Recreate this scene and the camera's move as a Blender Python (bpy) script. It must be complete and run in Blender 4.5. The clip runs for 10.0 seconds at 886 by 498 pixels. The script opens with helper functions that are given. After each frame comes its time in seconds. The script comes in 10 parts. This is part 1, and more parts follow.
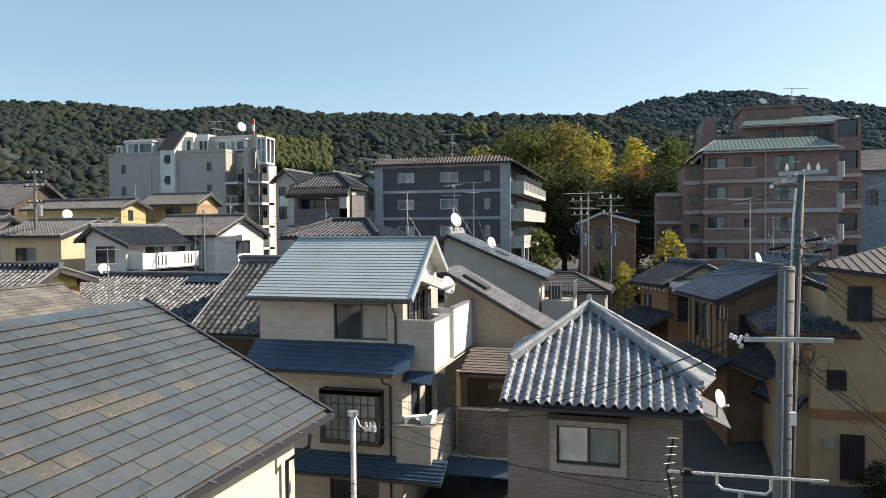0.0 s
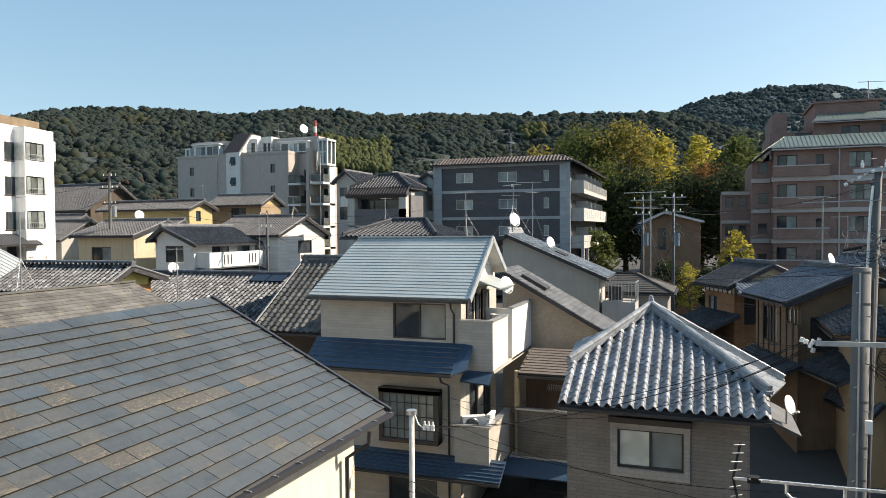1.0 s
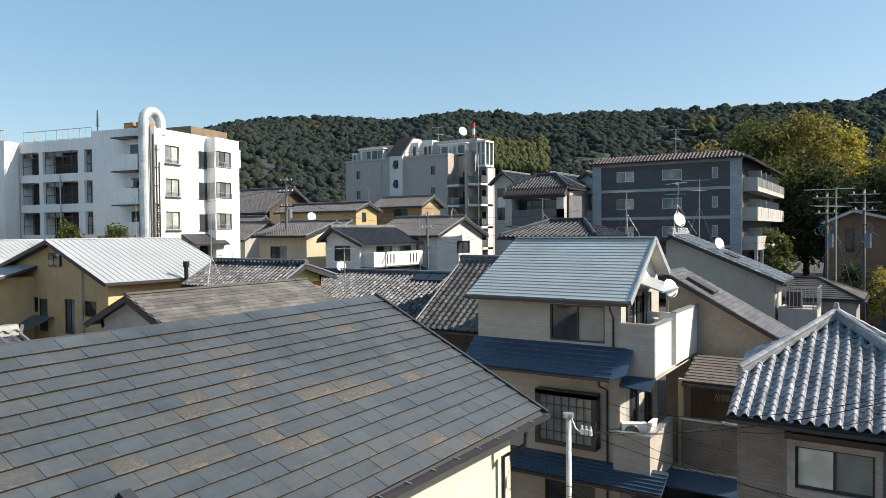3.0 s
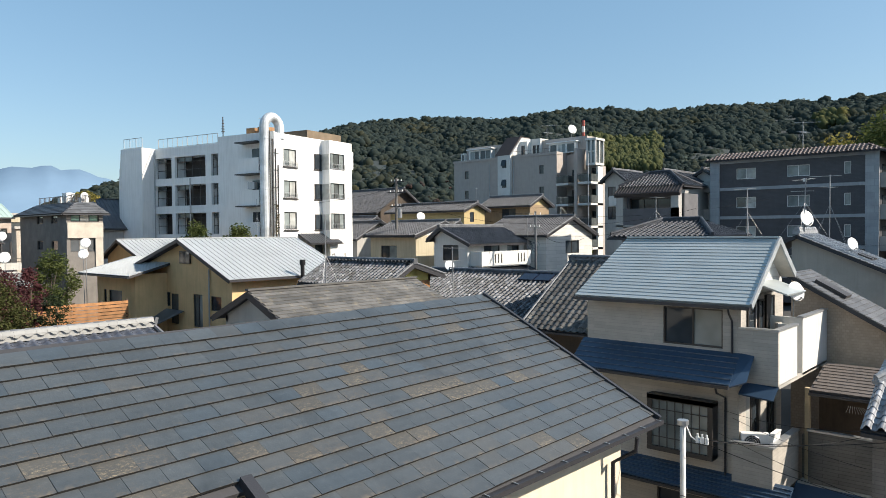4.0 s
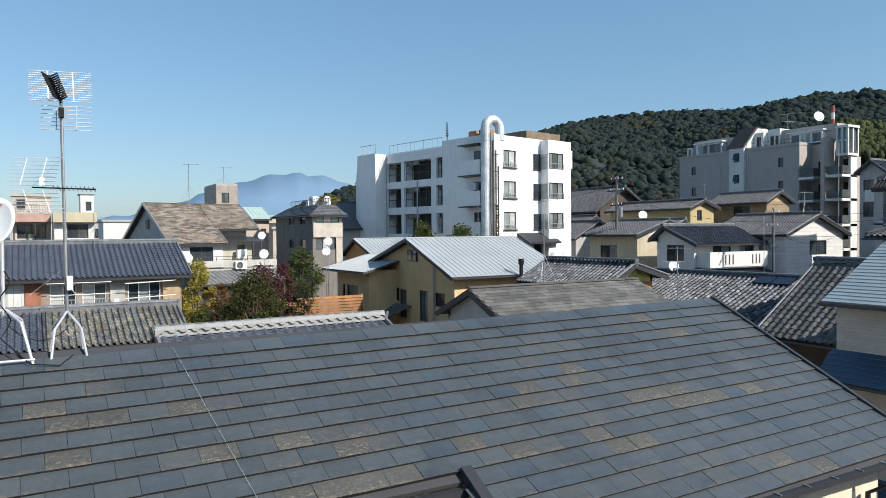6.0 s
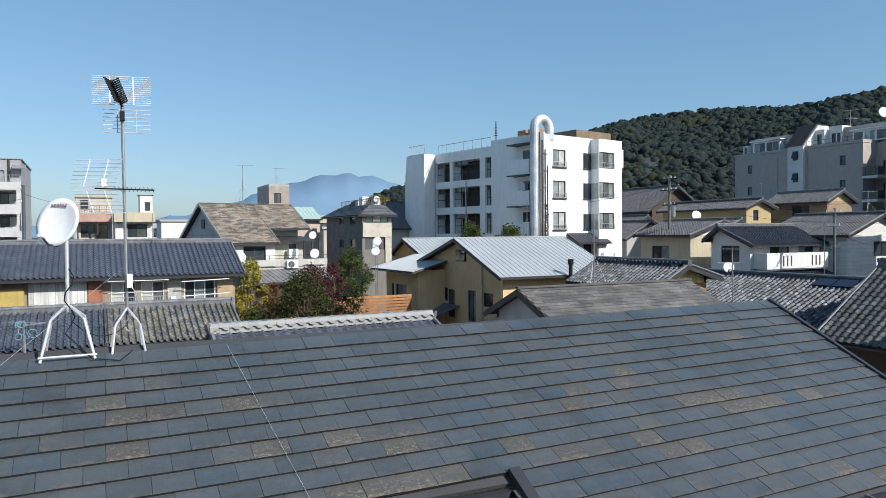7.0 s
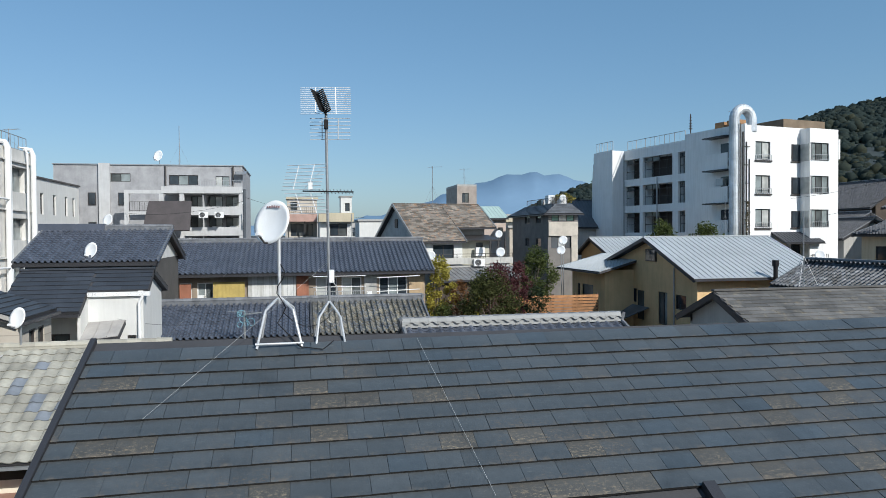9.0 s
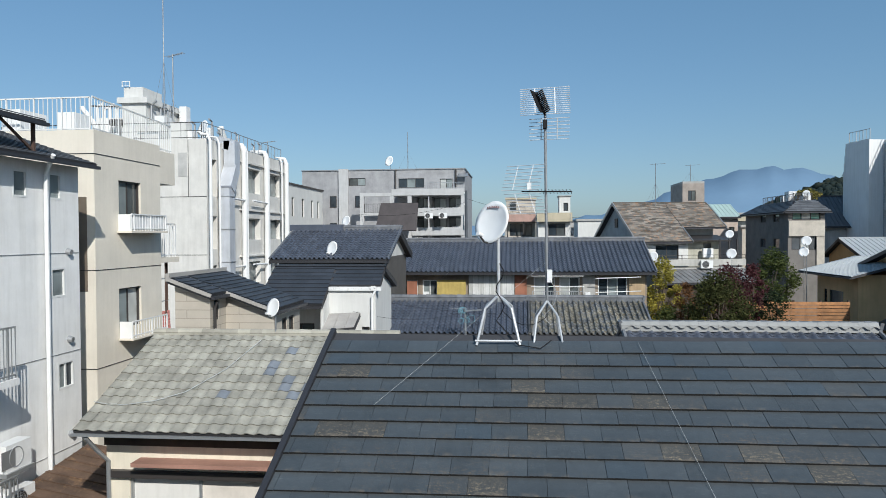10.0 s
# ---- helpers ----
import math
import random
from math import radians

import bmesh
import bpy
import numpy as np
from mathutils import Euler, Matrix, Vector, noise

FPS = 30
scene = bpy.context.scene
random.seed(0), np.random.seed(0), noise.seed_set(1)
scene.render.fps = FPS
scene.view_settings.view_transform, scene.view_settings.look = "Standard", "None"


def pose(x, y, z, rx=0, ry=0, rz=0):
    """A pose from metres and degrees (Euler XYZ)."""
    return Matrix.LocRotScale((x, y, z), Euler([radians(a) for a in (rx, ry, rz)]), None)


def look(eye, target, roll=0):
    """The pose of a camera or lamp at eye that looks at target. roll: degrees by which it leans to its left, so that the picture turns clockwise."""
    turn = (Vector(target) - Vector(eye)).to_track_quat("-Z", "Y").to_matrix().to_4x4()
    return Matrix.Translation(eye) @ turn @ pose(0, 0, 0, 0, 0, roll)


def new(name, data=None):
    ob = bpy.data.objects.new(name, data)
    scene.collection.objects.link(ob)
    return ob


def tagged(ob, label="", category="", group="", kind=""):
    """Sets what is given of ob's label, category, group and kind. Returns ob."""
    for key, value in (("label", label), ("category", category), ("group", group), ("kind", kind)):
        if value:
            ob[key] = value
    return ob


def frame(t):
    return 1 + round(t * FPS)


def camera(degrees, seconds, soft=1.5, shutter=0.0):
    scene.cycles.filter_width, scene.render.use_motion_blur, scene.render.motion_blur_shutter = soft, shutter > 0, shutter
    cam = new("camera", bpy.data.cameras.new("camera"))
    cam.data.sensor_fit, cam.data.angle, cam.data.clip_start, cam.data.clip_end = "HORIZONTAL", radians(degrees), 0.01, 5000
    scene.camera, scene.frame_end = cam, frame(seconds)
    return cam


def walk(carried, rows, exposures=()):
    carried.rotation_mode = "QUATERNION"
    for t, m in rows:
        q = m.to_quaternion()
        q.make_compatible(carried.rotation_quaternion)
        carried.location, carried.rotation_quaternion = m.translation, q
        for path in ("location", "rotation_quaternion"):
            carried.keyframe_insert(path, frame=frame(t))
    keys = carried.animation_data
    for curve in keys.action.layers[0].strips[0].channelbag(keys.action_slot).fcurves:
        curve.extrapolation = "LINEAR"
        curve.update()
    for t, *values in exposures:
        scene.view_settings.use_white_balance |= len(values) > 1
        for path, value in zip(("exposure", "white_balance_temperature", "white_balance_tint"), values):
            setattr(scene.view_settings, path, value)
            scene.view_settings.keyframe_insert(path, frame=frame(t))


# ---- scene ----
cam = camera(64.4, 10.0, soft=0.6)
PATH = [
    (0.0, pose(0, 0, 10, 88.41, 0.41, 15.50)),
    (0.5, pose(0, 0, 10, 88.40, 0.43, 17.86)),
    (1.0, pose(0, 0, 10, 88.44, 0.45, 20.26)),
    (1.5, pose(0, 0, 10, 88.47, 0.47, 22.93)),
    (2.0, pose(0, 0, 10, 88.49, 0.52, 25.56)),
    (2.2, pose(0, 0, 10, 88.49, 0.52, 26.65)),
    (3.3, pose(0, 0, 10, 88.61, 0.45, 35.69)),
    (3.5, pose(0, 0, 10, 88.61, 0.45, 37.40)),
    (4.0, pose(0, 0, 10, 88.62, 0.47, 41.78)),
    (4.5, pose(0, 0, 10, 88.66, 0.50, 46.25)),
    (5.0, pose(0, 0, 10, 88.69, 0.44, 50.65)),
    (5.5, pose(0, 0, 10, 88.71, 0.46, 55.00)),
    (6.0, pose(0, 0, 10, 88.73, 0.53, 59.43)),
    (6.2, pose(0, 0, 10, 88.73, 0.53, 61.17)),
    (7.3, pose(0, 0, 10, 88.76, 0.42, 63.62)),
    (7.5, pose(0, 0, 10, 88.76, 0.41, 63.95)),
    (8.0, pose(0, 0, 10, 88.75, 0.49, 66.26)),
    (8.5, pose(0, 0, 10, 88.76, 0.50, 72.27)),
    (9.0, pose(0, 0, 10, 88.78, 0.42, 78.41)),
    (9.5, pose(0, 0, 10, 88.84, 0.42, 84.46)),
    (10.0, pose(0, 0, 10, 88.89, 0.36, 96.04)),
]
walk(cam, PATH, [(0, 0.68, 7550, 12), (2, 0.6, 7300, 12), (4.5, 0.34, 6700, 11), (6, 0.16, 6300, 10), (8.5, -0.06, 6000, 9), (10, -0.3, 5950, 8)])

# ---- light ----
SUN_AZ, SUN_EL = 60.0, 35.0      # degrees clockwise from +y, and up
sun_dir = Vector((math.sin(radians(SUN_AZ)) * math.cos(radians(SUN_EL)),
                  math.cos(radians(SUN_AZ)) * math.cos(radians(SUN_EL)), math.sin(radians(SUN_EL))))
world = bpy.data.worlds.new("sky")
world.use_nodes = True
scene.world = world
sky = world.node_tree.nodes.new("ShaderNodeTexSky")
sky.sky_type, sky.sun_disc = "NISHITA", False
sky.sun_elevation, sky.sun_rotation = radians(SUN_EL), radians(SUN_AZ)
sky.air_density, sky.dust_density, sky.ozone_density = 1.0, 1.0, 1.7
world.node_tree.nodes["Background"].inputs["Strength"].default_value = 0.12
clear = world.node_tree.nodes.new("ShaderNodeMix")      # a clear autumn sky, evenly blue down to the skyline
clear.data_type, clear.inputs[0].default_value = "RGBA", 0.34
clear.inputs[7].default_value = (1.35, 3.5, 5.35, 1)
world.node_tree.links.new(sky.outputs[0], clear.inputs[6])
world.node_tree.links.new(clear.outputs[2], world.node_tree.nodes["Background"].inputs["Color"])
sun = bpy.data.lights.new("sun", "SUN")
sun.energy, sun.angle, sun.color = 5.5, radians(0.53), (1.0, 0.93, 0.82)
sun_ob = new("sun", sun)
sun_ob.matrix_world = look(sun_dir * 60, (0, 0, 0))

# ---- materials ----
MATS = {}


def nodes_of(name):
    m = bpy.data.materials.new(name)
    m.use_nodes = True
    nt = m.node_tree
    return m, nt, nt.nodes["Principled BSDF"], nt.nodes.new, nt.links.new


def mixer(nt, fac, a, b, mode="MIX"):
    n = nt.nodes.new("ShaderNodeMix")
    n.data_type, n.blend_type = "RGBA", mode
    for sock, v in ((n.inputs[0], fac), (n.inputs[6], a), (n.inputs[7], b)):
        if isinstance(v, bpy.types.NodeSocket):
            nt.links.new(v, sock)
        elif isinstance(v, (int, float)):
            sock.default_value = v
        else:
            sock.default_value = (*v, 1)
    return n.outputs[2]


def ramp(nt, value, lo, hi):
    n = nt.nodes.new("ShaderNodeMapRange")
    nt.links.new(value, n.inputs[0])
    n.inputs[1].default_value, n.inputs[2].default_value = lo, hi
    return n.outputs[0]


def noise_of(nt, scale, detail=4.0, vector=None, rough=0.6):
    n = nt.nodes.new("ShaderNodeTexNoise")
    n.inputs["Scale"].default_value, n.inputs["Detail"].default_value = scale, detail
    n.inputs["Roughness"].default_value = rough
    if vector is None:
        vector = nt.nodes.new("ShaderNodeNewGeometry").outputs["Position"]
    nt.links.new(vector, n.inputs["Vector"])
    return n.outputs[0]


def wall_vector(nt, sx=1.0, sz=1.0):
    """Running length along a wall, and its height."""
    p = nt.nodes.new("ShaderNodeSeparateXYZ")
    nt.links.new(nt.nodes.new("ShaderNodeNewGeometry").outputs["Position"], p.inputs[0])
    a = nt.nodes.new("ShaderNodeMath")
    nt.links.new(p.outputs[0], a.inputs[0]), nt.links.new(p.outputs[1], a.inputs[1])
    c = nt.nodes.new("ShaderNodeCombineXYZ")
    for k, (src, f) in enumerate(((a.outputs[0], sx), (p.outputs[2], sz))):
        m = nt.nodes.new("ShaderNodeMath")
        m.operation = "MULTIPLY"
        nt.links.new(src, m.inputs[0])
        m.inputs[1].default_value = f
        nt.links.new(m.outputs[0], c.inputs[k])
    return c.outputs[0]


def piece_random(nt):
    """A number for each piece, whether it is an object of its own or an island of a joined mesh."""
    s = nt.nodes.new("ShaderNodeMath")
    nt.links.new(nt.nodes.new("ShaderNodeNewGeometry").outputs["Random Per Island"], s.inputs[0])
    nt.links.new(nt.nodes.new("ShaderNodeObjectInfo").outputs["Random"], s.inputs[1])
    q = nt.nodes.new("ShaderNodeMath")
    q.operation = "FRACT"
    nt.links.new(s.outputs[0], q.inputs[0])
    return q.outputs[0]


def mat(name, base, rough=0.7, metal=0.0, var=0.18, scale=1.3, fine=14.0, stain=None, stain_at=(0.55, 0.75), rand=0.0,
        bump=0.15, bump_scale=40.0, streak=0.0, brick=None, spec=0.5, coat=0.0, island=False):
    """A paint or mineral surface: two scales of tone, optional stains, rain streaks, courses and piece-by-piece tone."""
    if name in MATS:
        return MATS[name]
    m, nt, b, add, link = nodes_of(name)
    dark = tuple(c * (1 - var) for c in base)
    lite = tuple(min(1, c * (1 + var)) for c in base)
    col = mixer(nt, ramp(nt, noise_of(nt, scale), 0.3, 0.7), dark, lite)
    tone = ramp(nt, noise_of(nt, fine, 3), 0.2, 0.8)
    grey = mixer(nt, tone, (1 - var * 0.6,) * 3, (1.0, 1.0, 1.0))
    col = mixer(nt, 1.0, col, grey, "MULTIPLY")
    height = noise_of(nt, bump_scale, 3)
    if brick:
        w, h, gap, depth = brick
        t = add("ShaderNodeTexBrick")
        link(wall_vector(nt), t.inputs["Vector"])
        t.inputs["Scale"].default_value = 1.0
        t.inputs["Brick Width"].default_value, t.inputs["Row Height"].default_value = w, h
        t.inputs["Mortar Size"].default_value = gap
        t.inputs["Color1"].default_value, t.inputs["Color2"].default_value = (1, 1, 1, 1), (0.86, 0.86, 0.86, 1)
        t.inputs["Mortar"].default_value = (depth, depth, depth, 1)
        col = mixer(nt, 1.0, col, t.outputs["Color"], "MULTIPLY")
        height = t.outputs["Color"]
    if streak:
        s = ramp(nt, noise_of(nt, 1.0, 5, wall_vector(nt, 5.0, 0.35)), 0.45, 0.8)
        col = mixer(nt, s, col, mixer(nt, 1.0, col, (1 - streak, 1 - streak * 1.02, 1 - streak * 1.1), "MULTIPLY"))
    if stain:
        s = ramp(nt, noise_of(nt, scale * 2.3, 6, rough=0.7), *stain_at)
        col = mixer(nt, s, col, stain)
    if rand:
        r = piece_random(nt)
        col = mixer(nt, 1.0, col, mixer(nt, r, (1 - rand,) * 3, (1 + rand * 0.6,) * 3), "MULTIPLY")
    link(col, b.inputs["Base Color"])
    b.inputs["Roughness"].default_value, b.inputs["Metallic"].default_value = rough, metal
    b.inputs["Specular IOR Level"].default_value, b.inputs["Coat Weight"].default_value = spec, coat
    if bump:
        n = add("ShaderNodeBump")
        n.inputs["Strength"].default_value, n.inputs["Distance"].default_value = bump, 0.02
        link(height, n.inputs["Height"])
        link(n.outputs[0], b.inputs["Normal"])
    MATS[name] = m
    return m


def glass_mat(name, tint, rough=0.04):
    """A window pane over a dim room: dark within, mirror-like at the surface."""
    m, nt, b, add, link = nodes_of(name)
    col = mixer(nt, ramp(nt, noise_of(nt, 0.9, 2), 0.35, 0.65), tuple(c * 0.7 for c in tint), tuple(c * 1.25 for c in tint))
    link(col, b.inputs["Base Color"])
    b.inputs["Roughness"].default_value, b.inputs["Specular IOR Level"].default_value = rough, 0.5
    return m


# ---- mesh tools ----
class Mesh:
    """Gathers vertices and faces of one part."""

    def __init__(self):
        self.v, self.f = [], []

    def add(self, verts, faces):
        k = len(self.v)
        self.v += [tuple(p) for p in verts]
        self.f += [tuple(k + i for i in f) for f in faces]
        return self

    def box(self, x0, x1, y0, y1, z0, z1):
        v = [(x, y, z) for z in (z0, z1) for y in (y0, y1) for x in (x0, x1)]
        return self.add(v, [(0, 2, 3, 1), (4, 5, 7, 6), (0, 1, 5, 4), (2, 6, 7, 3), (0, 4, 6, 2), (1, 3, 7, 5)])

    def beam(self, p, q, w, h, up=(0, 0, 1)):
        """A bar of section w x h from p to q."""
        p, q = Vector(p), Vector(q)
        d = (q - p).normalized()
        s = d.cross(Vector(up))
        s = s.normalized() if s.length > 1e-6 else Vector((1, 0, 0))
        t = s.cross(d)
        v = [e + s * (a * w / 2) + t * (b * h / 2) for e in (p, q) for a, b in ((-1, -1), (1, -1), (1, 1), (-1, 1))]
        return self.add(v, [(3, 2, 1, 0), (4, 5, 6, 7), (0, 1, 5, 4), (1, 2, 6, 5), (2, 3, 7, 6), (3, 0, 4, 7)])

    def tube(self, pts, r, n=8, r2=None, caps=True):
        """A round bar through pts; r2: radius at its far end."""
        pts = [Vector(p) for p in pts]
        rings, m = [], len(pts)
        side = None
        for i, p in enumerate(pts):
            d = (pts[min(i + 1, m - 1)] - pts[max(i - 1, 0)]).normalized()
            if side is None:
                side = d.cross(Vector((0, 0, 1)))
                side = side.normalized() if side.length > 1e-4 else Vector((1, 0, 0))
            side = (side - d * side.dot(d)).normalized()
            t = d.cross(side)
            rad = r if r2 is None else r + (r2 - r) * i / (m - 1)
            rings += [p + (side * math.cos(a) + t * math.sin(a)) * rad for a in (math.tau * k / n for k in range(n))]
        f = [(i * n + k, i * n + (k + 1) % n, (i + 1) * n + (k + 1) % n, (i + 1) * n + k) for i in range(m - 1) for k in range(n)]
        if caps:
            f += [tuple(range(n - 1, -1, -1)), tuple((m - 1) * n + k for k in range(n))]
        return self.add(rings, f)

    def slab(self, poly, th):
        """A plate th thick under the polygon poly (anticlockwise from outside)."""
        p = [Vector(a) for a in poly]
        n = (p[1] - p[0]).cross(p[2] - p[1]).normalized()
        k = len(p)
        v = p + [a - n * th for a in p]
        f = [tuple(range(k)), tuple(range(2 * k - 1, k - 1, -1))]
        f += [(i, i + k, (i + 1) % k + k, (i + 1) % k) for i in range(k)]
        return self.add(v, f)

    def prism(self, poly, a, b, axis="y"):
        """A polygon (two coordinates each) drawn out along an axis from a to b."""
        put = {"x": lambda p, q: (q, p[0], p[1]), "y": lambda p, q: (p[0], q, p[1]), "z": lambda p, q: (p[0], p[1], q)}[axis]
        k = len(poly)
        v = [put(p, a) for p in poly] + [put(p, b) for p in poly]
        f = [tuple(range(k)), tuple(range(2 * k - 1, k - 1, -1))] + [(i, i + k, (i + 1) % k + k, (i + 1) % k) for i in range(k)]
        return self.add(v, f)

    def dish(self, c, aim, r, depth, n=20, rings=4, th=0.012):
        """A shallow bowl with its hollow towards aim."""
        c, d = Vector(c), Vector(aim).normalized()
        s = d.cross(Vector((0, 0, 1))).normalized()
        t = s.cross(d)
        k = len(self.v)
        v, f = [], []
        for back in (0, 1):
            for i in range(rings + 1):
                q = i / rings
                for j in range(n):
                    a = math.tau * j / n
                    v.append(c + (s * math.cos(a) * 0.95 + t * math.sin(a)) * r * q + d * (depth * q * q - back * th))
        for back in (0, 1):
            o = back * (rings + 1) * n
            for i in range(rings):
                for j in range(n):
                    q = (o + i * n + j, o + i * n + (j + 1) % n, o + (i + 1) * n + (j + 1) % n, o + (i + 1) * n + j)
                    f.append(q if back == 0 else q[::-1])
        o = (rings + 1) * n
        f += [(rings * n + j, rings * n + (j + 1) % n, o + rings * n + (j + 1) % n, o + rings * n + j) for j in range(n)]
        return self.add(v, f)

    def make(self, name, material, parent=None, label="", kind="", smooth=False):
        me = bpy.data.meshes.new(name)
        off = Vector(BASE.get(parent.name, (0, 0, 0))) if parent else Vector((0, 0, 0))
        me.from_pydata([tuple(Vector(p) - off) for p in self.v] if off.length else self.v, [], self.f)
        me.materials.append(material)
        if smooth:
            me.polygons.foreach_set("use_smooth", [True] * len(me.polygons))
        me.update()
        ob = new(name, me)
        if parent:
            ob.parent = parent
            BASE[ob.name] = tuple(off)
        return tagged(ob, label, kind=kind)


BASE = {}
LATER = []          # tiled planes whose tiles are laid one by one at the end


def thing(name, label, category, base=(0, 0, 0), group="", kind="", turn=0.0, local=False):
    """An empty at a thing's foot. Its parts are written in world metres, or in its own when it is turned (local)."""
    e = new(name)
    e.location, e.rotation_euler = base, (0, 0, radians(turn))
    BASE[e.name] = (0, 0, base[2]) if local else tuple(base)
    return tagged(e, label, category, group, kind)


def in_poly(x, y, poly):
    c, j = False, len(poly) - 1
    for i in range(len(poly)):
        (xi, yi), (xj, yj) = poly[i], poly[j]
        if (yi > y) != (yj > y) and x < (xj - xi) * (y - yi) / (yj - yi) + xi:
            c = not c
        j = i
    return c


def plane_of(poly):
    p = [Vector(a) for a in poly]
    u = (p[1] - p[0]).normalized()
    n = u.cross(p[2] - p[1]).normalized()
    v = n.cross(u)
    flat = [((a - p[0]).dot(u), (a - p[0]).dot(v)) for a in p]
    return p[0], u, v, n, flat


WAVE = ((-0.5, 0.0), (-0.3, 0.012), (-0.2, 0.04), (-0.1, 0.056), (0.0, 0.06), (0.1, 0.056), (0.2, 0.036), (0.3, 0.008), (0.5, 0.0))
WAVE_FAR = ((-0.5, 0.0), (-0.27, 0.012), (-0.12, 0.066), (0.12, 0.066), (0.27, 0.012), (0.5, 0.0))


def pan_tiles(poly, tw=0.27, tl=0.24, wave=WAVE, lift=0.03, hollow=1.0, margin=0.0):
    """Rows of wavy clay tiles over a roof plane whose eave is the edge poly[0] to poly[1]."""
    o, u, v, n, flat = plane_of(poly)
    m = Mesh()
    us, vs = [a for a, _ in flat], [b for _, b in flat]
    k = len(wave)
    for j in range(int(max(vs) / tl) + 1):
        for i in range(int(min(us) / tw) - 1, int(max(us) / tw) + 1):
            cu, cv = (i + 0.5) * tw, (j + 0.5) * tl
            if not in_poly(cu, min(cv, max(vs) - 0.01), flat):
                continue
            jit = random.uniform(-0.006, 0.006)
            front = [o + u * (cu + a * tw) + v * (cv - tl * 0.58) + n * (h * hollow + lift + 0.012 + jit) for a, h in wave]
            rear = [o + u * (cu + a * tw) + v * (cv + tl * 0.5) + n * (h * hollow + 0.012 + jit) for a, h in wave]
            lip = [p - n * 0.03 for p in front]
            m.add(front + rear + lip, [(q, q + 1, k + q + 1, k + q) for q in range(k - 1)] + [(2 * k + q, 2 * k + q + 1, q + 1, q) for q in range(k - 1)])
    return m


def ridge_cap(m, p, q, w=0.24, h=0.16, r=0.085, step=0.3):
    """Stacked flat tiles under a row of half-round ones."""
    p, q = Vector(p), Vector(q)
    d = q - p
    up = Vector((0, 0, 1))
    m.beam(p + up * h * 0.3, q + up * h * 0.3, w, h * 0.6)
    m.beam(p + up * h * 0.75, q + up * h * 0.75, w * 0.8, h * 0.3)
    k = max(1, int(d.length / step))
    for i in range(k):
        a, b = p + d * (i / k), p + d * ((i + 1.05) / k)
        m.tube([a + up * (h + 0.02), b + up * (h + 0.02)], r * 1.08, 8, r * 0.94)
    return m


def wall_face(m, o, u, w, h, holes, depth=0.12):
    """An outer wall face with recessed openings. o: lower left corner seen from outside, u: to the right."""
    o, u, up = Vector(o), Vector(u), Vector((0, 0, 1))
    n = u.cross(up)
    xs = sorted({0.0, w, *[c for a in holes for c in a[:2]]})
    zs = sorted({0.0, h, *[c for a in holes for c in a[2:4]]})
    P = lambda a, b, d=0.0: o + u * a + up * b - n * d
    for i in range(len(xs) - 1):
        for j in range(len(zs) - 1):
            cx, cz = (xs[i] + xs[i + 1]) / 2, (zs[j] + zs[j + 1]) / 2
            if any(a[0] < cx < a[1] and a[2] < cz < a[3] for a in holes):
                continue
            m.add([P(xs[i], zs[j]), P(xs[i + 1], zs[j]), P(xs[i + 1], zs[j + 1]), P(xs[i], zs[j + 1])], [(0, 1, 2, 3)])
    for a in holes:
        c = [(a[0], a[2]), (a[1], a[2]), (a[1], a[3]), (a[0], a[3])]
        for k in range(4):
            (ax, az), (bx, bz) = c[k], c[(k + 1) % 4]
            m.add([P(ax, az), P(ax, az, depth), P(bx, bz, depth), P(bx, bz)], [(0, 1, 2, 3)])
    return m


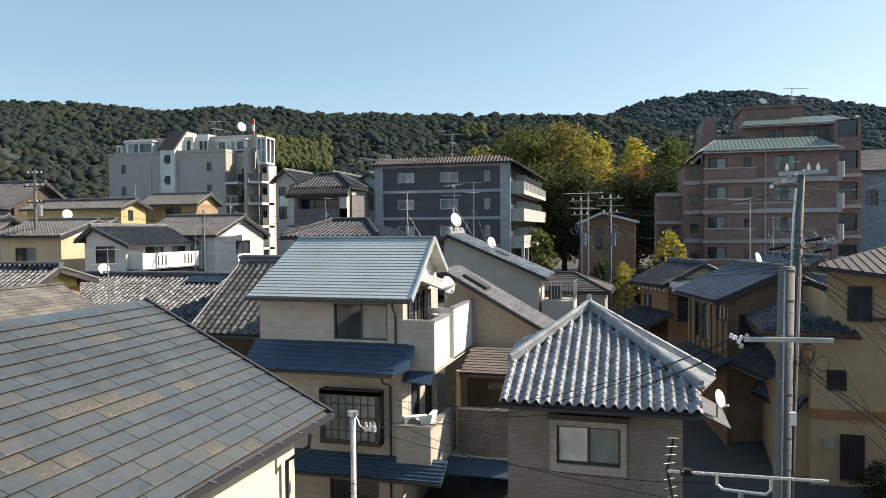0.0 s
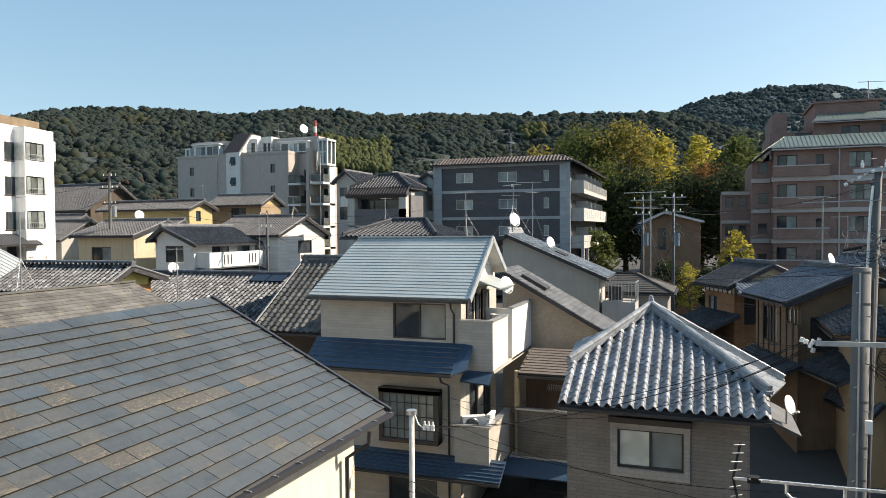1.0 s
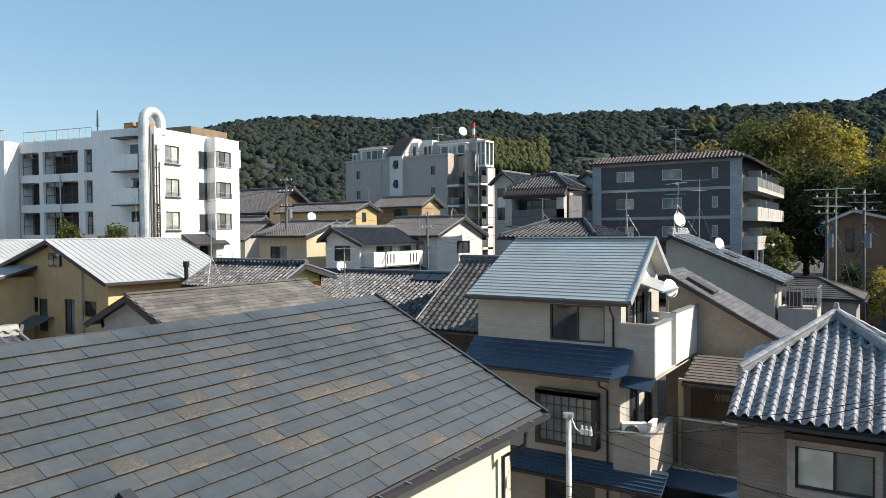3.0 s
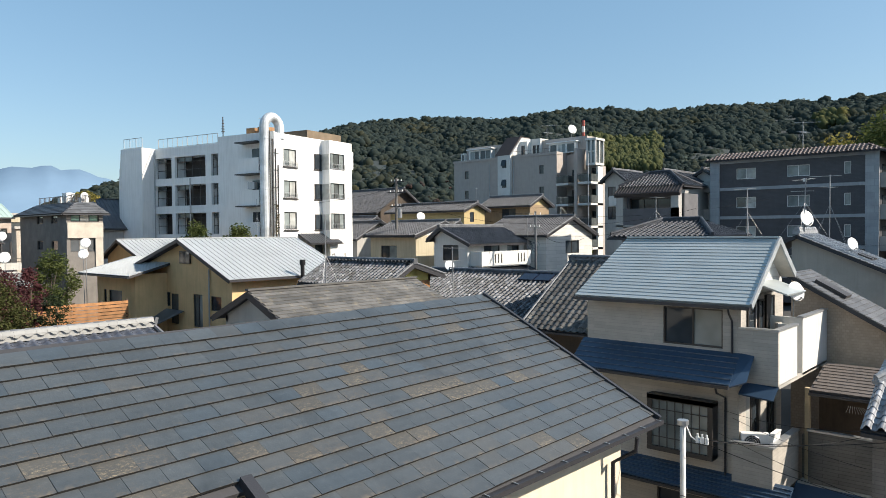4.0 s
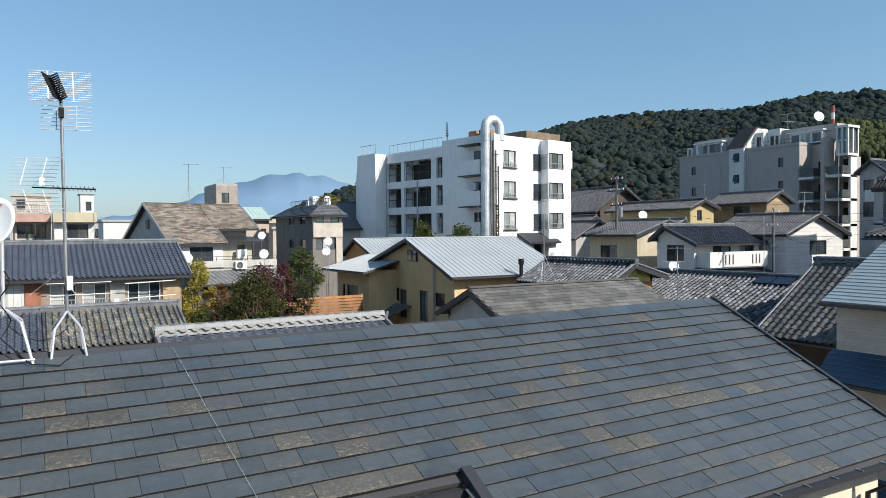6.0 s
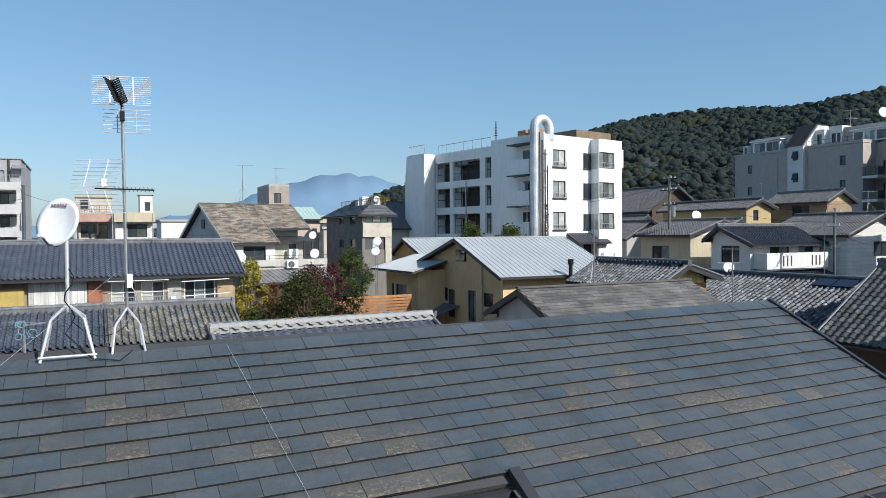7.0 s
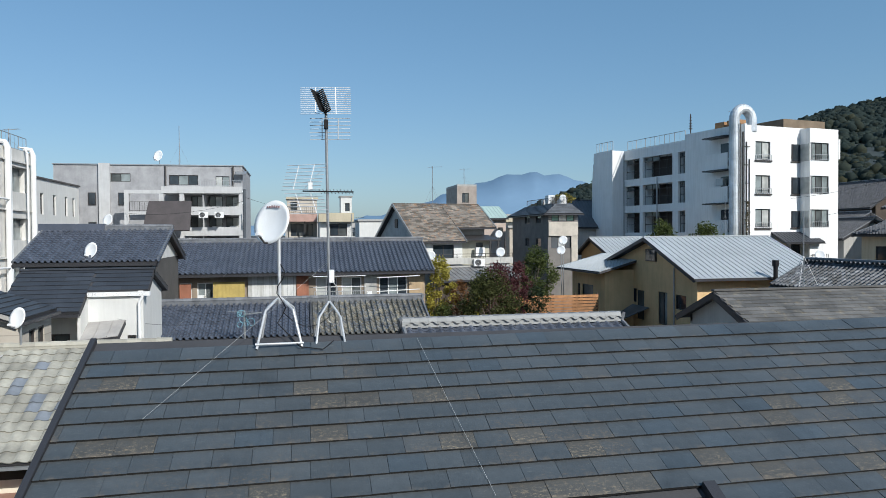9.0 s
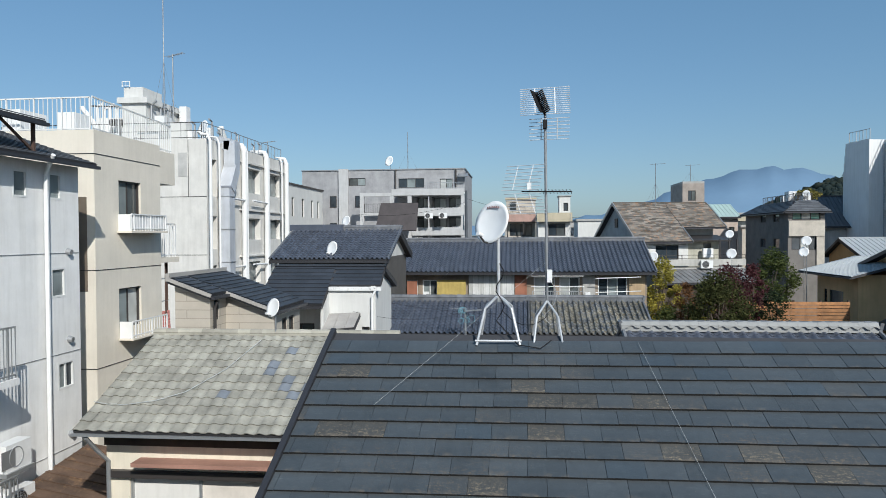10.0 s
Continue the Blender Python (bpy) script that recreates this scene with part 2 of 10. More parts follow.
def window(parent, o, u, a, depth=0.12, style="pair", frame_mat=None, pane_mats=None, bar=0.05):
    """A framed window in the opening a = (x0, x1, z0, z1, style...) of a wall face."""
    o, u, up = Vector(o), Vector(u), Vector((0, 0, 1))
    n = u.cross(up)
    x0, x1, z0, z1 = a[:4]
    q = depth * 0.55
    P = lambda x, z, d: o + u * x + up * z - n * d
    m = Mesh()
    cuts = {"one": [x0, x1], "pair": [x0, (x0 + x1) / 2, x1], "three": [x0, x0 + (x1 - x0) / 3, x0 + (x1 - x0) * 2 / 3, x1],
            "four": [x0 + (x1 - x0) * k / 4 for k in range(5)]}[style]
    ring = [P(x, z, d) for d in (q - bar * 0.7, q + bar * 0.7) for i in (0, bar) for x, z in ((x0 + i, z0 + i), (x1 - i, z0 + i), (x1 - i, z1 - i), (x0 + i, z1 - i))]
    m.add(ring, [f for k in range(4) for j in [(k + 1) % 4] for f in ((k, j, 4 + j, 4 + k), (8 + j, 8 + k, 12 + k, 12 + j), (4 + k, 4 + j, 12 + j, 12 + k), (k, 8 + k, 8 + j, j))])
    fr = m.make("window", frame_mat or FRAME_DARK, parent)
    for x in cuts[1:-1]:
        Mesh().beam(P(x, z0 + bar, q + 0.01), P(x, z1 - bar, q + 0.01), bar, bar, up=n).make("mullion", frame_mat or FRAME_DARK, fr)
    for k in range(len(cuts) - 1):
        g = Mesh()
        d = q + 0.02 + 0.012 * (k % 2)
        g.add([P(cuts[k], z0, d), P(cuts[k + 1], z0, d), P(cuts[k + 1], z1, d), P(cuts[k], z1, d),
               P(cuts[k], z0, d + 0.008), P(cuts[k + 1], z0, d + 0.008), P(cuts[k + 1], z1, d + 0.008), P(cuts[k], z1, d + 0.008)],
              [(0, 1, 2, 3), (7, 6, 5, 4), (0, 4, 5, 1), (1, 5, 6, 2), (2, 6, 7, 3), (3, 7, 4, 0)])
        pm = pane_mats[k % len(pane_mats)] if pane_mats else (GLASS, GLASS_B)[(k + int(abs(x0) * 7)) % 2]
        g.make("pane", pm, fr)
    return fr


SIDES = {"S": lambda b: ((b[0], b[2]), (1, 0, 0), b[1] - b[0]), "E": lambda b: ((b[1], b[2]), (0, 1, 0), b[3] - b[2]),
         "N": lambda b: ((b[1], b[3]), (-1, 0, 0), b[1] - b[0]), "W": lambda b: ((b[0], b[3]), (0, -1, 0), b[3] - b[2])}


def walls(parent, b, z0, z1, material, wins=(), depth=0.14, names="wall", sides="SENW", frame_mat=None, glaze=True):
    """Four outer walls of the box b = (x0, x1, y0, y1). wins: (side, from left, to, z0, z1[, style[, pane materials]])."""
    for s in sides:
        (ox, oy), u, w = SIDES[s](b)
        mine = [a for a in wins if a[0] == s]
        m = wall_face(Mesh(), (ox, oy, z0), u, w, z1 - z0, [(a[1], a[2], a[3] - z0, a[4] - z0) for a in mine], depth)
        if not mine:
            n = Vector(u).cross(Vector((0, 0, 1)))
            k = len(m.v)
            m.add([Vector(p) - n * depth for p in m.v[:4]], [(3, 2, 1, 0)])
        wl = m.make(names, material, parent)
        for a in mine:
            if glaze:
                window(parent, (ox, oy, 0), u, a[1:5], depth, a[5] if len(a) > 5 else "pair", frame_mat, a[6] if len(a) > 6 else None)


def gable_roof(parent, b, ze, slope, axis, kind, over=0.5, verge=0.35, deck=None, edge=None, tile=None, far=True, stuff="tiles", tw=0.27, tl=0.25,
               gable=None, tile_sides=(0, 1), ridge=True):
    """A two-sided roof over the box b. axis: the way the ridge runs. Returns the ridge height."""
    x0, x1, y0, y1 = b
    if axis == "x":
        half = (y1 - y0) / 2
        zr = ze + slope * half
        lo = ze - slope * over
        a, c, mid = y0 - over, y1 + over, (y0 + y1) / 2
        p0, p1 = x0 - verge, x1 + verge
        faces = [[(p0, a, lo), (p1, a, lo), (p1, mid, zr), (p0, mid, zr)], [(p1, c, lo), (p0, c, lo), (p0, mid, zr), (p1, mid, zr)]]
        gab = [((y0, ze), (y1, ze), (mid, zr - 0.05))]
        ends = (x0, x1)
    else:
        half = (x1 - x0) / 2
        zr = ze + slope * half
        lo = ze - slope * over
        a, c, mid = x0 - over, x1 + over, (x0 + x1) / 2
        p0, p1 = y0 - verge, y1 + verge
        faces = [[(c, p0, lo), (c, p1, lo), (mid, p1, zr), (mid, p0, zr)], [(a, p1, lo), (a, p0, lo), (mid, p0, zr), (mid, p1, zr)]]
        gab = [((x0, ze), (x1, ze), (mid, zr - 0.05))]
        ends = (y0, y1)
    up = Vector((0, 0, 0.12))
    for i, f in enumerate(faces):
        f = [tuple(Vector(p) + up) for p in f]
        roof_face(parent, f, kind, deck, edge, tile, far, stuff, tw, tl, skip=i not in tile_sides)
    if gable:
        for e in ends:
            m = Mesh()
            (q0, q1, q2) = gab[0]
            t = 0.14 if e == ends[0] else -0.14
            m.prism([q0, q1, q2], e, e + t, "x" if axis == "x" else "y")
            m.make("gable", gable, parent)
    if ridge:
        m = Mesh()
        if axis == "x":
            r0, r1 = (p0, mid, zr + 0.1), (p1, mid, zr + 0.1)
        else:
            r0, r1 = (mid, p0, zr + 0.1), (mid, p1, zr + 0.1)
        if kind == "tile":
            ridge_cap(m, r0, r1)
        else:
            m.beam(Vector(r0) + Vector((0, 0, 0.04)), Vector(r1) + Vector((0, 0, 0.04)), 0.2, 0.09)
        m.make("ridge", tile or TILE, parent)
    return zr


def roof_face(parent, f, kind, deck=None, edge=None, tile=None, far=True, stuff="tiles", tw=0.27, tl=0.25, skip=False, th=0.14, sw=0.9, sh=0.21):
    """One roof plane: a deck, its covering and the gutter at its eave (f[0] to f[1])."""
    o, u, v, n, flat = plane_of(f)
    Mesh().slab(f, th).make("roof", deck or DECK, parent)
    ln = (Vector(f[1]) - Vector(f[0])).length
    mid = sum((Vector(p) for p in f), Vector()) / len(f)
    facing = math.hypot(mid.x, mid.y) < math.hypot(parent.location.x, parent.location.y)
    if kind == "tile" and not skip and not far and facing:
        LATER.append((parent, f, tw, tl, tile or TILE))
    elif kind == "tile" and not skip:
        pan_tiles(f, tw, tl, WAVE_FAR if far else WAVE, hollow=1.3 if far else 1.0).make("tiles", tile or TILE, parent, kind="stuff", smooth=False)
    elif kind == "seam" and not skip:
        m = Mesh()
        m.slab([tuple(Vector(p) + n * 0.02) for p in f], 0.02)
        top = max(b for _, b in flat)
        x = 0.0
        while x < max(a for a, _ in flat) - 0.02:
            x += 0.36
            lo_hi = [t for t in np.linspace(0.01, top - 0.01, 30) if in_poly(x, t, flat)]
            if len(lo_hi) > 1:
                Mesh().beam(o + u * x + v * lo_hi[0] + n * 0.037, o + u * x + v * lo_hi[-1] + n * 0.037, 0.022, 0.034, up=n).make("seam", tile or ZINC, parent)
        m.make("roof_sheet", tile or ZINC, parent)
    elif kind == "slate" and not skip:
        world_mid = mid + (parent.location if BASE[parent.name][:2] == (0, 0) else Vector())
        single = facing and math.hypot(world_mid.x, world_mid.y) < 27
        m = Mesh()
        top, wid = max(b for _, b in flat), max(a for a, _ in flat)
        r, t = 0, 0.0
        while t < top:
            for i in range(-1, int(wid / sw) + 2):
                a0, a1 = i * sw + sw * 0.5 * (r % 2), i * sw + sw * 0.5 * (r % 2) + sw - 0.008
                inside = [a0 + (a1 - a0) * k / 12 for k in range(13) if in_poly(a0 + (a1 - a0) * k / 12, min(t + 0.1, top - 0.01), flat)]
                if len(inside) < 2:
                    continue
                a0, a1 = inside[0], inside[-1]
                t1 = min(t + sh + 0.02, top)
                q = Mesh() if single else m
                q.add([o + u * a0 + v * t + n * 0.035, o + u * a1 + v * t + n * 0.035, o + u * a1 + v * t1 + n * 0.012, o + u * a0 + v * t1 + n * 0.012,
                       o + u * a0 + v * t + n * 0.01, o + u * a1 + v * t + n * 0.01], [(0, 1, 2, 3), (4, 5, 1, 0)])
                if single:
                    q.make("slate", tile or SLATE, parent)
            r, t = r + 1, t + sh
        if m.v:
            m.make("slate_covering", tile or SLATE, parent, kind="stuff")
    g = Mesh()
    p, q = Vector(f[0]), Vector(f[1])
    out = -v
    out.z = 0
    out.normalize()
    g.beam(p + out * 0.05 - Vector((0, 0, 0.1)), q + out * 0.05 - Vector((0, 0, 0.1)), 0.1, 0.08)
    g.make("gutter", edge or GUTTER, parent)


FRAME_DARK = mat("bronze_frame", (0.045, 0.04, 0.038), 0.45, var=0.1)
FRAME_GREY = mat("aluminium_frame", (0.42, 0.43, 0.44), 0.4, 0.6, var=0.08)
FRAME_WHITE = mat("white_frame", (0.75, 0.75, 0.73), 0.5, var=0.06)
GLASS = glass_mat("window_glass", (0.035, 0.045, 0.055))
GLASS_B = glass_mat("window_glass_b", (0.09, 0.1, 0.1))
CURTAIN = glass_mat("curtained_glass", (0.45, 0.46, 0.44), 0.12)
CURTAIN_B = glass_mat("shaded_glass", (0.22, 0.25, 0.25), 0.1)
TILE = mat("grey_clay_tile", (0.068, 0.073, 0.086), 0.55, 0.0, spec=0.25, var=0.3, scale=2.2, fine=9, rand=0.3, island=True, bump=0.05)
TILE_OLD = mat("weathered_clay_tile", (0.11, 0.108, 0.106), 0.6, spec=0.25, var=0.4, scale=1.4, fine=7, rand=0.35, island=True, stain=(0.3, 0.27, 0.2), stain_at=(0.55, 0.8))
TILE_BLUE = mat("blue_glazed_tile", (0.1, 0.114, 0.148), 0.3, 0.1, var=0.2, scale=2.0, rand=0.2, island=True, bump=0.04)
TILE_SILVER = mat("silver_smoked_tile", (0.34, 0.36, 0.385), 0.45, 0.1, var=0.3, scale=2.5, fine=10, rand=0.22, island=True, bump=0.05)
TILE_SAND = mat("sand_tile", (0.4, 0.38, 0.32), 0.75, var=0.22, scale=1.2, rand=0.18, island=True)
TILE_FLECK = mat("pale_flecked_tile", (0.1, 0.106, 0.12), 0.5, 0.0, spec=0.25, var=0.4, scale=1.6, fine=8, rand=0.75, stain=(0.3, 0.305, 0.315), stain_at=(0.53, 0.66), bump=0.05)
RIDGE_PALE = mat("mortared_ridge_tile", (0.165, 0.172, 0.185), 0.55, spec=0.3, var=0.3, scale=3, fine=10, rand=0.2)
DECK = mat("roof_deck", (0.05, 0.05, 0.055), 0.8)
DECK_LIGHT = mat("soffit_board", (0.45, 0.43, 0.39), 0.8)
SLATE = mat("cement_slate", (0.12, 0.125, 0.135), 0.55, var=0.3, scale=1.0, rand=0.25, island=True)
DARK_SLATE = mat("dark_shade_slate", (0.048, 0.052, 0.06), 0.55, var=0.2, rand=0.2, island=True)
SLATE_BROWN = mat("brown_slate", (0.235, 0.21, 0.18), 0.7, var=0.3, scale=1.6, rand=0.6, island=True, stain=(0.36, 0.2, 0.1), stain_at=(0.52, 0.66))
ZINC = mat("pale_metal_sheet", (0.43, 0.455, 0.47), 0.5, 0.1, var=0.08, scale=0.5, bump=0.03)
METAL_GREY = mat("grey_metal_roofing", (0.43, 0.475, 0.485), 0.45, 0.2, var=0.1, scale=0.7, rand=0.06, bump=0.03)
METAL_BLUE = mat("blue_metal_roofing", (0.045, 0.085, 0.145), 0.35, 0.2, var=0.15, scale=0.9, bump=0.03)
GUTTER = mat("dark_gutter", (0.035, 0.035, 0.04), 0.45, var=0.1)
GALV = mat("galvanised_steel", (0.55, 0.56, 0.57), 0.35, 0.7, var=0.15, scale=6)
CONCRETE = mat("pole_concrete", (0.13, 0.133, 0.135), 0.8, var=0.18, scale=1.5, streak=0.2)
BLACK = mat("black_rubber", (0.02, 0.02, 0.022), 0.8, spec=0.2)
WHITE = mat("white_paint", (0.78, 0.78, 0.77), 0.5, var=0.06)
STUCCO_WHITE = mat("white_stucco", (0.66, 0.655, 0.63), 0.85, var=0.07, scale=0.6, streak=0.12)
STUCCO_CREAM = mat("cream_stucco", (0.5, 0.44, 0.32), 0.85, var=0.1, scale=0.7, streak=0.18)
STUCCO_OCHRE = mat("ochre_stucco", (0.7, 0.48, 0.25), 0.85, var=0.12, scale=0.7, streak=0.15)
STUCCO_YELLOW = mat("yellow_stucco", (0.45, 0.355, 0.18), 0.85, var=0.1, scale=0.7, streak=0.15)
STUCCO_GREY = mat("grey_stucco", (0.42, 0.41, 0.39), 0.85, var=0.1, scale=0.7, streak=0.2)
SIDING_BEIGE = mat("beige_siding", (0.48, 0.445, 0.395), 0.75, var=0.12, scale=1.2, brick=(0.9, 0.11, 0.005, 0.75), bump=0.2)
SIDING_WHITE = mat("white_siding", (0.66, 0.65, 0.625), 0.7, var=0.06, brick=(3.0, 0.3, 0.012, 0.7), bump=0.2)
BRICK_TILE = mat("tan_brick_tile", (0.42, 0.34, 0.265), 0.7, var=0.1, brick=(0.12, 0.1, 0.007, 0.78), bump=0.2)
BRICK_GREY = mat("grey_brick_siding", (0.25, 0.225, 0.205), 0.75, var=0.15, scale=1.5, brick=(0.35, 0.09, 0.006, 0.66), bump=0.25)
DARK_WOOD = mat("dark_timber", (0.07, 0.05, 0.035), 0.7, var=0.3, streak=0.3)
WOOD_ORANGE = mat("orange_timber", (0.42, 0.2, 0.08), 0.6, var=0.25, scale=4, rand=0.3)

# ---- land ----
GROUND = mat("asphalt_ground", (0.06, 0.06, 0.06), 0.9, var=0.3, scale=0.2, fine=3)
SOIL = mat("wooded_slope", (0.032, 0.043, 0.043), 0.95, var=0.4, scale=0.02, fine=0.2, bump=0)
# far slope: paler and bluer, the haze is put into its colour
SOIL_FAR = mat("hazed_far_slope", (0.105, 0.145, 0.16), 0.95, var=0.2, scale=0.02, fine=0.2, bump=0)


def canopy_mat(name, dark, mid, warm, grain, glow):
    """Woodland seen from afar: tone by crown, drifts of warmer trees, leafy grain; light passes the leaves."""
    m, nt, b, add, link = nodes_of(name)
    r = add("ShaderNodeNewGeometry").outputs["Random Per Island"]
    tone = add("ShaderNodeMath")
    tone.operation = "MULTIPLY_ADD"
    tone.inputs[1].default_value = 0.35
    crowns = add("ShaderNodeMath")
    crowns.operation = "MULTIPLY"
    crowns.inputs[1].default_value = 0.65
    link(ramp(nt, noise_of(nt, grain * 0.4, 3), 0.36, 0.64), crowns.inputs[0])
    link(r, tone.inputs[0]), link(crowns.outputs[0], tone.inputs[2])
    col = mixer(nt, tone.outputs[0], dark, mid)
    drift = ramp(nt, noise_of(nt, 0.02, 5), 0.48, 0.66)
    pick = add("ShaderNodeMath")
    pick.operation = "MULTIPLY"
    link(drift, pick.inputs[0]), link(ramp(nt, r, 0.2, 0.9), pick.inputs[1])
    col = mixer(nt, pick.outputs[0], col, warm)
    leaf = ramp(nt, noise_of(nt, grain, 4, rough=0.75), 0.34, 0.66)
    col = mixer(nt, 1.0, col, mixer(nt, leaf, (0.78, 0.8, 0.82), (1.16, 1.15, 1.12)), "MULTIPLY")
    link(col, b.inputs["Base Color"])
    b.inputs["Roughness"].default_value, b.inputs["Specular IOR Level"].default_value = 0.95, 0.1
    tr = add("ShaderNodeBsdfTranslucent")
    link(col, tr.inputs["Color"])
    mx = add("ShaderNodeMixShader")
    mx.inputs[0].default_value = glow
    link(b.outputs[0], mx.inputs[1]), link(tr.outputs[0], mx.inputs[2])
    link(mx.outputs[0], nt.nodes["Material Output"].inputs["Surface"])
    return m


# haze is mixed into these leaf colours: lifted and blued, most on the far hill
LEAF_HILL = canopy_mat("hill_foliage", (0.074, 0.102, 0.1), (0.092, 0.124, 0.114), (0.15, 0.145, 0.085), 0.3, 0.7)
LEAF_FAR = canopy_mat("hazed_far_foliage", (0.115, 0.158, 0.172), (0.128, 0.172, 0.184), (0.135, 0.172, 0.175), 0.12, 0.65)


def ease(t):
    t = max(0.0, min(1.0, t))
    return t * t * (3 - 2 * t)


def ground_z(x, y):
    """The town climbs gently away from the river side."""
    d = math.hypot(x, y)
    return 2.6 * ease((d - 22) / 22) + 3.0 * ease((d - 70) / 200)


def build_ground():
    m = Mesh()
    radii = [0, 6, 12, 18, 24, 30, 36, 42, 50, 60, 75, 95, 130, 200, 400, 900, 2000, 4400]
    n = 72
    m.v = [(r * math.sin(math.tau * k / n), r * math.cos(math.tau * k / n), ground_z(r, 0)) for r in radii for k in range(n)]
    m.f = [(i * n + k, (i + 1) * n + k, (i + 1) * n + (k + 1) % n, i * n + (k + 1) % n) for i in range(len(radii) - 1) for k in range(n)]
    tagged(m.make("ground", GROUND), "dark asphalt lanes and yards between the houses", "ground", kind="structure")


def lerp_table(table, a):
    for (a0, v0), (a1, v1) in zip(table, table[1:]):
        if a0 <= a <= a1:
            return v0 + (v1 - v0) * (a - a0) / (a1 - a0)
    return table[0][1] if a < table[0][0] else table[-1][1]


NEAR_HILL = [(-40, 0.06), (-24, 0.07), (-14, 0.09), (-6, 0.115), (0, 0.142), (2, 0.155), (6, 0.158), (11, 0.161), (16, 0.163), (21, 0.164), (24, 0.160),
             (28, 0.166), (32, 0.169), (37, 0.159), (41, 0.163), (45, 0.160), (49, 0.153), (52, 0.138), (55, 0.12), (59, 0.095), (63, 0.075), (67, 0.066), (70, 0.045), (74, 0.01)]
FAR_HILL = [(-40, 0.06), (-30, 0.10), (-22, 0.13), (-16.6, 0.146), (-11.9, 0.166), (-8, 0.18), (-6.5, 0.184), (-3.5, 0.182), (-0.9, 0.178), (2, 0.164), (6, 0.13), (12, 0.1), (20, 0.05)]


def hill_point(table, az, q, r0, r1, foot):
    """A place on a hillside: q from its foot (0) to its crest (1)."""
    r = r0 + (r1 - r0) * q
    crest = 10 + (lerp_table(table, az) - 0.006) * r1
    bulge = 0.72 * q + 0.28 * math.sin(q * math.pi / 2)
    a = radians(az)
    wob = noise.noise((az * 0.13, q * 2.5, r0 * 0.01)) * 0.09 * math.sin(math.pi * min(q, 1))
    z = foot + (crest - foot) * max(0.0, bulge + wob)
    return Vector((-math.sin(a) * r, math.cos(a) * r, z))


def clump_shape(seed, n_sub):
    rng = random.Random(seed)
    b = bmesh.new()
    bmesh.ops.create_icosphere(b, subdivisions=max(1, n_sub), radius=1)
    off = Vector((rng.uniform(0, 90), rng.uniform(0, 90), 0))
    for v in b.verts:
        v.co *= 1 + 0.24 * noise.noise(v.co * 1.7 + off) + 0.1 * noise.noise(v.co * 4.5 + off)
    vs, fs = [tuple(v.co) for v in b.verts], [tuple(q.index for q in f.verts) for f in b.faces]
    b.free()
    return np.array(vs), fs


def build_hill(name, label, table, az0, az1, r0, r1, foot, count, size, soil, leaf, seed, sprays=6):
    m = Mesh()
    na, nq = (90, 14) if count else (420, 90)
    for j in range(nq + 3):
        for i in range(na + 1):
            az = az0 + (az1 - az0) * i / na
            q = j / nq
            p = hill_point(table, az, min(q, 1), r0, r1, foot)
            if q > 1:
                p = Vector((p.x * (1 + 0.25 * (q - 1) * nq), p.y * (1 + 0.25 * (q - 1) * nq), max(0.0, p.z * (1 - 0.5 * (q - 1) * nq))))
            if not count and q <= 1:
                p.z += 1.4 * noise.noise((p.x * 0.05, p.y * 0.05, 0)) + 0.8 * noise.noise((p.x * 0.15, p.y * 0.15, 5))
            m.v.append(tuple(p))
    w = na + 1
    m.f = [(j * w + i, (j + 1) * w + i, (j + 1) * w + i + 1, j * w + i + 1) for j in range(nq + 2) for i in range(na)]
    tagged(m.make(name, soil), label, "hill", kind="structure")
    if not count:
        return
    grow_woods(name.replace("hill", "woods"), "dense broadleaf forest on the hillside", table, (az0, az1), (0, 1), r0, r1, foot, count, size, leaf, seed, sprays)


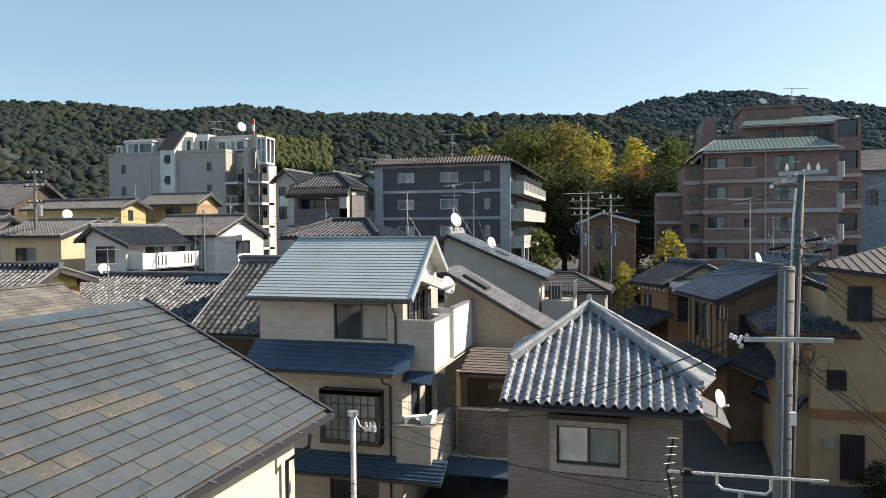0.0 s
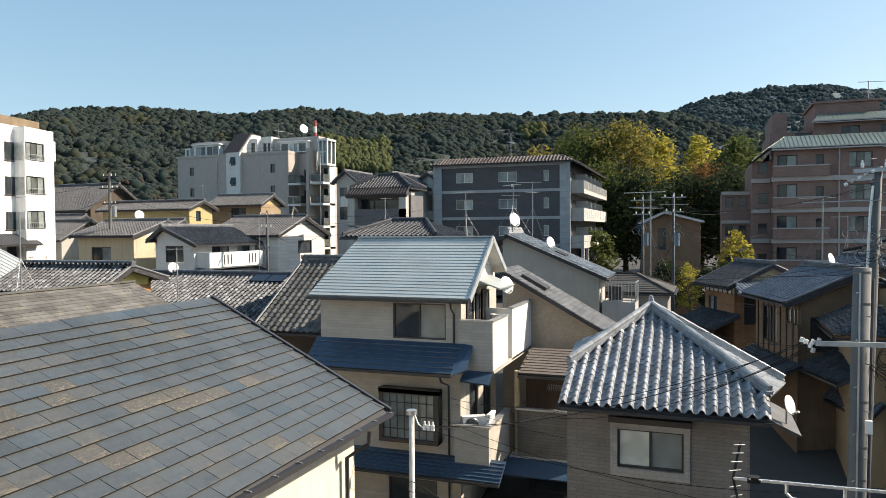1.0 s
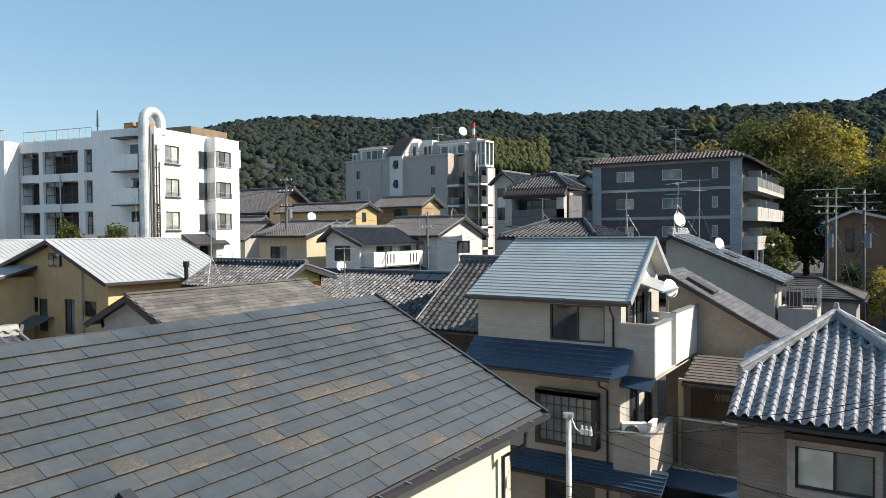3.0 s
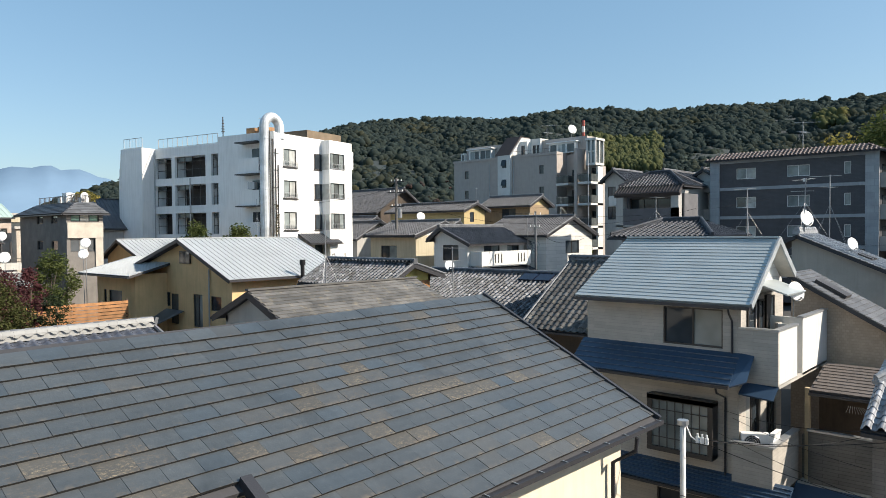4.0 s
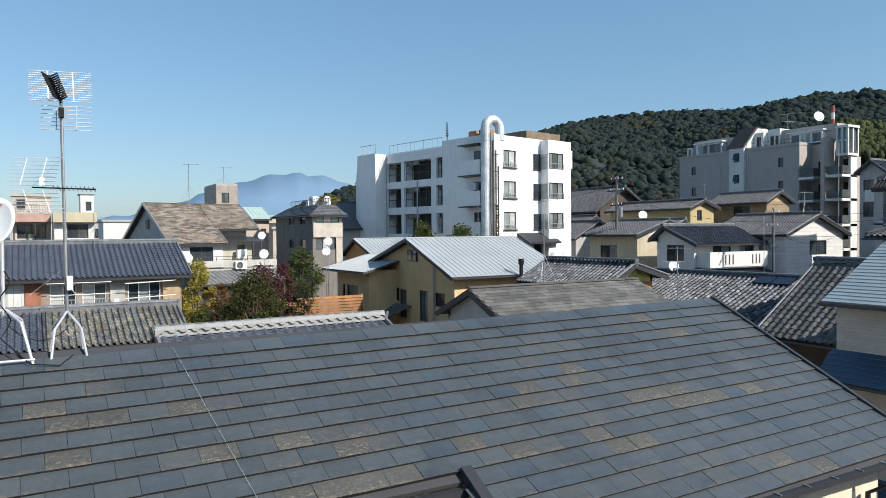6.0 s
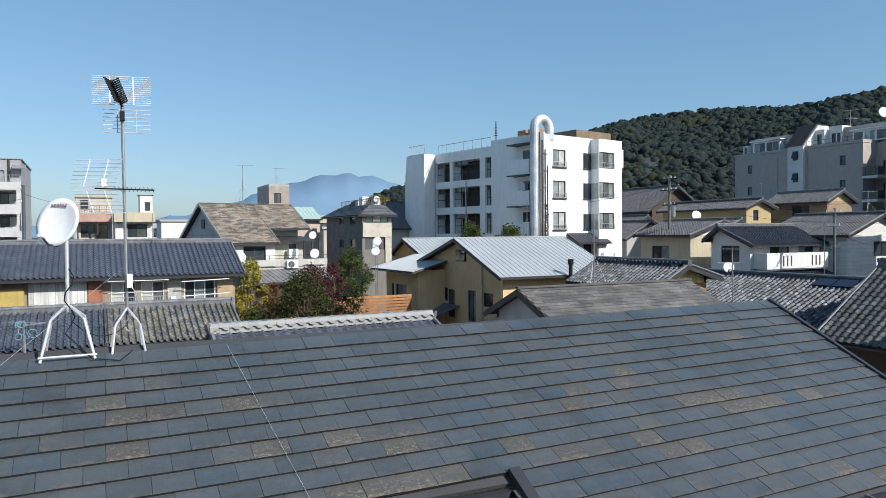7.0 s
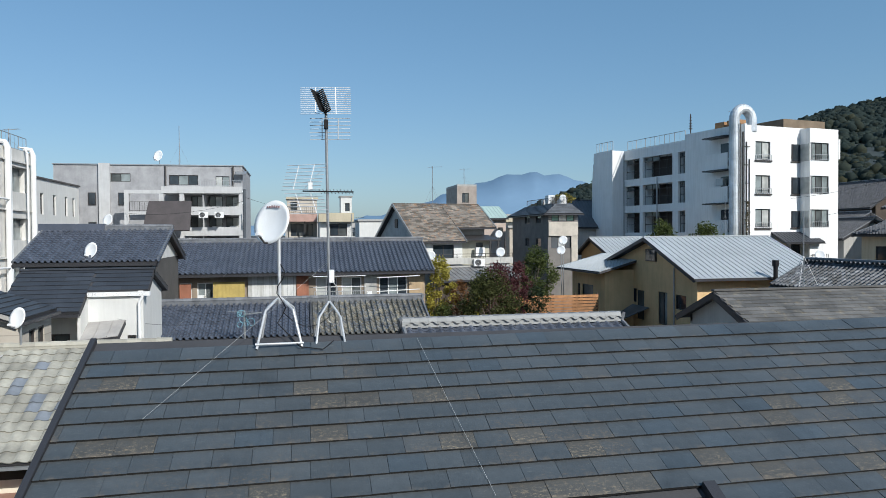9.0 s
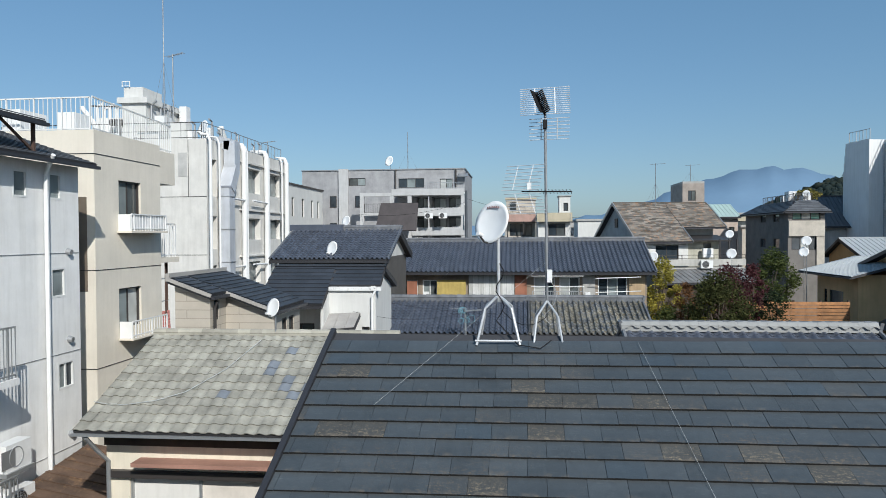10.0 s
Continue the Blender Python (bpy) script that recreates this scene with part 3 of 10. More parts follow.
def grow_woods(name, label, table, azs, qs, r0, r1, foot, count, size, leaf, seed, sprays=6, tall=1.0, spray=(0.1, 0.24), lobes=4):
    """Crowns side by side on a hillside: lobed domes of four shapes, with loose leafy sprays over them."""
    rng = np.random.RandomState(seed)
    az, q = rng.uniform(*azs, count), qs[0] + (qs[1] - qs[0]) * rng.random_sample(count) ** 1.2
    foot_at = np.array([hill_point(table, a, b, r0, r1, foot) for a, b in zip(az, q)])
    rad = size * (0.4 + 1.2 * rng.random_sample(count) ** 2) * (0.55 + 0.65 * q if r0 < 500 else 1.0)
    foot_at[:, 2] += np.array([size * 0.7 * noise.noise((a[0] / (size * 6), a[1] / (size * 6), 2)) for a in foot_at])
    core, cf = clump_shape(seed, 1 if lobes < 2 else 0)
    turn = rng.normal(size=(count, lobes, 3, 3))
    turn = np.linalg.qr(turn)[0]
    ang = (np.arange(lobes)[None] * 2.4 + rng.uniform(0, 6.3, (count, 1)))
    out = rng.uniform(0.35, 0.8, (count, lobes)) * (np.arange(lobes)[None] > 0)
    off = np.stack((np.cos(ang) * out, np.sin(ang) * out, rng.uniform(-0.25, 0.2, (count, lobes)) + 0.2 * (out < 0.1)), axis=2) * np.array([1, 1, tall])
    lr = rng.uniform(0.42, 0.68, (count, lobes)) if lobes > 1 else np.ones((count, 1))
    mid = foot_at[:, None] + off * rad[:, None, None]
    vs = (np.einsum("clij,vj->clvi", turn, core) * np.array([1, 1, tall]) * (rad[:, None] * lr)[..., None, None] + mid[:, :, None]).reshape(-1, 3)
    tri = (np.array(cf)[None] + (np.arange(count * lobes) * len(core))[:, None, None]).reshape(-1, 3)
    d = rng.normal(size=(count, sprays, 3))
    d[..., 2] = np.abs(d[..., 2]) * 1.1 - 0.15
    d /= np.linalg.norm(d, axis=2, keepdims=True)
    c = foot_at[:, None] + d * np.array([1, 1, tall]) * rad[:, None, None] * rng.uniform(0.55, 0.85, (count, sprays, 1))
    n = d + rng.normal(size=d.shape) * 0.25
    u = np.cross(n, rng.normal(size=d.shape))
    u /= np.linalg.norm(u, axis=2, keepdims=True)
    v = np.cross(n, u)
    v /= np.linalg.norm(v, axis=2, keepdims=True)
    w = rad[:, None, None] * rng.uniform(*spray, (count, sprays, 1))
    quads = np.stack((c - u * w, c - v * w * 0.7, c + u * w, c + v * w * 0.7), axis=2).reshape(-1, 3)
    me = bpy.data.meshes.new(name)
    nv, nt_, nq_ = len(vs) + len(quads), len(tri), len(quads) // 4
    me.vertices.add(nv)
    me.vertices.foreach_set("co", np.concatenate((vs, quads)).ravel())
    me.loops.add(nt_ * 3 + nq_ * 4)
    me.loops.foreach_set("vertex_index", np.concatenate((tri.ravel(), np.arange(len(vs), nv))).astype(np.int32))
    me.polygons.add(nt_ + nq_)
    me.polygons.foreach_set("loop_start", np.concatenate((np.arange(nt_) * 3, nt_ * 3 + np.arange(nq_) * 4)).astype(np.int32))
    me.polygons.foreach_set("use_smooth", np.arange(nt_ + nq_) < nt_)
    me.materials.append(leaf)
    me.update(calc_edges=True)
    tagged(new(name, me), label, "forest", kind="stuff")


build_ground()
build_hill("wooded_hill", "long forested hill behind the town", NEAR_HILL, -24, 74, 170, 620, 6, 23000, 3.8, SOIL, LEAF_HILL, 3, 9)
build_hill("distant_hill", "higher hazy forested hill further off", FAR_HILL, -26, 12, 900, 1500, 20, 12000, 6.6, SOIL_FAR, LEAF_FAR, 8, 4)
LEAF_BAMBOO = canopy_mat("bamboo_foliage", (0.085, 0.105, 0.055), (0.15, 0.16, 0.07), (0.19, 0.175, 0.065), 0.6, 0.5)
LEAF_MAPLE = canopy_mat("maple_foliage", (0.075, 0.068, 0.065), (0.11, 0.072, 0.066), (0.1, 0.095, 0.075), 0.5, 0.5)
grow_woods("bamboo_grove", "yellow-green bamboo grove on the hill slope", NEAR_HILL, (24.6, 30.2), (0.18, 0.42), 168, 616, 9, 1000, 2.2, LEAF_BAMBOO, 31, 16, 1.7, (0.1, 0.22))
grow_woods("bamboo_grove", "small yellow-green bamboo grove among darker trees", NEAR_HILL, (12.0, 13.6), (0.5, 0.62), 168, 616, 9, 50, 3.4, LEAF_BAMBOO, 33, 24, 1.5, (0.1, 0.22))
grow_woods("maple_grove", "dull red maples along the foot of the hill", NEAR_HILL, (38.5, 48.0), (0.06, 0.2), 168, 616, 8, 34, 1.9, LEAF_MAPLE, 35, 22, 1.0, (0.1, 0.2))


def build_far_mountain():
    """The blue range on the skyline; its haze is put into the base colour."""
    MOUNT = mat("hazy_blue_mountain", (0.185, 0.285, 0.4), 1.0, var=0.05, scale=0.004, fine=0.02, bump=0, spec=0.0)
    table = [(56, 0.02), (60, 0.05), (64, 0.055), (66.9, 0.07), (67.3, 0.072), (69.2, 0.082), (70.6, 0.084), (71.8, 0.083), (73, 0.085), (75.6, 0.071), (78.5, 0.055), (80.2, 0.042), (84, 0.026), (90, 0.012), (100, 0.01), (130, 0.008)]
    m = Mesh()
    n = 150
    for j, (r, k) in enumerate(((3300, 0.0), (3700, 0.55), (4000, 1.0), (4300, 0.3))):
        for i in range(n + 1):
            az = 54 + 90 * i / n
            e = lerp_table(table, az) + 0.005 * noise.noise((az * 0.9, j * 0.7, 0)) + 0.003 * noise.noise((az * 3.1, j, 3))
            a = radians(az)
            m.v.append((-math.sin(a) * r, math.cos(a) * r, max(0, 10 + e * 4000 * k)))
    m.f = [(j * (n + 1) + i, (j + 1) * (n + 1) + i, (j + 1) * (n + 1) + i + 1, j * (n + 1) + i + 1) for j in range(3) for i in range(n)]
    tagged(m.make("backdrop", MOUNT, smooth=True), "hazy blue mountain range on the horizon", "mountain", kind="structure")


build_far_mountain()

# ---- the near houses ----
def build_slate_house():
    """House with the large slate roof. Its own axes: x towards the eave, y along the ridge."""
    h = thing("slate_roofed_house", "cream rendered house under a weathered grey slate gable roof", "house", (-9.57, 11.96, 0.3), turn=-1.3, local=True)
    zr, run, far, near, notch = 8.6, 4.07, 0.06, -14.6, (2.95, -7.54)
    s = 2.0 / run
    z = lambda x: zr - s * abs(x)
    f = [(run, notch[1], z(run)), (run, far, z(run)), (0, far, zr), (0, near, zr), (notch[0], near, z(notch[0])), (notch[0], notch[1], z(notch[0]))]
    Mesh().slab([f[0], f[1], f[2], (0, notch[1], zr)], 0.06).make("roof", DECK, h)
    Mesh().slab([f[4], f[5], (0, notch[1], zr), f[3]], 0.06).make("roof", DECK, h)
    Mesh().slab([(-run, far, z(run)), (-run, near, z(run)), (0, near, zr), (0, far, zr)], 0.16).make("roof", DECK, h)
    # walls
    body = mat("cream_render", (0.74, 0.655, 0.51), 0.85, var=0.08, scale=0.8, streak=0.15)
    x1, x0 = 3.62, -3.6
    Mesh().prism([(x0, 0), (x1, 0), (x1, z(x1) - 0.25), (0, zr - 0.25), (x0, z(x0) - 0.25)], -0.5, -0.7, "y").make("wall", body, h)
    Mesh().prism([(x0, 0), (2.5, 0), (2.5, z(2.5) - 0.25), (0, zr - 0.25), (x0, z(x0) - 0.25)], near + 0.5, near + 0.7, "y").make("wall", body, h)
    w = wall_face(Mesh(), (x1, notch[1] + 0.4, 0), (0, 1, 0), -0.7 - notch[1] - 0.4, z(x1) - 0.2, [(3.4, 5.0, 3.6, 5.0)], 0.15).make("wall", body, h)
    window(h, (x1, notch[1] + 0.4, 0), (0, 1, 0), (3.4, 5.0, 3.6, 5.0), 0.15, "pair", FRAME_WHITE)
    Mesh().box(2.35, 2.5, near + 0.7, notch[1] + 0.4, 0, z(2.5) - 0.2).make("wall", body, h)
    Mesh().box(2.5, x1, notch[1] + 0.25, notch[1] + 0.4, 0, z(x1) - 0.2).make("wall", body, h)
    Mesh().box(x0, x0 + 0.15, near + 0.7, -0.7, 0, z(x0) - 0.2).make("wall", body, h)
    # fascia, gutters and verge trims
    g = Mesh()
    g.beam((run + 0.05, notch[1], z(run) - 0.03), (run + 0.05, far, z(run) - 0.03), 0.1, 0.07)
    g.make("gutter", GUTTER, h)
    g = Mesh()
    g.beam((notch[0] + 0.06, near, z(notch[0]) - 0.1), (notch[0] + 0.06, notch[1] - 0.1, z(notch[0]) - 0.1), 0.11, 0.09)
    g.make("gutter", GUTTER, h)
    k = notch[1] + 0.3
    while k < far:
        br = Mesh()
        br.beam((run + 0.0, k, z(run) + 0.02), (run + 0.1, k, z(run) + 0.012), 0.018, 0.012)
        br.make("gutter_bracket", FRAME_GREY, h)
        k += 0.6
    for y, e in ((far, run), (near, notch[0])):
        Mesh().beam((e + 0.02, y, z(e) + 0.02), (0, y, zr + 0.03), 0.07, 0.1).make("verge_trim", GUTTER, h)
    Mesh().beam((run, notch[1] - 0.02, z(run) + 0.03), (notch[0] - 0.1, notch[1] - 0.02, z(notch[0] - 0.1) + 0.04), 0.14, 0.13).make("verge_trim", GUTTER, h)
    p = Mesh()
    p.tube([(run + 0.05, far - 0.9, z(run) - 0.12), (run + 0.03, far - 0.9, z(run) - 0.35), (x1 + 0.1, far - 1.0, z(run) - 0.6), (x1 + 0.1, far - 1.0, 0.1)], 0.04)
    p.make("downpipe", GUTTER, h)
    # ridge pieces
    RIDGE = mat("ridge_slate", (0.115, 0.13, 0.137), 0.5, var=0.35, scale=2.5, fine=9, rand=0.2, stain=(0.36, 0.31, 0.22), stain_at=(0.53, 0.63))
    cap = Mesh()
    w = 0.2
    cap.add([(-w, 0, -s * w), (0, 0, 0.03), (w, 0, -s * w), (-w, 0.9, -s * w - 0.012), (0, 0.9, 0.018), (w, 0.9, -s * w - 0.012),
             (-w, 0, -s * w - 0.025), (w, 0, -s * w - 0.025), (-w, 0.9, -s * w - 0.037), (w, 0.9, -s * w - 0.037)],
            [(0, 1, 4, 3), (1, 2, 5, 4), (2, 7, 9, 5), (6, 0, 3, 8), (0, 6, 7, 2, 1), (3, 4, 5, 9, 8)])
    first = cap.make("ridge_cap", RIDGE, h)
    first.location = (0, near, zr - 0.3 + 0.045)
    for i in range(1, int((far - near) / 0.88) + 1):
        o = new("ridge_cap", first.data)
        o.parent, o.location = h, (0, min(near + i * 0.88, far - 0.9), zr - 0.3 + 0.045 + 0.004 * (i % 2))
    return h, (zr, s, run, far, near, notch)


def build_central_house():
    h = thing("three_storey_house", "beige sided three-storey house with grey metal roof and blue skirt roofs", "house", (-10, 24, 0))
    box_b = (-12.8, -7.5, 22.0, 26.2)
    wins = [("S", 2.82, 4.75, 6.3, 7.52, "pair", (GLASS, CURTAIN_B))]
    walls(h, box_b, 5.4, 7.95, SIDING_BEIGE, wins, 0.14)
    walls(h, (-12.8, -7.55, 22.0, 26.2), 0.2, 5.4, SIDING_BEIGE, [("S", 2.6, 4.4, 2.98, 4.5, "pair", (CURTAIN_B, CURTAIN_B)), ("S", 2.6, 4.4, 0.4, 1.5, "pair"),
                                                             ("E", 0.6, 2.0, 2.2, 4.8, "pair", (CURTAIN, GLASS)), ("E", 2.6, 3.6, 2.2, 4.8, "pair")], 0.14)
    # main roof: horizontal courses of folded sheet
    eave, ridge, back = (21.5, 7.74), (24.2, 9.70), (25.9, 8.47)
    L0, L1, R = -13.0, -12.36, -7.05
    Mesh().slab([(L0, *eave), (R, *eave), (R, *ridge), (L1, *ridge)], 0.12).make("roof", DECK_LIGHT, h)
    Mesh().slab([(R, *back), (L1, *back), (L1, *ridge), (R, *ridge)], 0.12).make("roof", DECK_LIGHT, h)
    n = 20
    sl = (Vector((0, *ridge)) - Vector((0, *eave)))
    nrm = Vector((0, -sl.z, sl.y)).normalized()
    for i in range(n):
        a, b = i / n, (i + 1) / n
        pa, pb = Vector((0, *eave)) + sl * a, Vector((0, *eave)) + sl * b
        la, lb = L0 + (L1 - L0) * a, L0 + (L1 - L0) * b
        V = lambda x, p, d: (x, p.y + nrm.y * d, p.z + nrm.z * d)
        m = Mesh()
        m.add([V(la, pa, 0.046), V(R, pa, 0.046), V(R, pb, 0.03), V(lb, pb, 0.03), V(la, pa, 0.005), V(R, pa, 0.005), V(R, pb, 0.005), V(lb, pb, 0.005)],
              [(0, 1, 2, 3), (4, 5, 1, 0), (5, 6, 2, 1), (7, 4, 0, 3), (7, 6, 5, 4)])
        m.make("roof_course", METAL_GREY, h)
    Mesh().slab([(R, back[0], back[1] + 0.03), (L1, back[0], back[1] + 0.03), (L1, ridge[0], ridge[1] + 0.03), (R, ridge[0], ridge[1] + 0.03)], 0.025).make("roof_sheet", METAL_GREY, h)
    Mesh().beam((L1, ridge[0], ridge[1] + 0.05), (R + 0.02, ridge[0], ridge[1] + 0.05), 0.2, 0.05).make("ridge_cap", METAL_GREY, h)
    t = Mesh()
    t.beam((R + 0.02, eave[0], eave[1] - 0.02), (R + 0.02, ridge[0], ridge[1] - 0.02), 0.06, 0.2)
    t.beam((R + 0.02, back[0], back[1] - 0.02), (R + 0.02, ridge[0], ridge[1] - 0.02), 0.06, 0.2)
    t.make("verge_trim", mat("verge_grey", (0.33, 0.36, 0.38), 0.5), h)
    g = Mesh()
    g.beam((L0, eave[0] - 0.06, eave[1] - 0.08), (R, eave[0] - 0.06, eave[1] - 0.08), 0.12, 0.1)
    g.make("gutter", GUTTER, h)
    # gable wall, facing the sun
    gab = Mesh().prism([(22, 7.9), (26.2, 7.9), (26.0, 8.35), (24.2, 9.55), (22, 7.98)], -7.5, -7.62, "x")
    gab.make("gable", SIDING_WHITE, h)
    # skirt roofs
    for (y0, z0, y1, z1, xa, xb) in ((22.0, 6.22, 21.0, 5.40, -12.95, -7.5), (22.0, 2.45, 21.2, 1.98, -12.9, -6.0)):
        Mesh().slab([(xa, y1, z1), (xb, y1, z1), (xb, y0, z0), (xa, y0, z0)], 0.08).make("skirt_roof", METAL_BLUE, h)
        sl2 = Vector((0, y0 - y1, z0 - z1))
        for k in range(6):
            p = Vector((0, y1, z1)) + sl2 * (k / 6)
            Mesh().beam((xa, p.y, p.z + 0.012), (xb, p.y, p.z + 0.012), 0.05, 0.03).make("roof_course", METAL_BLUE, h)
        Mesh().beam((xa, y1 - 0.05, z1 - 0.07), (xb, y1 - 0.05, z1 - 0.07), 0.1, 0.09).make("gutter", GUTTER, h)
    # sloping return of the upper skirt roof at the corner
    Mesh().slab([(-7.5, 21.0, 5.36), (-7.1, 21.3, 5.5), (-7.1, 22.0, 6.2), (-7.5, 22.0, 6.25)], 0.08).make("skirt_roof", METAL_BLUE, h)
    # balconies on the sunny side
    b3 = Mesh()
    b3.box(-7.52, -6.42, 21.98, 22.1, 5.35, 6.98)
    b3.make("balcony_front", SIDING_BEIGE, h)
    m = Mesh()
    m.box(-6.54, -6.42, 22.1, 23.9, 5.35, 6.98)
    m.box(-7.0, -6.54, 23.9, 24.0, 5.35, 6.98)
    m.make("balcony_side", STUCCO_WHITE, h)
    Mesh().box(-7.12, -7.0, 24.0, 24.5, 5.35, 6.98).make("balcony_side", SIDING_BEIGE, h)
    m = Mesh()
    m.box(-6.54, -6.42, 24.5, 27.6, 5.3, 7.15)
    m.box(-7.5, -6.54, 24.5, 24.6, 5.3, 7.15)
    m.make("balcony_side", STUCCO_WHITE, h)
    Mesh().box(-7.5, -6.42, 22.1, 27.6, 5.25, 5.37).make("balcony_floor", DECK_LIGHT, h)
    cap = Mesh()
    cap.box(-7.56, -6.38, 21.95, 22.14, 6.98, 7.03)
    cap.box(-6.58, -6.38, 22.14, 23.95, 6.98, 7.03)
    cap.box(-6.58, -6.38, 24.45, 27.65, 7.15, 7.2)
    cap.make("balcony_coping", FRAME_GREY, h)
    Mesh().slab([(-7.4, 21.5, 5.1), (-6.42, 21.5, 5.02), (-6.42, 22, 5.32), (-7.4, 22.0, 5.36)], 0.06).make("skirt_roof", METAL_BLUE, h)
    # second floor balcony
    m = Mesh()
    m.box(-7.68, -6.5, 21.75, 21.87, 1.95, 3.52)
    m.box(-6.62, -6.5, 21.87, 24.4, 1.95, 3.52)
    m.make("balcony_front", SIDING_BEIGE, h)
    c = Mesh()
    c.box(-7.72, -6.46, 21.7, 21.92, 3.52, 3.58)
    c.box(-6.68, -6.46, 21.92, 24.4, 3.52, 3.58)
    c.make("balcony_coping", FRAME_GREY, h)
    # bay window with lattice
    bay = Mesh()
    bay.box(-10.35, -8.2, 21.55, 21.62, 4.5, 4.68)
    bay.box(-10.35, -8.2, 21.55, 22.0, 4.52, 4.66)
    bay.box(-10.35, -8.2, 21.55, 22.0, 2.84, 2.98)
    bay.box(-10.35, -10.22, 21.57, 22.0, 2.9, 4.6)
    bay.box(-8.33, -8.2, 21.57, 22.0, 2.9, 4.6)
    bw = bay.make("bay_window", FRAME_DARK, h)
    Mesh().box(-10.22, -8.33, 21.66, 21.68, 2.98, 4.52).make("pane", CURTAIN_B, bw)
    for k in range(8):
        x = -10.2 + k * 0.265
        Mesh().beam((x, 21.58, 2.98), (x, 21.58, 4.52), 0.025, 0.03).make("lattice_bar", FRAME_DARK, bw)
    for z in (3.3, 3.75, 4.2):
        Mesh().beam((-10.22, 21.6, z), (-8.33, 21.6, z), 0.02, 0.025).make("lattice_bar", FRAME_DARK, bw)
    # tall windows of the gable side, awning, downpipe
    wv = [(22.5, 23.2, 6.5, 7.6), (23.5, 24.0, 6.0, 7.75), (24.2, 25.1, 6.0, 7.8)]
    for y0, y1, z0, z1 in wv:
        fr = Mesh()
        fr.box(-7.5, -7.44, y0, y0 + 0.06, z0, z1), fr.box(-7.5, -7.44, y1 - 0.06, y1, z0, z1), fr.box(-7.5, -7.44, y0, y1, z1 - 0.06, z1)
        fw = fr.make("window", FRAME_DARK, h)
        Mesh().box(-7.49, -7.47, y0, y1, z0, z1).make("pane", GLASS, fw)
    Mesh().box(-7.5, -7.42, 24.2, 24.62, 6.0, 7.85).make("shutter", FRAME_DARK, h)
    Mesh().slab([(-6.5, 23.2, 7.98), (-6.5, 25.2, 7.98), (-7.48, 25.2, 8.32), (-7.48, 23.2, 8.32)], 0.05).make("awning", METAL_GREY, h)
    p = Mesh()
    p.tube([(-7.7, 21.5, 7.6), (-7.7, 21.55, 7.45), (-7.75, 21.95, 7.2), (-7.75, 21.95, 6.2)], 0.035)
    p.tube([(-7.9, 21.0, 5.28), (-7.9, 21.1, 5.1), (-7.95, 21.95, 4.8), (-7.95, 21.95, 0.2)], 0.035)
    p.make("downpipe", GUTTER, h)
    return h


def build_hip_house():
    h = thing("hip_roofed_house", "brick-sided house with silvery wavy-tiled hip roof", "house", (-1, 19, 0))
    # left pane: the sky's reflection is painted as a pale base colour
    walls(h, (-3.1, 1.0, 17.05, 22.0), 0.0, 5.75, BRICK_GREY, [("S", 1.2, 2.7, 4.32, 5.25, "pair", (glass_mat("painted_sky_glass", (0.8, 0.84, 0.78), 0.12), CURTAIN_B))], 0.12)
    apex = (-1.36, 20.6, 7.68)
    FL, FL2, FR, FR2 = (-3.22, 16.5, 5.85), (-3.2, 17.95, 6.48), (1.40, 16.5, 5.85), (1.42, 17.25, 6.18)
    BR, BL = (2.0, 20.3, 5.86), (-3.5, 21.0, 6.55)
    front = [FL, FR, FR2, apex, FL2]
    Mesh().slab(front, 0.12).make("roof", DECK, h)
    Mesh().slab([FR2, BR, apex], 0.12).make("roof", DECK, h)
    Mesh().slab([BL, FL2, apex], 0.12).make("roof", DECK, h)
    Mesh().slab([BR, BL, apex], 0.12).make("roof", DECK, h)
    pan_tiles([FR2, BR, apex], 0.26, 0.24, WAVE).make("tiles", TILE_SILVER, h, kind="stuff")
    pan_tiles([BL, FL2, apex], 0.26, 0.24, WAVE).make("tiles", TILE_SILVER, h, kind="stuff")
    r = Mesh()
    up = Vector((0, 0, 0.05))
    for e in (FL2, FR2, BR):
        ridge_cap(r, Vector(apex) + up, Vector(e) + up, 0.2, 0.15, 0.075, 0.28)
    r.make("ridge", TILE_SILVER, h)
    f = Mesh()
    f.tube([(-1.36, 20.6, 7.8), (-1.36, 20.6, 8.1)], 0.1, 8, 0.05)
    f.make("finial", TILE_SILVER, h)
    Mesh().beam((-3.2, 16.46, 5.76), (1.4, 16.46, 5.76), 0.1, 0.08).make("gutter", GUTTER, h)
    fr = Mesh()
    for a in ((-2.06, -1.9, 4.32, 5.25), (-0.4, -0.26, 4.32, 5.25)):
        fr.box(a[0], a[1], 16.99, 17.045, a[2], a[3])
    fr.box(-2.06, -0.26, 16.99, 17.045, 5.25, 5.4), fr.box(-2.06, -0.26, 16.99, 17.045, 4.12, 4.32)
    fr.make("window_surround", mat("pale_brick_trim", (0.42, 0.395, 0.37), 0.8, brick=(0.2, 0.1, 0.006, 0.75)), h)
    Mesh().box(-2.1, -0.22, 16.85, 17.05, 5.42, 5.55).make("shutter_box", FRAME_DARK, h)
    # side lean-to roof
    Mesh().slab([(1.5, 19.2, 5.2), (2.3, 19.2, 4.85), (2.3, 21.5, 4.85), (1.0, 21.5, 5.55), (1.0, 19.2, 5.45)][1:], 0.06).make("lean_to_roof", SLATE, h)
    # tiles of the front plane, one by one
    return h, front


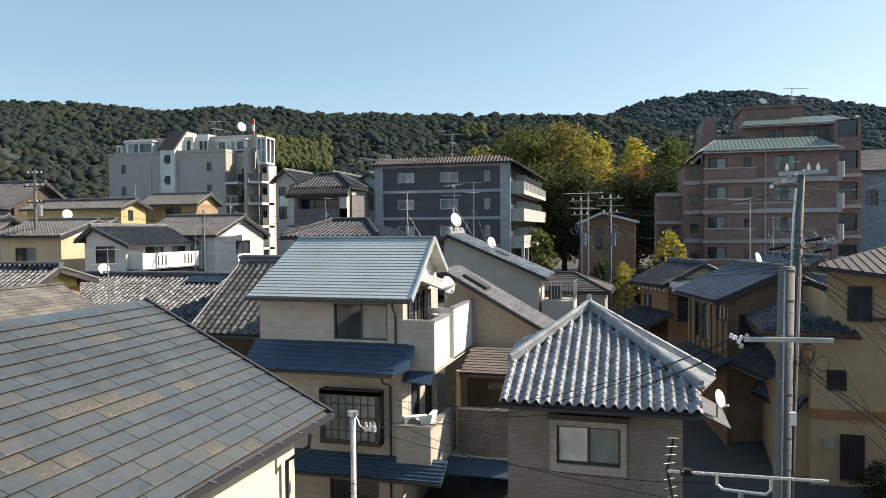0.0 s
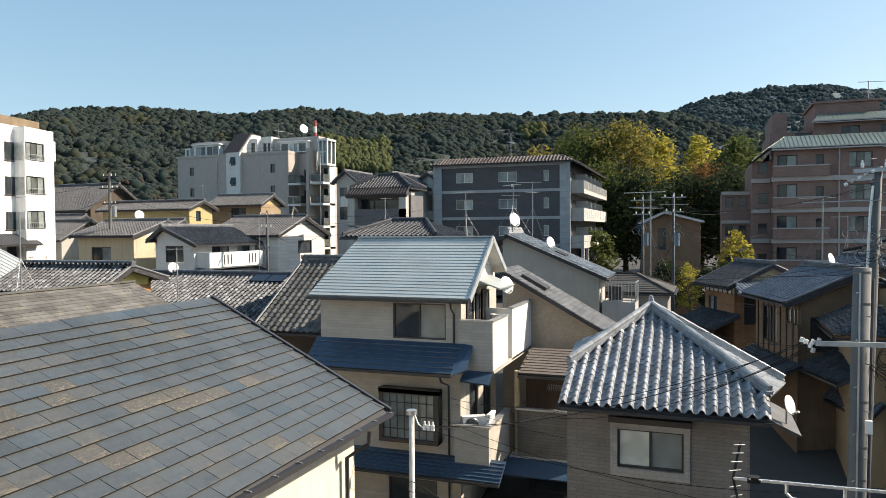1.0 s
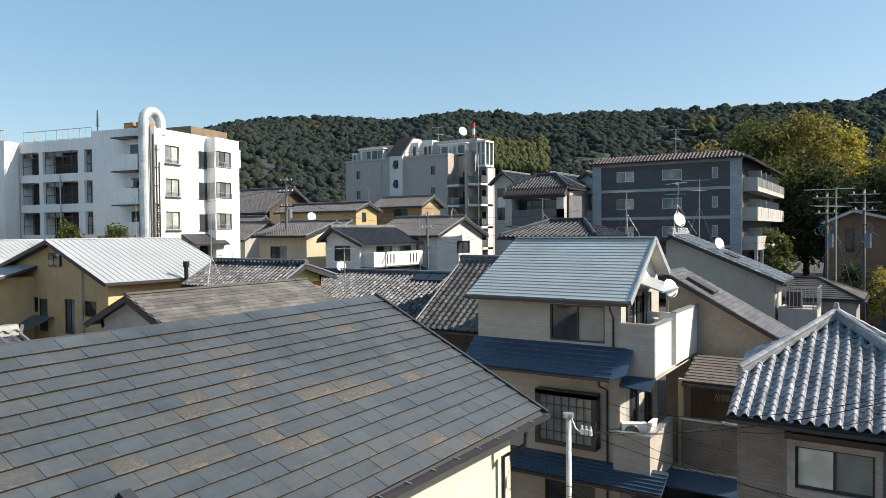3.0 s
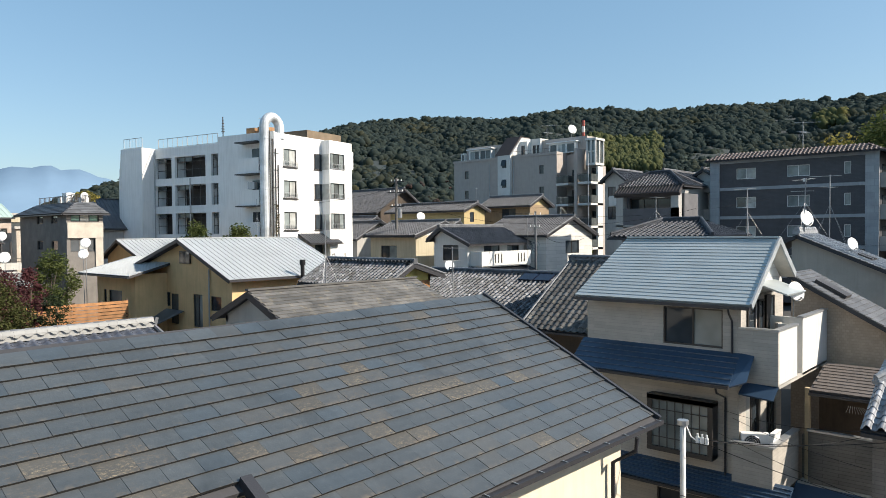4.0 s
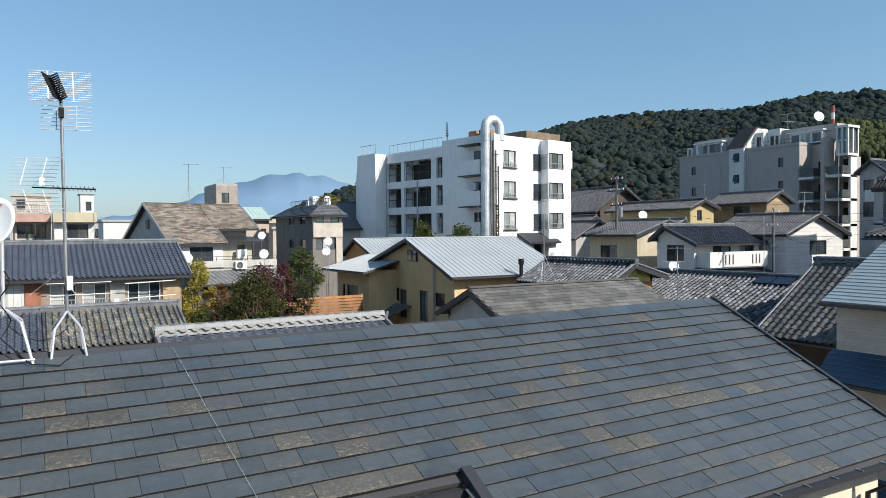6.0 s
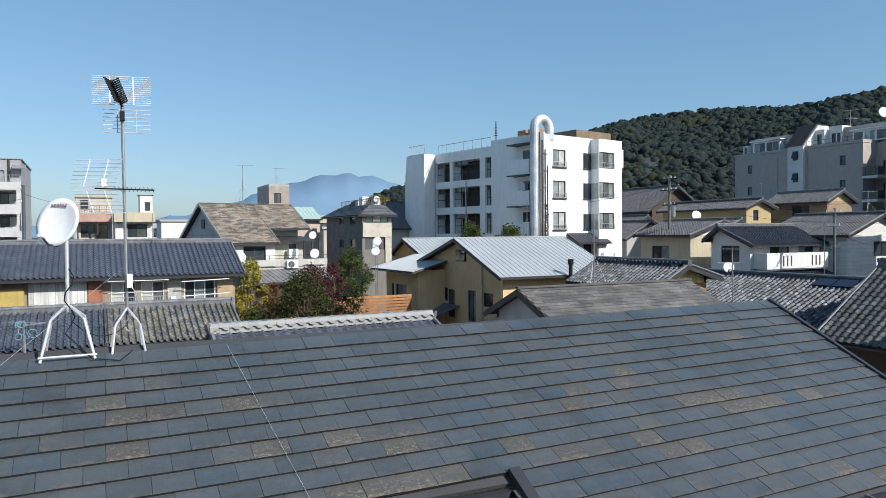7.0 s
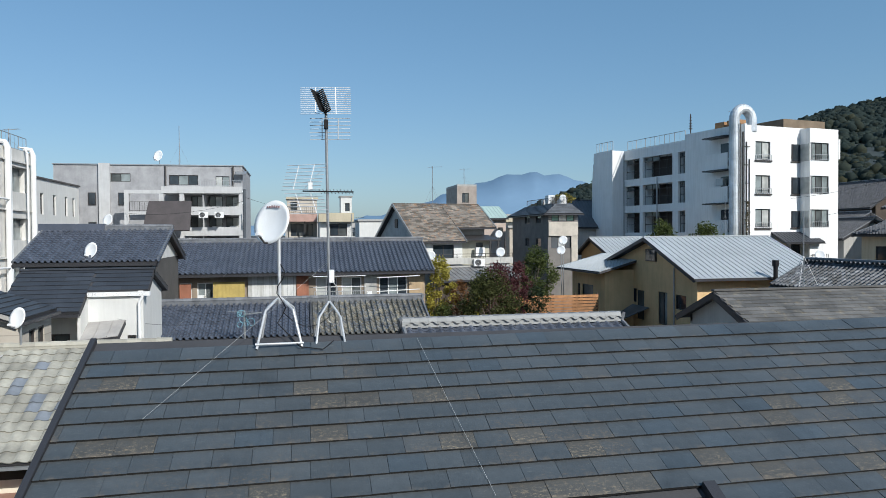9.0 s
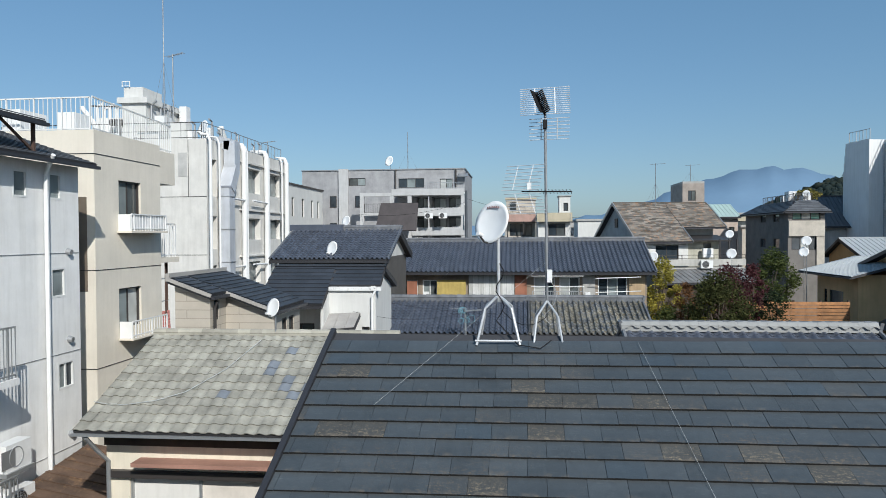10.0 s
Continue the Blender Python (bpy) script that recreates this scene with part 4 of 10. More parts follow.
def build_back_houses():
    h = thing("grey_rendered_house", "tall grey-beige rendered house with a single tiled slope", "house", (-6.5, 37, 0.5))
    m = Mesh().prism([(-9.1, 0.5), (-4.5, 0.5), (-4.5, 7.75), (-8.84, 9.62), (-9.1, 9.5)], 33.0, 33.15, "y")
    m.make("wall", mat("warm_grey_render", (0.43, 0.4, 0.35), 0.85, var=0.08, streak=0.12), h)
    Mesh().box(-4.65, -4.5, 33.15, 35.3, 0.5, 7.75).make("wall", STUCCO_GREY, h)
    f = [(-4.1, 32.7, 7.72), (-4.1, 35.6, 7.72), (-8.84, 35.6, 9.75), (-8.84, 32.7, 9.75)]
    roof_face(h, f, "tile", tile=TILE_SILVER, far=True)
    m = Mesh()
    ridge_cap(m, (-8.84, 32.7, 9.8), (-8.84, 35.6, 9.8), 0.3, 0.2)
    m.make("ridge", TILE_SILVER, h)
    Mesh().slab([(-10.5, 35.6, 9.0), (-10.5, 32.7, 9.0), (-8.84, 32.7, 9.75), (-8.84, 35.6, 9.75)], 0.14).make("roof", DECK, h)
    for y in (33.2, 33.75):
        Mesh().slab([(-6.07, y, 8.76), (-6.07, y + 0.4, 8.76), (-6.60, y + 0.4, 8.99), (-6.60, y, 8.99)], 0.06).make("skylight", FRAME_DARK, h)
    h2 = thing("brick_tiled_house", "tan brick-tiled house with a steep dark slate roof", "house", (-5.5, 29, 0.2))
    Mesh().prism([(-7.6, 0.2), (-3.3, 0.2), (-3.3, 5.85), (-7.6, 8.25)], 27.5, 27.65, "y").make("wall", BRICK_TILE, h2)
    Mesh().box(-3.45, -3.3, 27.65, 30.0, 0.2, 5.85).make("wall", BRICK_TILE, h2)
    Mesh().box(-7.6, -7.45, 27.65, 30.0, 0.2, 8.1).make("wall", BRICK_TILE, h2)
    roof_face(h2, [(-3.0, 27.2, 5.8), (-3.0, 30.2, 5.8), (-7.65, 30.2, 8.42), (-7.65, 27.2, 8.42)], "slate", tile=SLATE)
    s = Mesh()
    s.slab([(-5.9, 28.0, 7.62), (-5.9, 28.8, 7.62), (-6.9, 28.8, 8.18), (-6.9, 28.0, 8.18)], 0.12)
    s.make("skylight", FRAME_DARK, h2)
    Mesh().box(-7.6, -3.3, 29.9, 30.0, 0.2, 5.9).make("wall", BRICK_TILE, h2)
    Mesh().box(-8.9, -4.5, 35.2, 35.3, 0.5, 7.8).make("wall", STUCCO_GREY, h)
    # terrace, lean-to and carport between the houses
    t = thing("carport_terrace", "siding terrace walls over a shaded carport between the houses", "terrace", (-5.2, 25, 0))
    # beige siding darkened: shade between the houses is put into this colour
    Mesh().box(-6.45, -6.1, 24.6, 24.72, 1.95, 3.36).make("terrace_wall", mat("shaded_siding", (0.19, 0.175, 0.155), 0.8, brick=(0.9, 0.11, 0.007, 0.55)), t)
    Mesh().box(-6.1, -3.3, 24.2, 24.32, 1.95, 3.6).make("terrace_wall", mat("shaded_siding", (0.19, 0.175, 0.155), 0.8, brick=(0.9, 0.11, 0.007, 0.55)), t)
    Mesh().box(-6.2, -6.1, 24.32, 24.7, 1.95, 3.6).make("terrace_wall", mat("shaded_siding", (0.19, 0.175, 0.155), 0.8, brick=(0.9, 0.11, 0.007, 0.55)), t)
    Mesh().box(-6.45, -3.25, 24.1, 27.4, 1.8, 1.95).make("terrace_floor", DECK_LIGHT, t)
    Mesh().box(-6.2, -3.25, 24.15, 24.37, 3.6, 3.66).make("coping", FRAME_GREY, t)
    Mesh().slab([(-6.5, 23.3, 1.55), (-3.2, 23.3, 1.55), (-3.2, 24.2, 1.95), (-6.5, 24.2, 1.95)], 0.06).make("skirt_roof", METAL_BLUE, t)
    roof_face(t, [(-6.2, 24.4, 4.85), (-3.3, 24.4, 4.85), (-3.3, 26.4, 5.45), (-6.2, 26.4, 5.45)], "slate", tile=mat("brown_corrugated", (0.13, 0.11, 0.1), 0.7, var=0.2))
    Mesh().box(-6.35, -6.2, 24.5, 24.65, 1.95, 4.9).make("post", mat("pale_timber_post", (0.5, 0.4, 0.25), 0.8), t)
    # dark sheet added in place of deep shade; it hides the brick wall
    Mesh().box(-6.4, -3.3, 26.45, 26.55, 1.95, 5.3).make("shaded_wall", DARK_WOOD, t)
    for k in range(3):
        Mesh().box(-5.5 + k * 0.8, -4.8 + k * 0.8, 27.38, 27.42, 2.1, 4.4).make("door_panel", GLASS, t)
    for k in range(9):
        Mesh().beam((-5.2 + 0.05 * k, 25.0, 4.4), (-5.3 + 0.09 * k, 25.1, 4.15), 0.012, 0.012).make("drying_rack_bar", FRAME_GREY, t)
    Mesh().box(-6.4, -3.3, 26.9, 27.0, 0, 1.8).make("back_wall", DARK_WOOD, t)
    c = thing("parked_car", "dark car parked inside the shaded carport", "car", (-4.9, 24.6, 0), group="cars")
    b = Mesh().prism([(23.0, 0.3), (26.6, 0.3), (26.6, 0.85), (26.2, 0.95), (25.6, 1.4), (24.4, 1.42), (23.7, 0.95), (23.05, 0.8)], -5.7, -4.2, "x")
    b.make("body", mat("dark_car_paint", (0.03, 0.03, 0.035), 0.3, var=0.1, coat=0.5), c)
    Mesh().slab([(-5.55, 23.72, 1.0), (-4.35, 23.72, 1.0), (-4.4, 24.36, 1.41), (-5.5, 24.36, 1.41)], 0.02).make("windscreen", GLASS, c)
    for x in (-5.68, -4.22):
        for y in (23.6, 25.9):
            w = Mesh()
            w.tube([(x - 0.08, y, 0.3), (x + 0.08, y, 0.3)], 0.3, 14)
            w.make("wheel", BLACK, c)
    return h, h2


SLATE_HOUSE, SLATE_PLAN = build_slate_house()
CENTRAL = build_central_house()
HIP_HOUSE, HIP_FRONT = build_hip_house()
build_back_houses()

# ---- apartment blocks ----
def rail_panel(parent, p, q, h, bar_mat, posts=6, bars=18, name="railing", top=0.04):
    """A metal balustrade from p to q: one part of rails and bars."""
    p, q, up = Vector(p), Vector(q), Vector((0, 0, 1))
    rail = Mesh().beam(p + up * h, q + up * h, top, top).make(name, bar_mat, parent)
    Mesh().beam(p + up * 0.08, q + up * 0.08, top * 0.8, top * 0.8).make("bottom_rail", bar_mat, rail)
    for i in range(bars + 1):
        a = p + (q - p) * (i / bars)
        w = top if i % max(1, bars // posts) == 0 else top * 0.45
        Mesh().beam(a, a + up * h, w, w).make("baluster", bar_mat, rail)
    return rail


def build_grey_apartments():
    h = thing("grey_apartment_block", "dark grey apartment block with pale bands and white balconies", "apartment building", (-12.8, 72.0, 3), turn=1.0, local=True)
    dark = mat("charcoal_tile_wall", (0.075, 0.075, 0.085), 0.6, var=0.12, brick=(0.24, 0.12, 0.012, 0.7), bump=0.1)
    pale = mat("pale_concrete_band", (0.36, 0.385, 0.41), 0.8, var=0.1, streak=0.1, brick=(1.2, 0.6, 0.02, 0.8), bump=0.1)
    x0, x1, y0, y1 = -14.6, 0.0, 0.0, 22.0
    wins = []
    for k in range(4):
        z = 15.0 - 2.85 * k
        wins += [("S", 2.45, 4.3, z, z + 1.05, "pair", (CURTAIN_B, CURTAIN) if k == 0 else (GLASS_B, CURTAIN)), ("S", 7.15, 9.1, z, z + 1.05, "pair", (CURTAIN_B, CURTAIN_B)), ("S", 11.95, 12.5, z, z + 1.1, "one", (CURTAIN_B,))]
    walls(h, (x0, x1, y0, y1), 3.0, 16.9, dark, wins, 0.2, frame_mat=FRAME_WHITE)
    for z in (16.75, 14.05, 11.2, 8.35, 5.5):
        Mesh().box(x0 - 0.1, x1 + 0.1, y0 - 0.1, y0 - 0.003, z - 0.16, z + 0.14).make("band", pale, h)
    for a, b in ((x0 - 0.1, x0 + 0.85), (x1 - 0.95, x1 + 0.12)):
        Mesh().box(a, b, y0 - 0.16, y0 - 0.004, 3, 16.9).make("corner_pier", pale, h)
    # roof edge of brown tiles
    RT = mat("brown_roof_tile", (0.085, 0.06, 0.056), 0.6, var=0.25, rand=0.3, island=True)
    for f in ([(x0 - 0.5, y0 - 0.5, 16.95), (x1 + 0.5, y0 - 0.5, 16.95), (x1 - 0.6, y0 + 0.6, 17.5), (x0 + 0.6, y0 + 0.6, 17.5)],
              [(x1 + 1.3, y0 - 0.3, 16.55), (x1 + 1.3, y1, 16.55), (x1 - 0.6, y1, 17.5), (x1 - 0.6, y0 + 0.6, 17.5)]):
        roof_face(h, f, "tile", tile=RT, tw=0.36, tl=0.4)
    Mesh().box(x0 + 0.4, x1 - 0.6, y0 + 0.6, y1, 16.9, 17.45).make("roof", DECK, h)
    # balconies on the side
    white = mat("balcony_white", (0.46, 0.455, 0.44), 0.8, var=0.1, streak=0.2, scale=0.8)
    for k, z in enumerate((13.85, 11.0, 8.15)):
        Mesh().box(x1 + 0.004, x1 + 1.35, y0 + 1.0, y1, z - 0.18, z).make("balcony_slab", white, h)
        if k == 0:
            Mesh().box(x1 + 1.25, x1 + 1.35, y0 + 1.0, y1, z, z + 0.25).make("balcony_parapet", white, h)
            Mesh().box(x1 + 1.28, x1 + 1.32, y0 + 1.0, y1, z + 0.25, z + 1.15).make("balcony_screen", mat("frosted_panel", (0.25, 0.27, 0.28), 0.3), h)
            for j in range(7):
                y = y0 + 1.0 + j * (y1 - y0 - 1.0) / 6
                Mesh().box(x1 + 1.24, x1 + 1.36, y - 0.12, y + 0.12, z + 0.25, z + 1.15).make("balcony_post", white, h)
        else:
            Mesh().box(x1 + 1.25, x1 + 1.35, y0 + 1.0, y1, z, z + 1.15).make("balcony_parapet", white, h)
            for j in range(12):
                y = y0 + 1.6 + j * (y1 - y0 - 1.6) / 12
                Mesh().box(x1 + 1.345, x1 + 1.37, y, y + 0.08, z + 0.1, z + 1.1).make("parapet_rib", white, h)
        Mesh().box(x1 + 0.004, x1 + 1.3, y0 + 1.0, y0 + 1.1, z, z + 1.15).make("balcony_end", white, h)
        for j in range(1, 6):
            y = y0 + 1 + j * (y1 - y0 - 1) / 6
            Mesh().box(x1 + 0.004, x1 + 1.2, y - 0.04, y + 0.04, z, z + 2.0).make("partition", white, h)
            Mesh().box(x1 + 0.002, x1 + 0.04, y - 2.4, y - 0.5, z + 0.05, z + 2.0).make("balcony_door", GLASS, h)
    for j in range(7):
        y = y0 + 1.0 + j * (y1 - y0 - 1.2) / 6
        Mesh().box(x1 + 1.05, x1 + 1.35, y, y + 0.3, 3, 8.12).make("pillar", white, h)
    # small balconies at the other end
    for z in (13.9, 11.05):
        Mesh().box(x0 - 1.3, x0 - 0.004, y0 + 1, y0 + 5, z, z + 1.1).make("balcony_parapet", white, h)
    # wall vents
    for x, z in ((-5.9, 14.6), (-5.9, 11.75)):
        Mesh().box(x - 0.15, x + 0.15, y0 - 0.12, y0 - 0.002, z - 0.15, z + 0.15).make("vent", FRAME_WHITE, h)


def build_tan_apartments():
    h = thing("tan_apartment_block", "taupe rendered apartment block with stepped top and glazed balconies", "apartment building", (-65, 98, 4))
    tan = mat("tan_render", (0.42, 0.375, 0.345), 0.85, var=0.06, streak=0.12)
    x0, x1, y0 = -77.8, -57.5, 90.0
    wins = [("S", a, a + 0.8, z, z + 1.3, "one", (GLASS,)) for z in (18.75, 15.5, 12.3) for a in (2.35, 17.15)]
    walls(h, (x0, x1, y0, 104), 4, 21.5, tan, wins, 0.3)
    Mesh().box(x0 - 0.1, -68.2, y0 - 0.1, 104, 21.5, 21.85).make("parapet", tan, h)
    Mesh().box(-65.75, x1 + 0.05, y0 - 0.1, 104, 21.5, 21.9).make("parapet", tan, h)
    # white stair shaft under a dark sloping roof
    sw = [("S", 0.8, 1.7, z, z + 1.3, "one", (GLASS,)) for z in (20.0, 16.9, 13.7)]
    walls(h, (-68.2, -65.75, y0 - 0.5, y0 + 0.4), 4, 22.0, STUCCO_WHITE, sw, 0.2, sides="SEW")
    for z in (20.0, 16.9, 13.7):
        Mesh().slab([(-67.38, y0 - 0.85, z + 0.35), (-66.52, y0 - 0.85, z + 0.35), (-66.52, y0 - 0.5, z + 1.3), (-67.38, y0 - 0.5, z + 1.3)], 0.05).make("tilted_sash", GLASS, h)
    Mesh().prism([(y0 - 0.55, 22.0), (y0 + 5, 22.0), (y0 + 5, 25.2), (y0 + 2.6, 25.2)], -68.7, -65.9, "x").make("stair_head", mat("dark_brown_slope", (0.04, 0.026, 0.022), 0.6), h)
    Mesh().prism([(y0 - 0.35, 22.0), (y0 + 5, 22.0), (y0 + 5, 25.0), (y0 + 2.7, 25.0)], -65.9, -65.7, "x").make("stair_head_side", STUCCO_WHITE, h)
    # penthouses with white glazed fronts
    walls(h, (-77.4, -69.6, 93, 102), 21.5, 24.3, tan)
    walls(h, (-76.2, -71.4, 92.0, 93), 21.85, 23.7, FRAME_WHITE, [("S", 0.3, 2.2, 22.1, 23.5, "pair", (CURTAIN_B, GLASS)), ("S", 2.4, 4.6, 22.1, 23.5, "pair", (GLASS, GLASS_B))], 0.2, names="glazed_front", sides="SEW", frame_mat=FRAME_WHITE)
    Mesh().box(-76.5, -71.1, 91.6, 93, 23.7, 23.85).make("glazed_front_roof", WHITE, h)
    walls(h, (-78.3, -77.4, 92.4, 94), 21.85, 23.4, FRAME_WHITE, [("S", 0.1, 0.8, 22.1, 23.2, "one", (GLASS_B,))], 0.2, names="glazed_front", sides="SEW", frame_mat=FRAME_WHITE)
    walls(h, (-65.7, -64.3, 92.0, 96), 21.5, 24.2, STUCCO_WHITE, [("S", 0.3, 1.0, 22.1, 23.6, "one")], 0.2)
    walls(h, (-64.3, -62.4, 93.0, 96), 21.5, 24.6, STUCCO_WHITE, [("S", 0.4, 1.0, 22.1, 23.6, "one"), ("S", 1.2, 1.7, 22.1, 23.6, "one")], 0.2)
    walls(h, (-62.4, -54.4, 93.5, 97), 21.5, 24.3, tan)
    walls(h, (-60.6, -55.9, 92.6, 93.5), 21.9, 23.5, FRAME_WHITE, [("S", 0.2, 1.4, 22.0, 23.3, "one", (GLASS_B,)), ("S", 1.6, 3.0, 22.0, 23.3, "pair", (CURTAIN, CURTAIN_B)), ("S", 3.2, 4.5, 22.0, 23.3, "one", (GLASS_B,))], 0.2, names="glazed_front", sides="SEW", frame_mat=FRAME_WHITE)
    Mesh().box(-60.9, -55.6, 92.3, 93.5, 23.5, 23.65).make("glazed_front_roof", WHITE, h)
    rail_panel(h, (-65.6, y0, 21.9), (-57.6, y0, 21.9), 0.6, FRAME_DARK, 4, 8)
    # balcony end: two recessed bays behind piers
    doors = lambda a: [("S", a, a + 1.7, z, z + 2.0, "pair", (GLASS, GLASS_B)) for z in (17.25, 14.2, 10.9, 7.8)]
    walls(h, (x1, -53.6, 92.8, 96), 4, 21.6, tan, doors(0.9), 0.3)
    walls(h, (-53.15, -50.9, 92.0, 92.8), 4, 19.4, tan, doors(0.4), 0.3)
    Mesh().box(-53.6, -53.15, 88.4, 96, 4, 21.9).make("balcony_pier", tan, h)
    Mesh().box(-51.2, -50.9, 90.5, 91.99, 4, 19.4).make("end_post", STUCCO_WHITE, h)
    Mesh().box(-53.15, -51.2, 92.0, 92.6, 19.4, 21.8).make("upper_wall", tan, h)
    for z in (17.05, 14.0, 10.75, 7.65):
        for a, b, f, back in ((x1 + 0.3, -55.1, 89.3, 92.8), (-53.1, -50.9, 88.6, 92.0)):
            Mesh().box(a, b, f, back, z - 0.32, z).make("balcony_slab", STUCCO_WHITE, h)
            rail_panel(h, (a, f + 0.06, z), (b, f + 0.06, z), 1.15, FRAME_DARK, 4, 10)
            Mesh().box(a + 0.05, b - 0.05, f + 0.1, f + 0.13, z + 0.1, z + 1.05).make("balcony_glass", GLASS_B, h)
            Mesh().box(b - 0.1, b - 0.06, f + 0.1, back - 0.4, z + 0.1, z + 1.1).make("balcony_glass", GLASS_B, h)
        Mesh().box(-51.7, -51.25, 91.2, 91.9, z + 0.02, z + 0.75).make("outdoor_unit", WHITE, h)
    # glazed corner turret
    Mesh().box(-52.2, -50.7, 89.5, 92.0, 19.45, 19.75).make("turret_floor", STUCCO_WHITE, h)
    Mesh().box(-52.3, -50.6, 89.4, 92.0, 23.0, 23.3).make("turret_roof", STUCCO_WHITE, h)
    for x in (-52.1, -51.45, -50.8):
        Mesh().box(x - 0.1, x + 0.1, 89.5, 89.7, 19.75, 23.0).make("turret_post", STUCCO_WHITE, h)
    for y in (90.7, 91.9):
        Mesh().box(-50.9, -50.7, y - 0.1, y + 0.1, 19.75, 23.0).make("turret_post", STUCCO_WHITE, h)
    Mesh().box(-52.1, -50.75, 89.55, 89.65, 21.3, 21.5).make("turret_rail", STUCCO_WHITE, h)
    Mesh().box(-52.1, -50.8, 89.72, 89.75, 19.75, 23.0).make("turret_pane", CURTAIN_B, h)
    Mesh().box(-50.94, -50.91, 89.75, 91.9, 19.75, 23.0).make("turret_pane", GLASS_B, h)
    for x, y in ((-54.0, 89.2), (-51.3, 88.5)):
        Mesh().tube([(x, y, 4), (x, y, 21)], 0.07, 8).make("downpipe", FRAME_GREY, h)
    for x in (-70.2, -65.4):
        Mesh().tube([(x, 89.9, 4), (x, 89.9, 21)], 0.06, 8).make("downpipe", FRAME_GREY, h)
    c = thing("banded_chimney_pole", "slim chimney pole banded in red and white", "chimney", (-64.7, 110, 6.2))
    Mesh().tube([(-64.7, 110, 6.2), (-64.7, 110, 24.2)], 0.26, 10).make("shaft", STUCCO_WHITE, c)
    for k in range(5):
        Mesh().tube([(-64.7, 110, 24.2 + 1.08 * k), (-64.7, 110, 25.28 + 1.08 * k)], 0.27, 10).make("band", STUCCO_WHITE if k % 2 else mat("signal_red", (0.36, 0.08, 0.06), 0.6), c)


def build_red_apartments():
    h = thing("red_brick_apartment_block", "reddish-brown tiled apartment block with green metal mansard roofs", "apartment building", (12, 80, 3))
    red = mat("red_brown_tile", (0.25, 0.155, 0.132), 0.7, var=0.15, scale=0.8, brick=(0.3, 0.12, 0.012, 0.8), bump=0.1)
    band = mat("pale_band", (0.4, 0.37, 0.36), 0.8, var=0.08, streak=0.1)
    green = mat("green_metal_roof", (0.16, 0.2, 0.18), 0.45, 0.3, var=0.15, scale=0.6)
    x0, x1, y0 = 6.0, 17.25, 70.0
    wins = []
    for k in range(5):
        z = 15.45 - 2.82 * k
        wins += [("S", 0.25, 1.9, z, z + 1.0 + 0.2 * (k > 0), "pair", (GLASS, CURTAIN_B)), ("S", 3.4, 4.0, z - 0.1, z + 0.95, "one", (GLASS,)),
                 ("S", 5.95, 7.75, z - 0.25, z + 1.1, "three", (CURTAIN_B, GLASS_B, CURTAIN_B))]
    walls(h, (x0, x1, y0, 84), 3, 17.1, red, wins, 0.45)
    walls(h, (4.3, 6.0, 71.6, 84), 3, 16.1, red, [("S", 0.5, 1.3, 15.0 - 2.82 * k, 16.0 - 2.82 * k, "one", (GLASS,)) for k in range(4)], 0.3)
    walls(h, (17.25, 19.4, 71.6, 84), 3, 19.3, red, [("S", 0.25, 1.9, 15.3 - 2.85 * k, 16.9 - 2.85 * k, "one", (GLASS,)) for k in range(-1, 4)], 0.3)
    walls(h, (1.8, 4.3, 75.0, 84), 3, 13.6, red, [("S", a, a + 0.7, 12.0 - 2.8 * k, 13.0 - 2.8 * k, "one", (GLASS,)) for k in range(3) for a in (0.3, 1.5)], 0.3)
    walls(h, (6.0, 9.8, 74.5, 84), 16, 19.0, red, [("S", 2.2, 3.6, 18.0, 18.9, "one", (GLASS,))], 0.3)
    walls(h, (6.3, 7.6, 75.5, 84), 19, 21.0, red)
    walls(h, (9.7, 19.4, 74.0, 84), 17, 19.8, red, [("S", 2.3, 3.8, 18.6, 19.3, "pair"), ("S", 5.5, 6.9, 18.6, 19.3, "three"), ("S", 6.8 + 0.4, 9.4, 17.6, 19.6, "three", (CURTAIN_B, GLASS))], 0.3)
    walls(h, (10.1, 15.6, 76.5, 84), 19.8, 22.0, red)
    Mesh().box(9.9, 15.8, 76.3, 84, 21.85, 22.05).make("parapet", red, h)
    for f in ([(5.5, 69.5, 17.1), (17.3, 69.5, 17.1), (15.8, 72.2, 18.35), (7.1, 72.2, 18.35)],
              [(9.6, 73.4, 19.8), (19.6, 73.4, 19.8), (18.3, 76.0, 20.75), (10.3, 76.0, 20.75)],
              [(17.3, 69.5, 17.1), (17.3, 74, 17.1), (15.8, 74, 18.35), (15.8, 72.2, 18.35)],
              [(4.0, 71.5, 15.9), (5.5, 69.5, 17.1), (7.1, 72.2, 18.35), (6.5, 74, 17.9)]):
        roof_face(h, f, "seam", tile=green)
    for z in (14.3, 11.5, 8.75, 5.9):
        Mesh().box(x0 - 0.2, x1 + 0.2, y0 - 0.25, y0 - 0.004, z - 0.2, z + 0.2).make("band", band, h)
        Mesh().box(4.2, x0 - 0.2, 71.4, 71.597, z - 0.2, z + 0.2).make("band", band, h)
        Mesh().box(17.45, 19.5, 71.4, 71.597, z + 0.2, z + 0.5).make("band", band, h)
        Mesh().box(1.7, 4.3, 74.8, 74.997, z - 1.1, z - 0.8).make("band", band, h)
        Mesh().box(x0 - 0.1, x0 + 4.4, y0 - 0.5, y0 - 0.26, z + 0.2, z + 1.1).make("balcony_parapet", red, h)
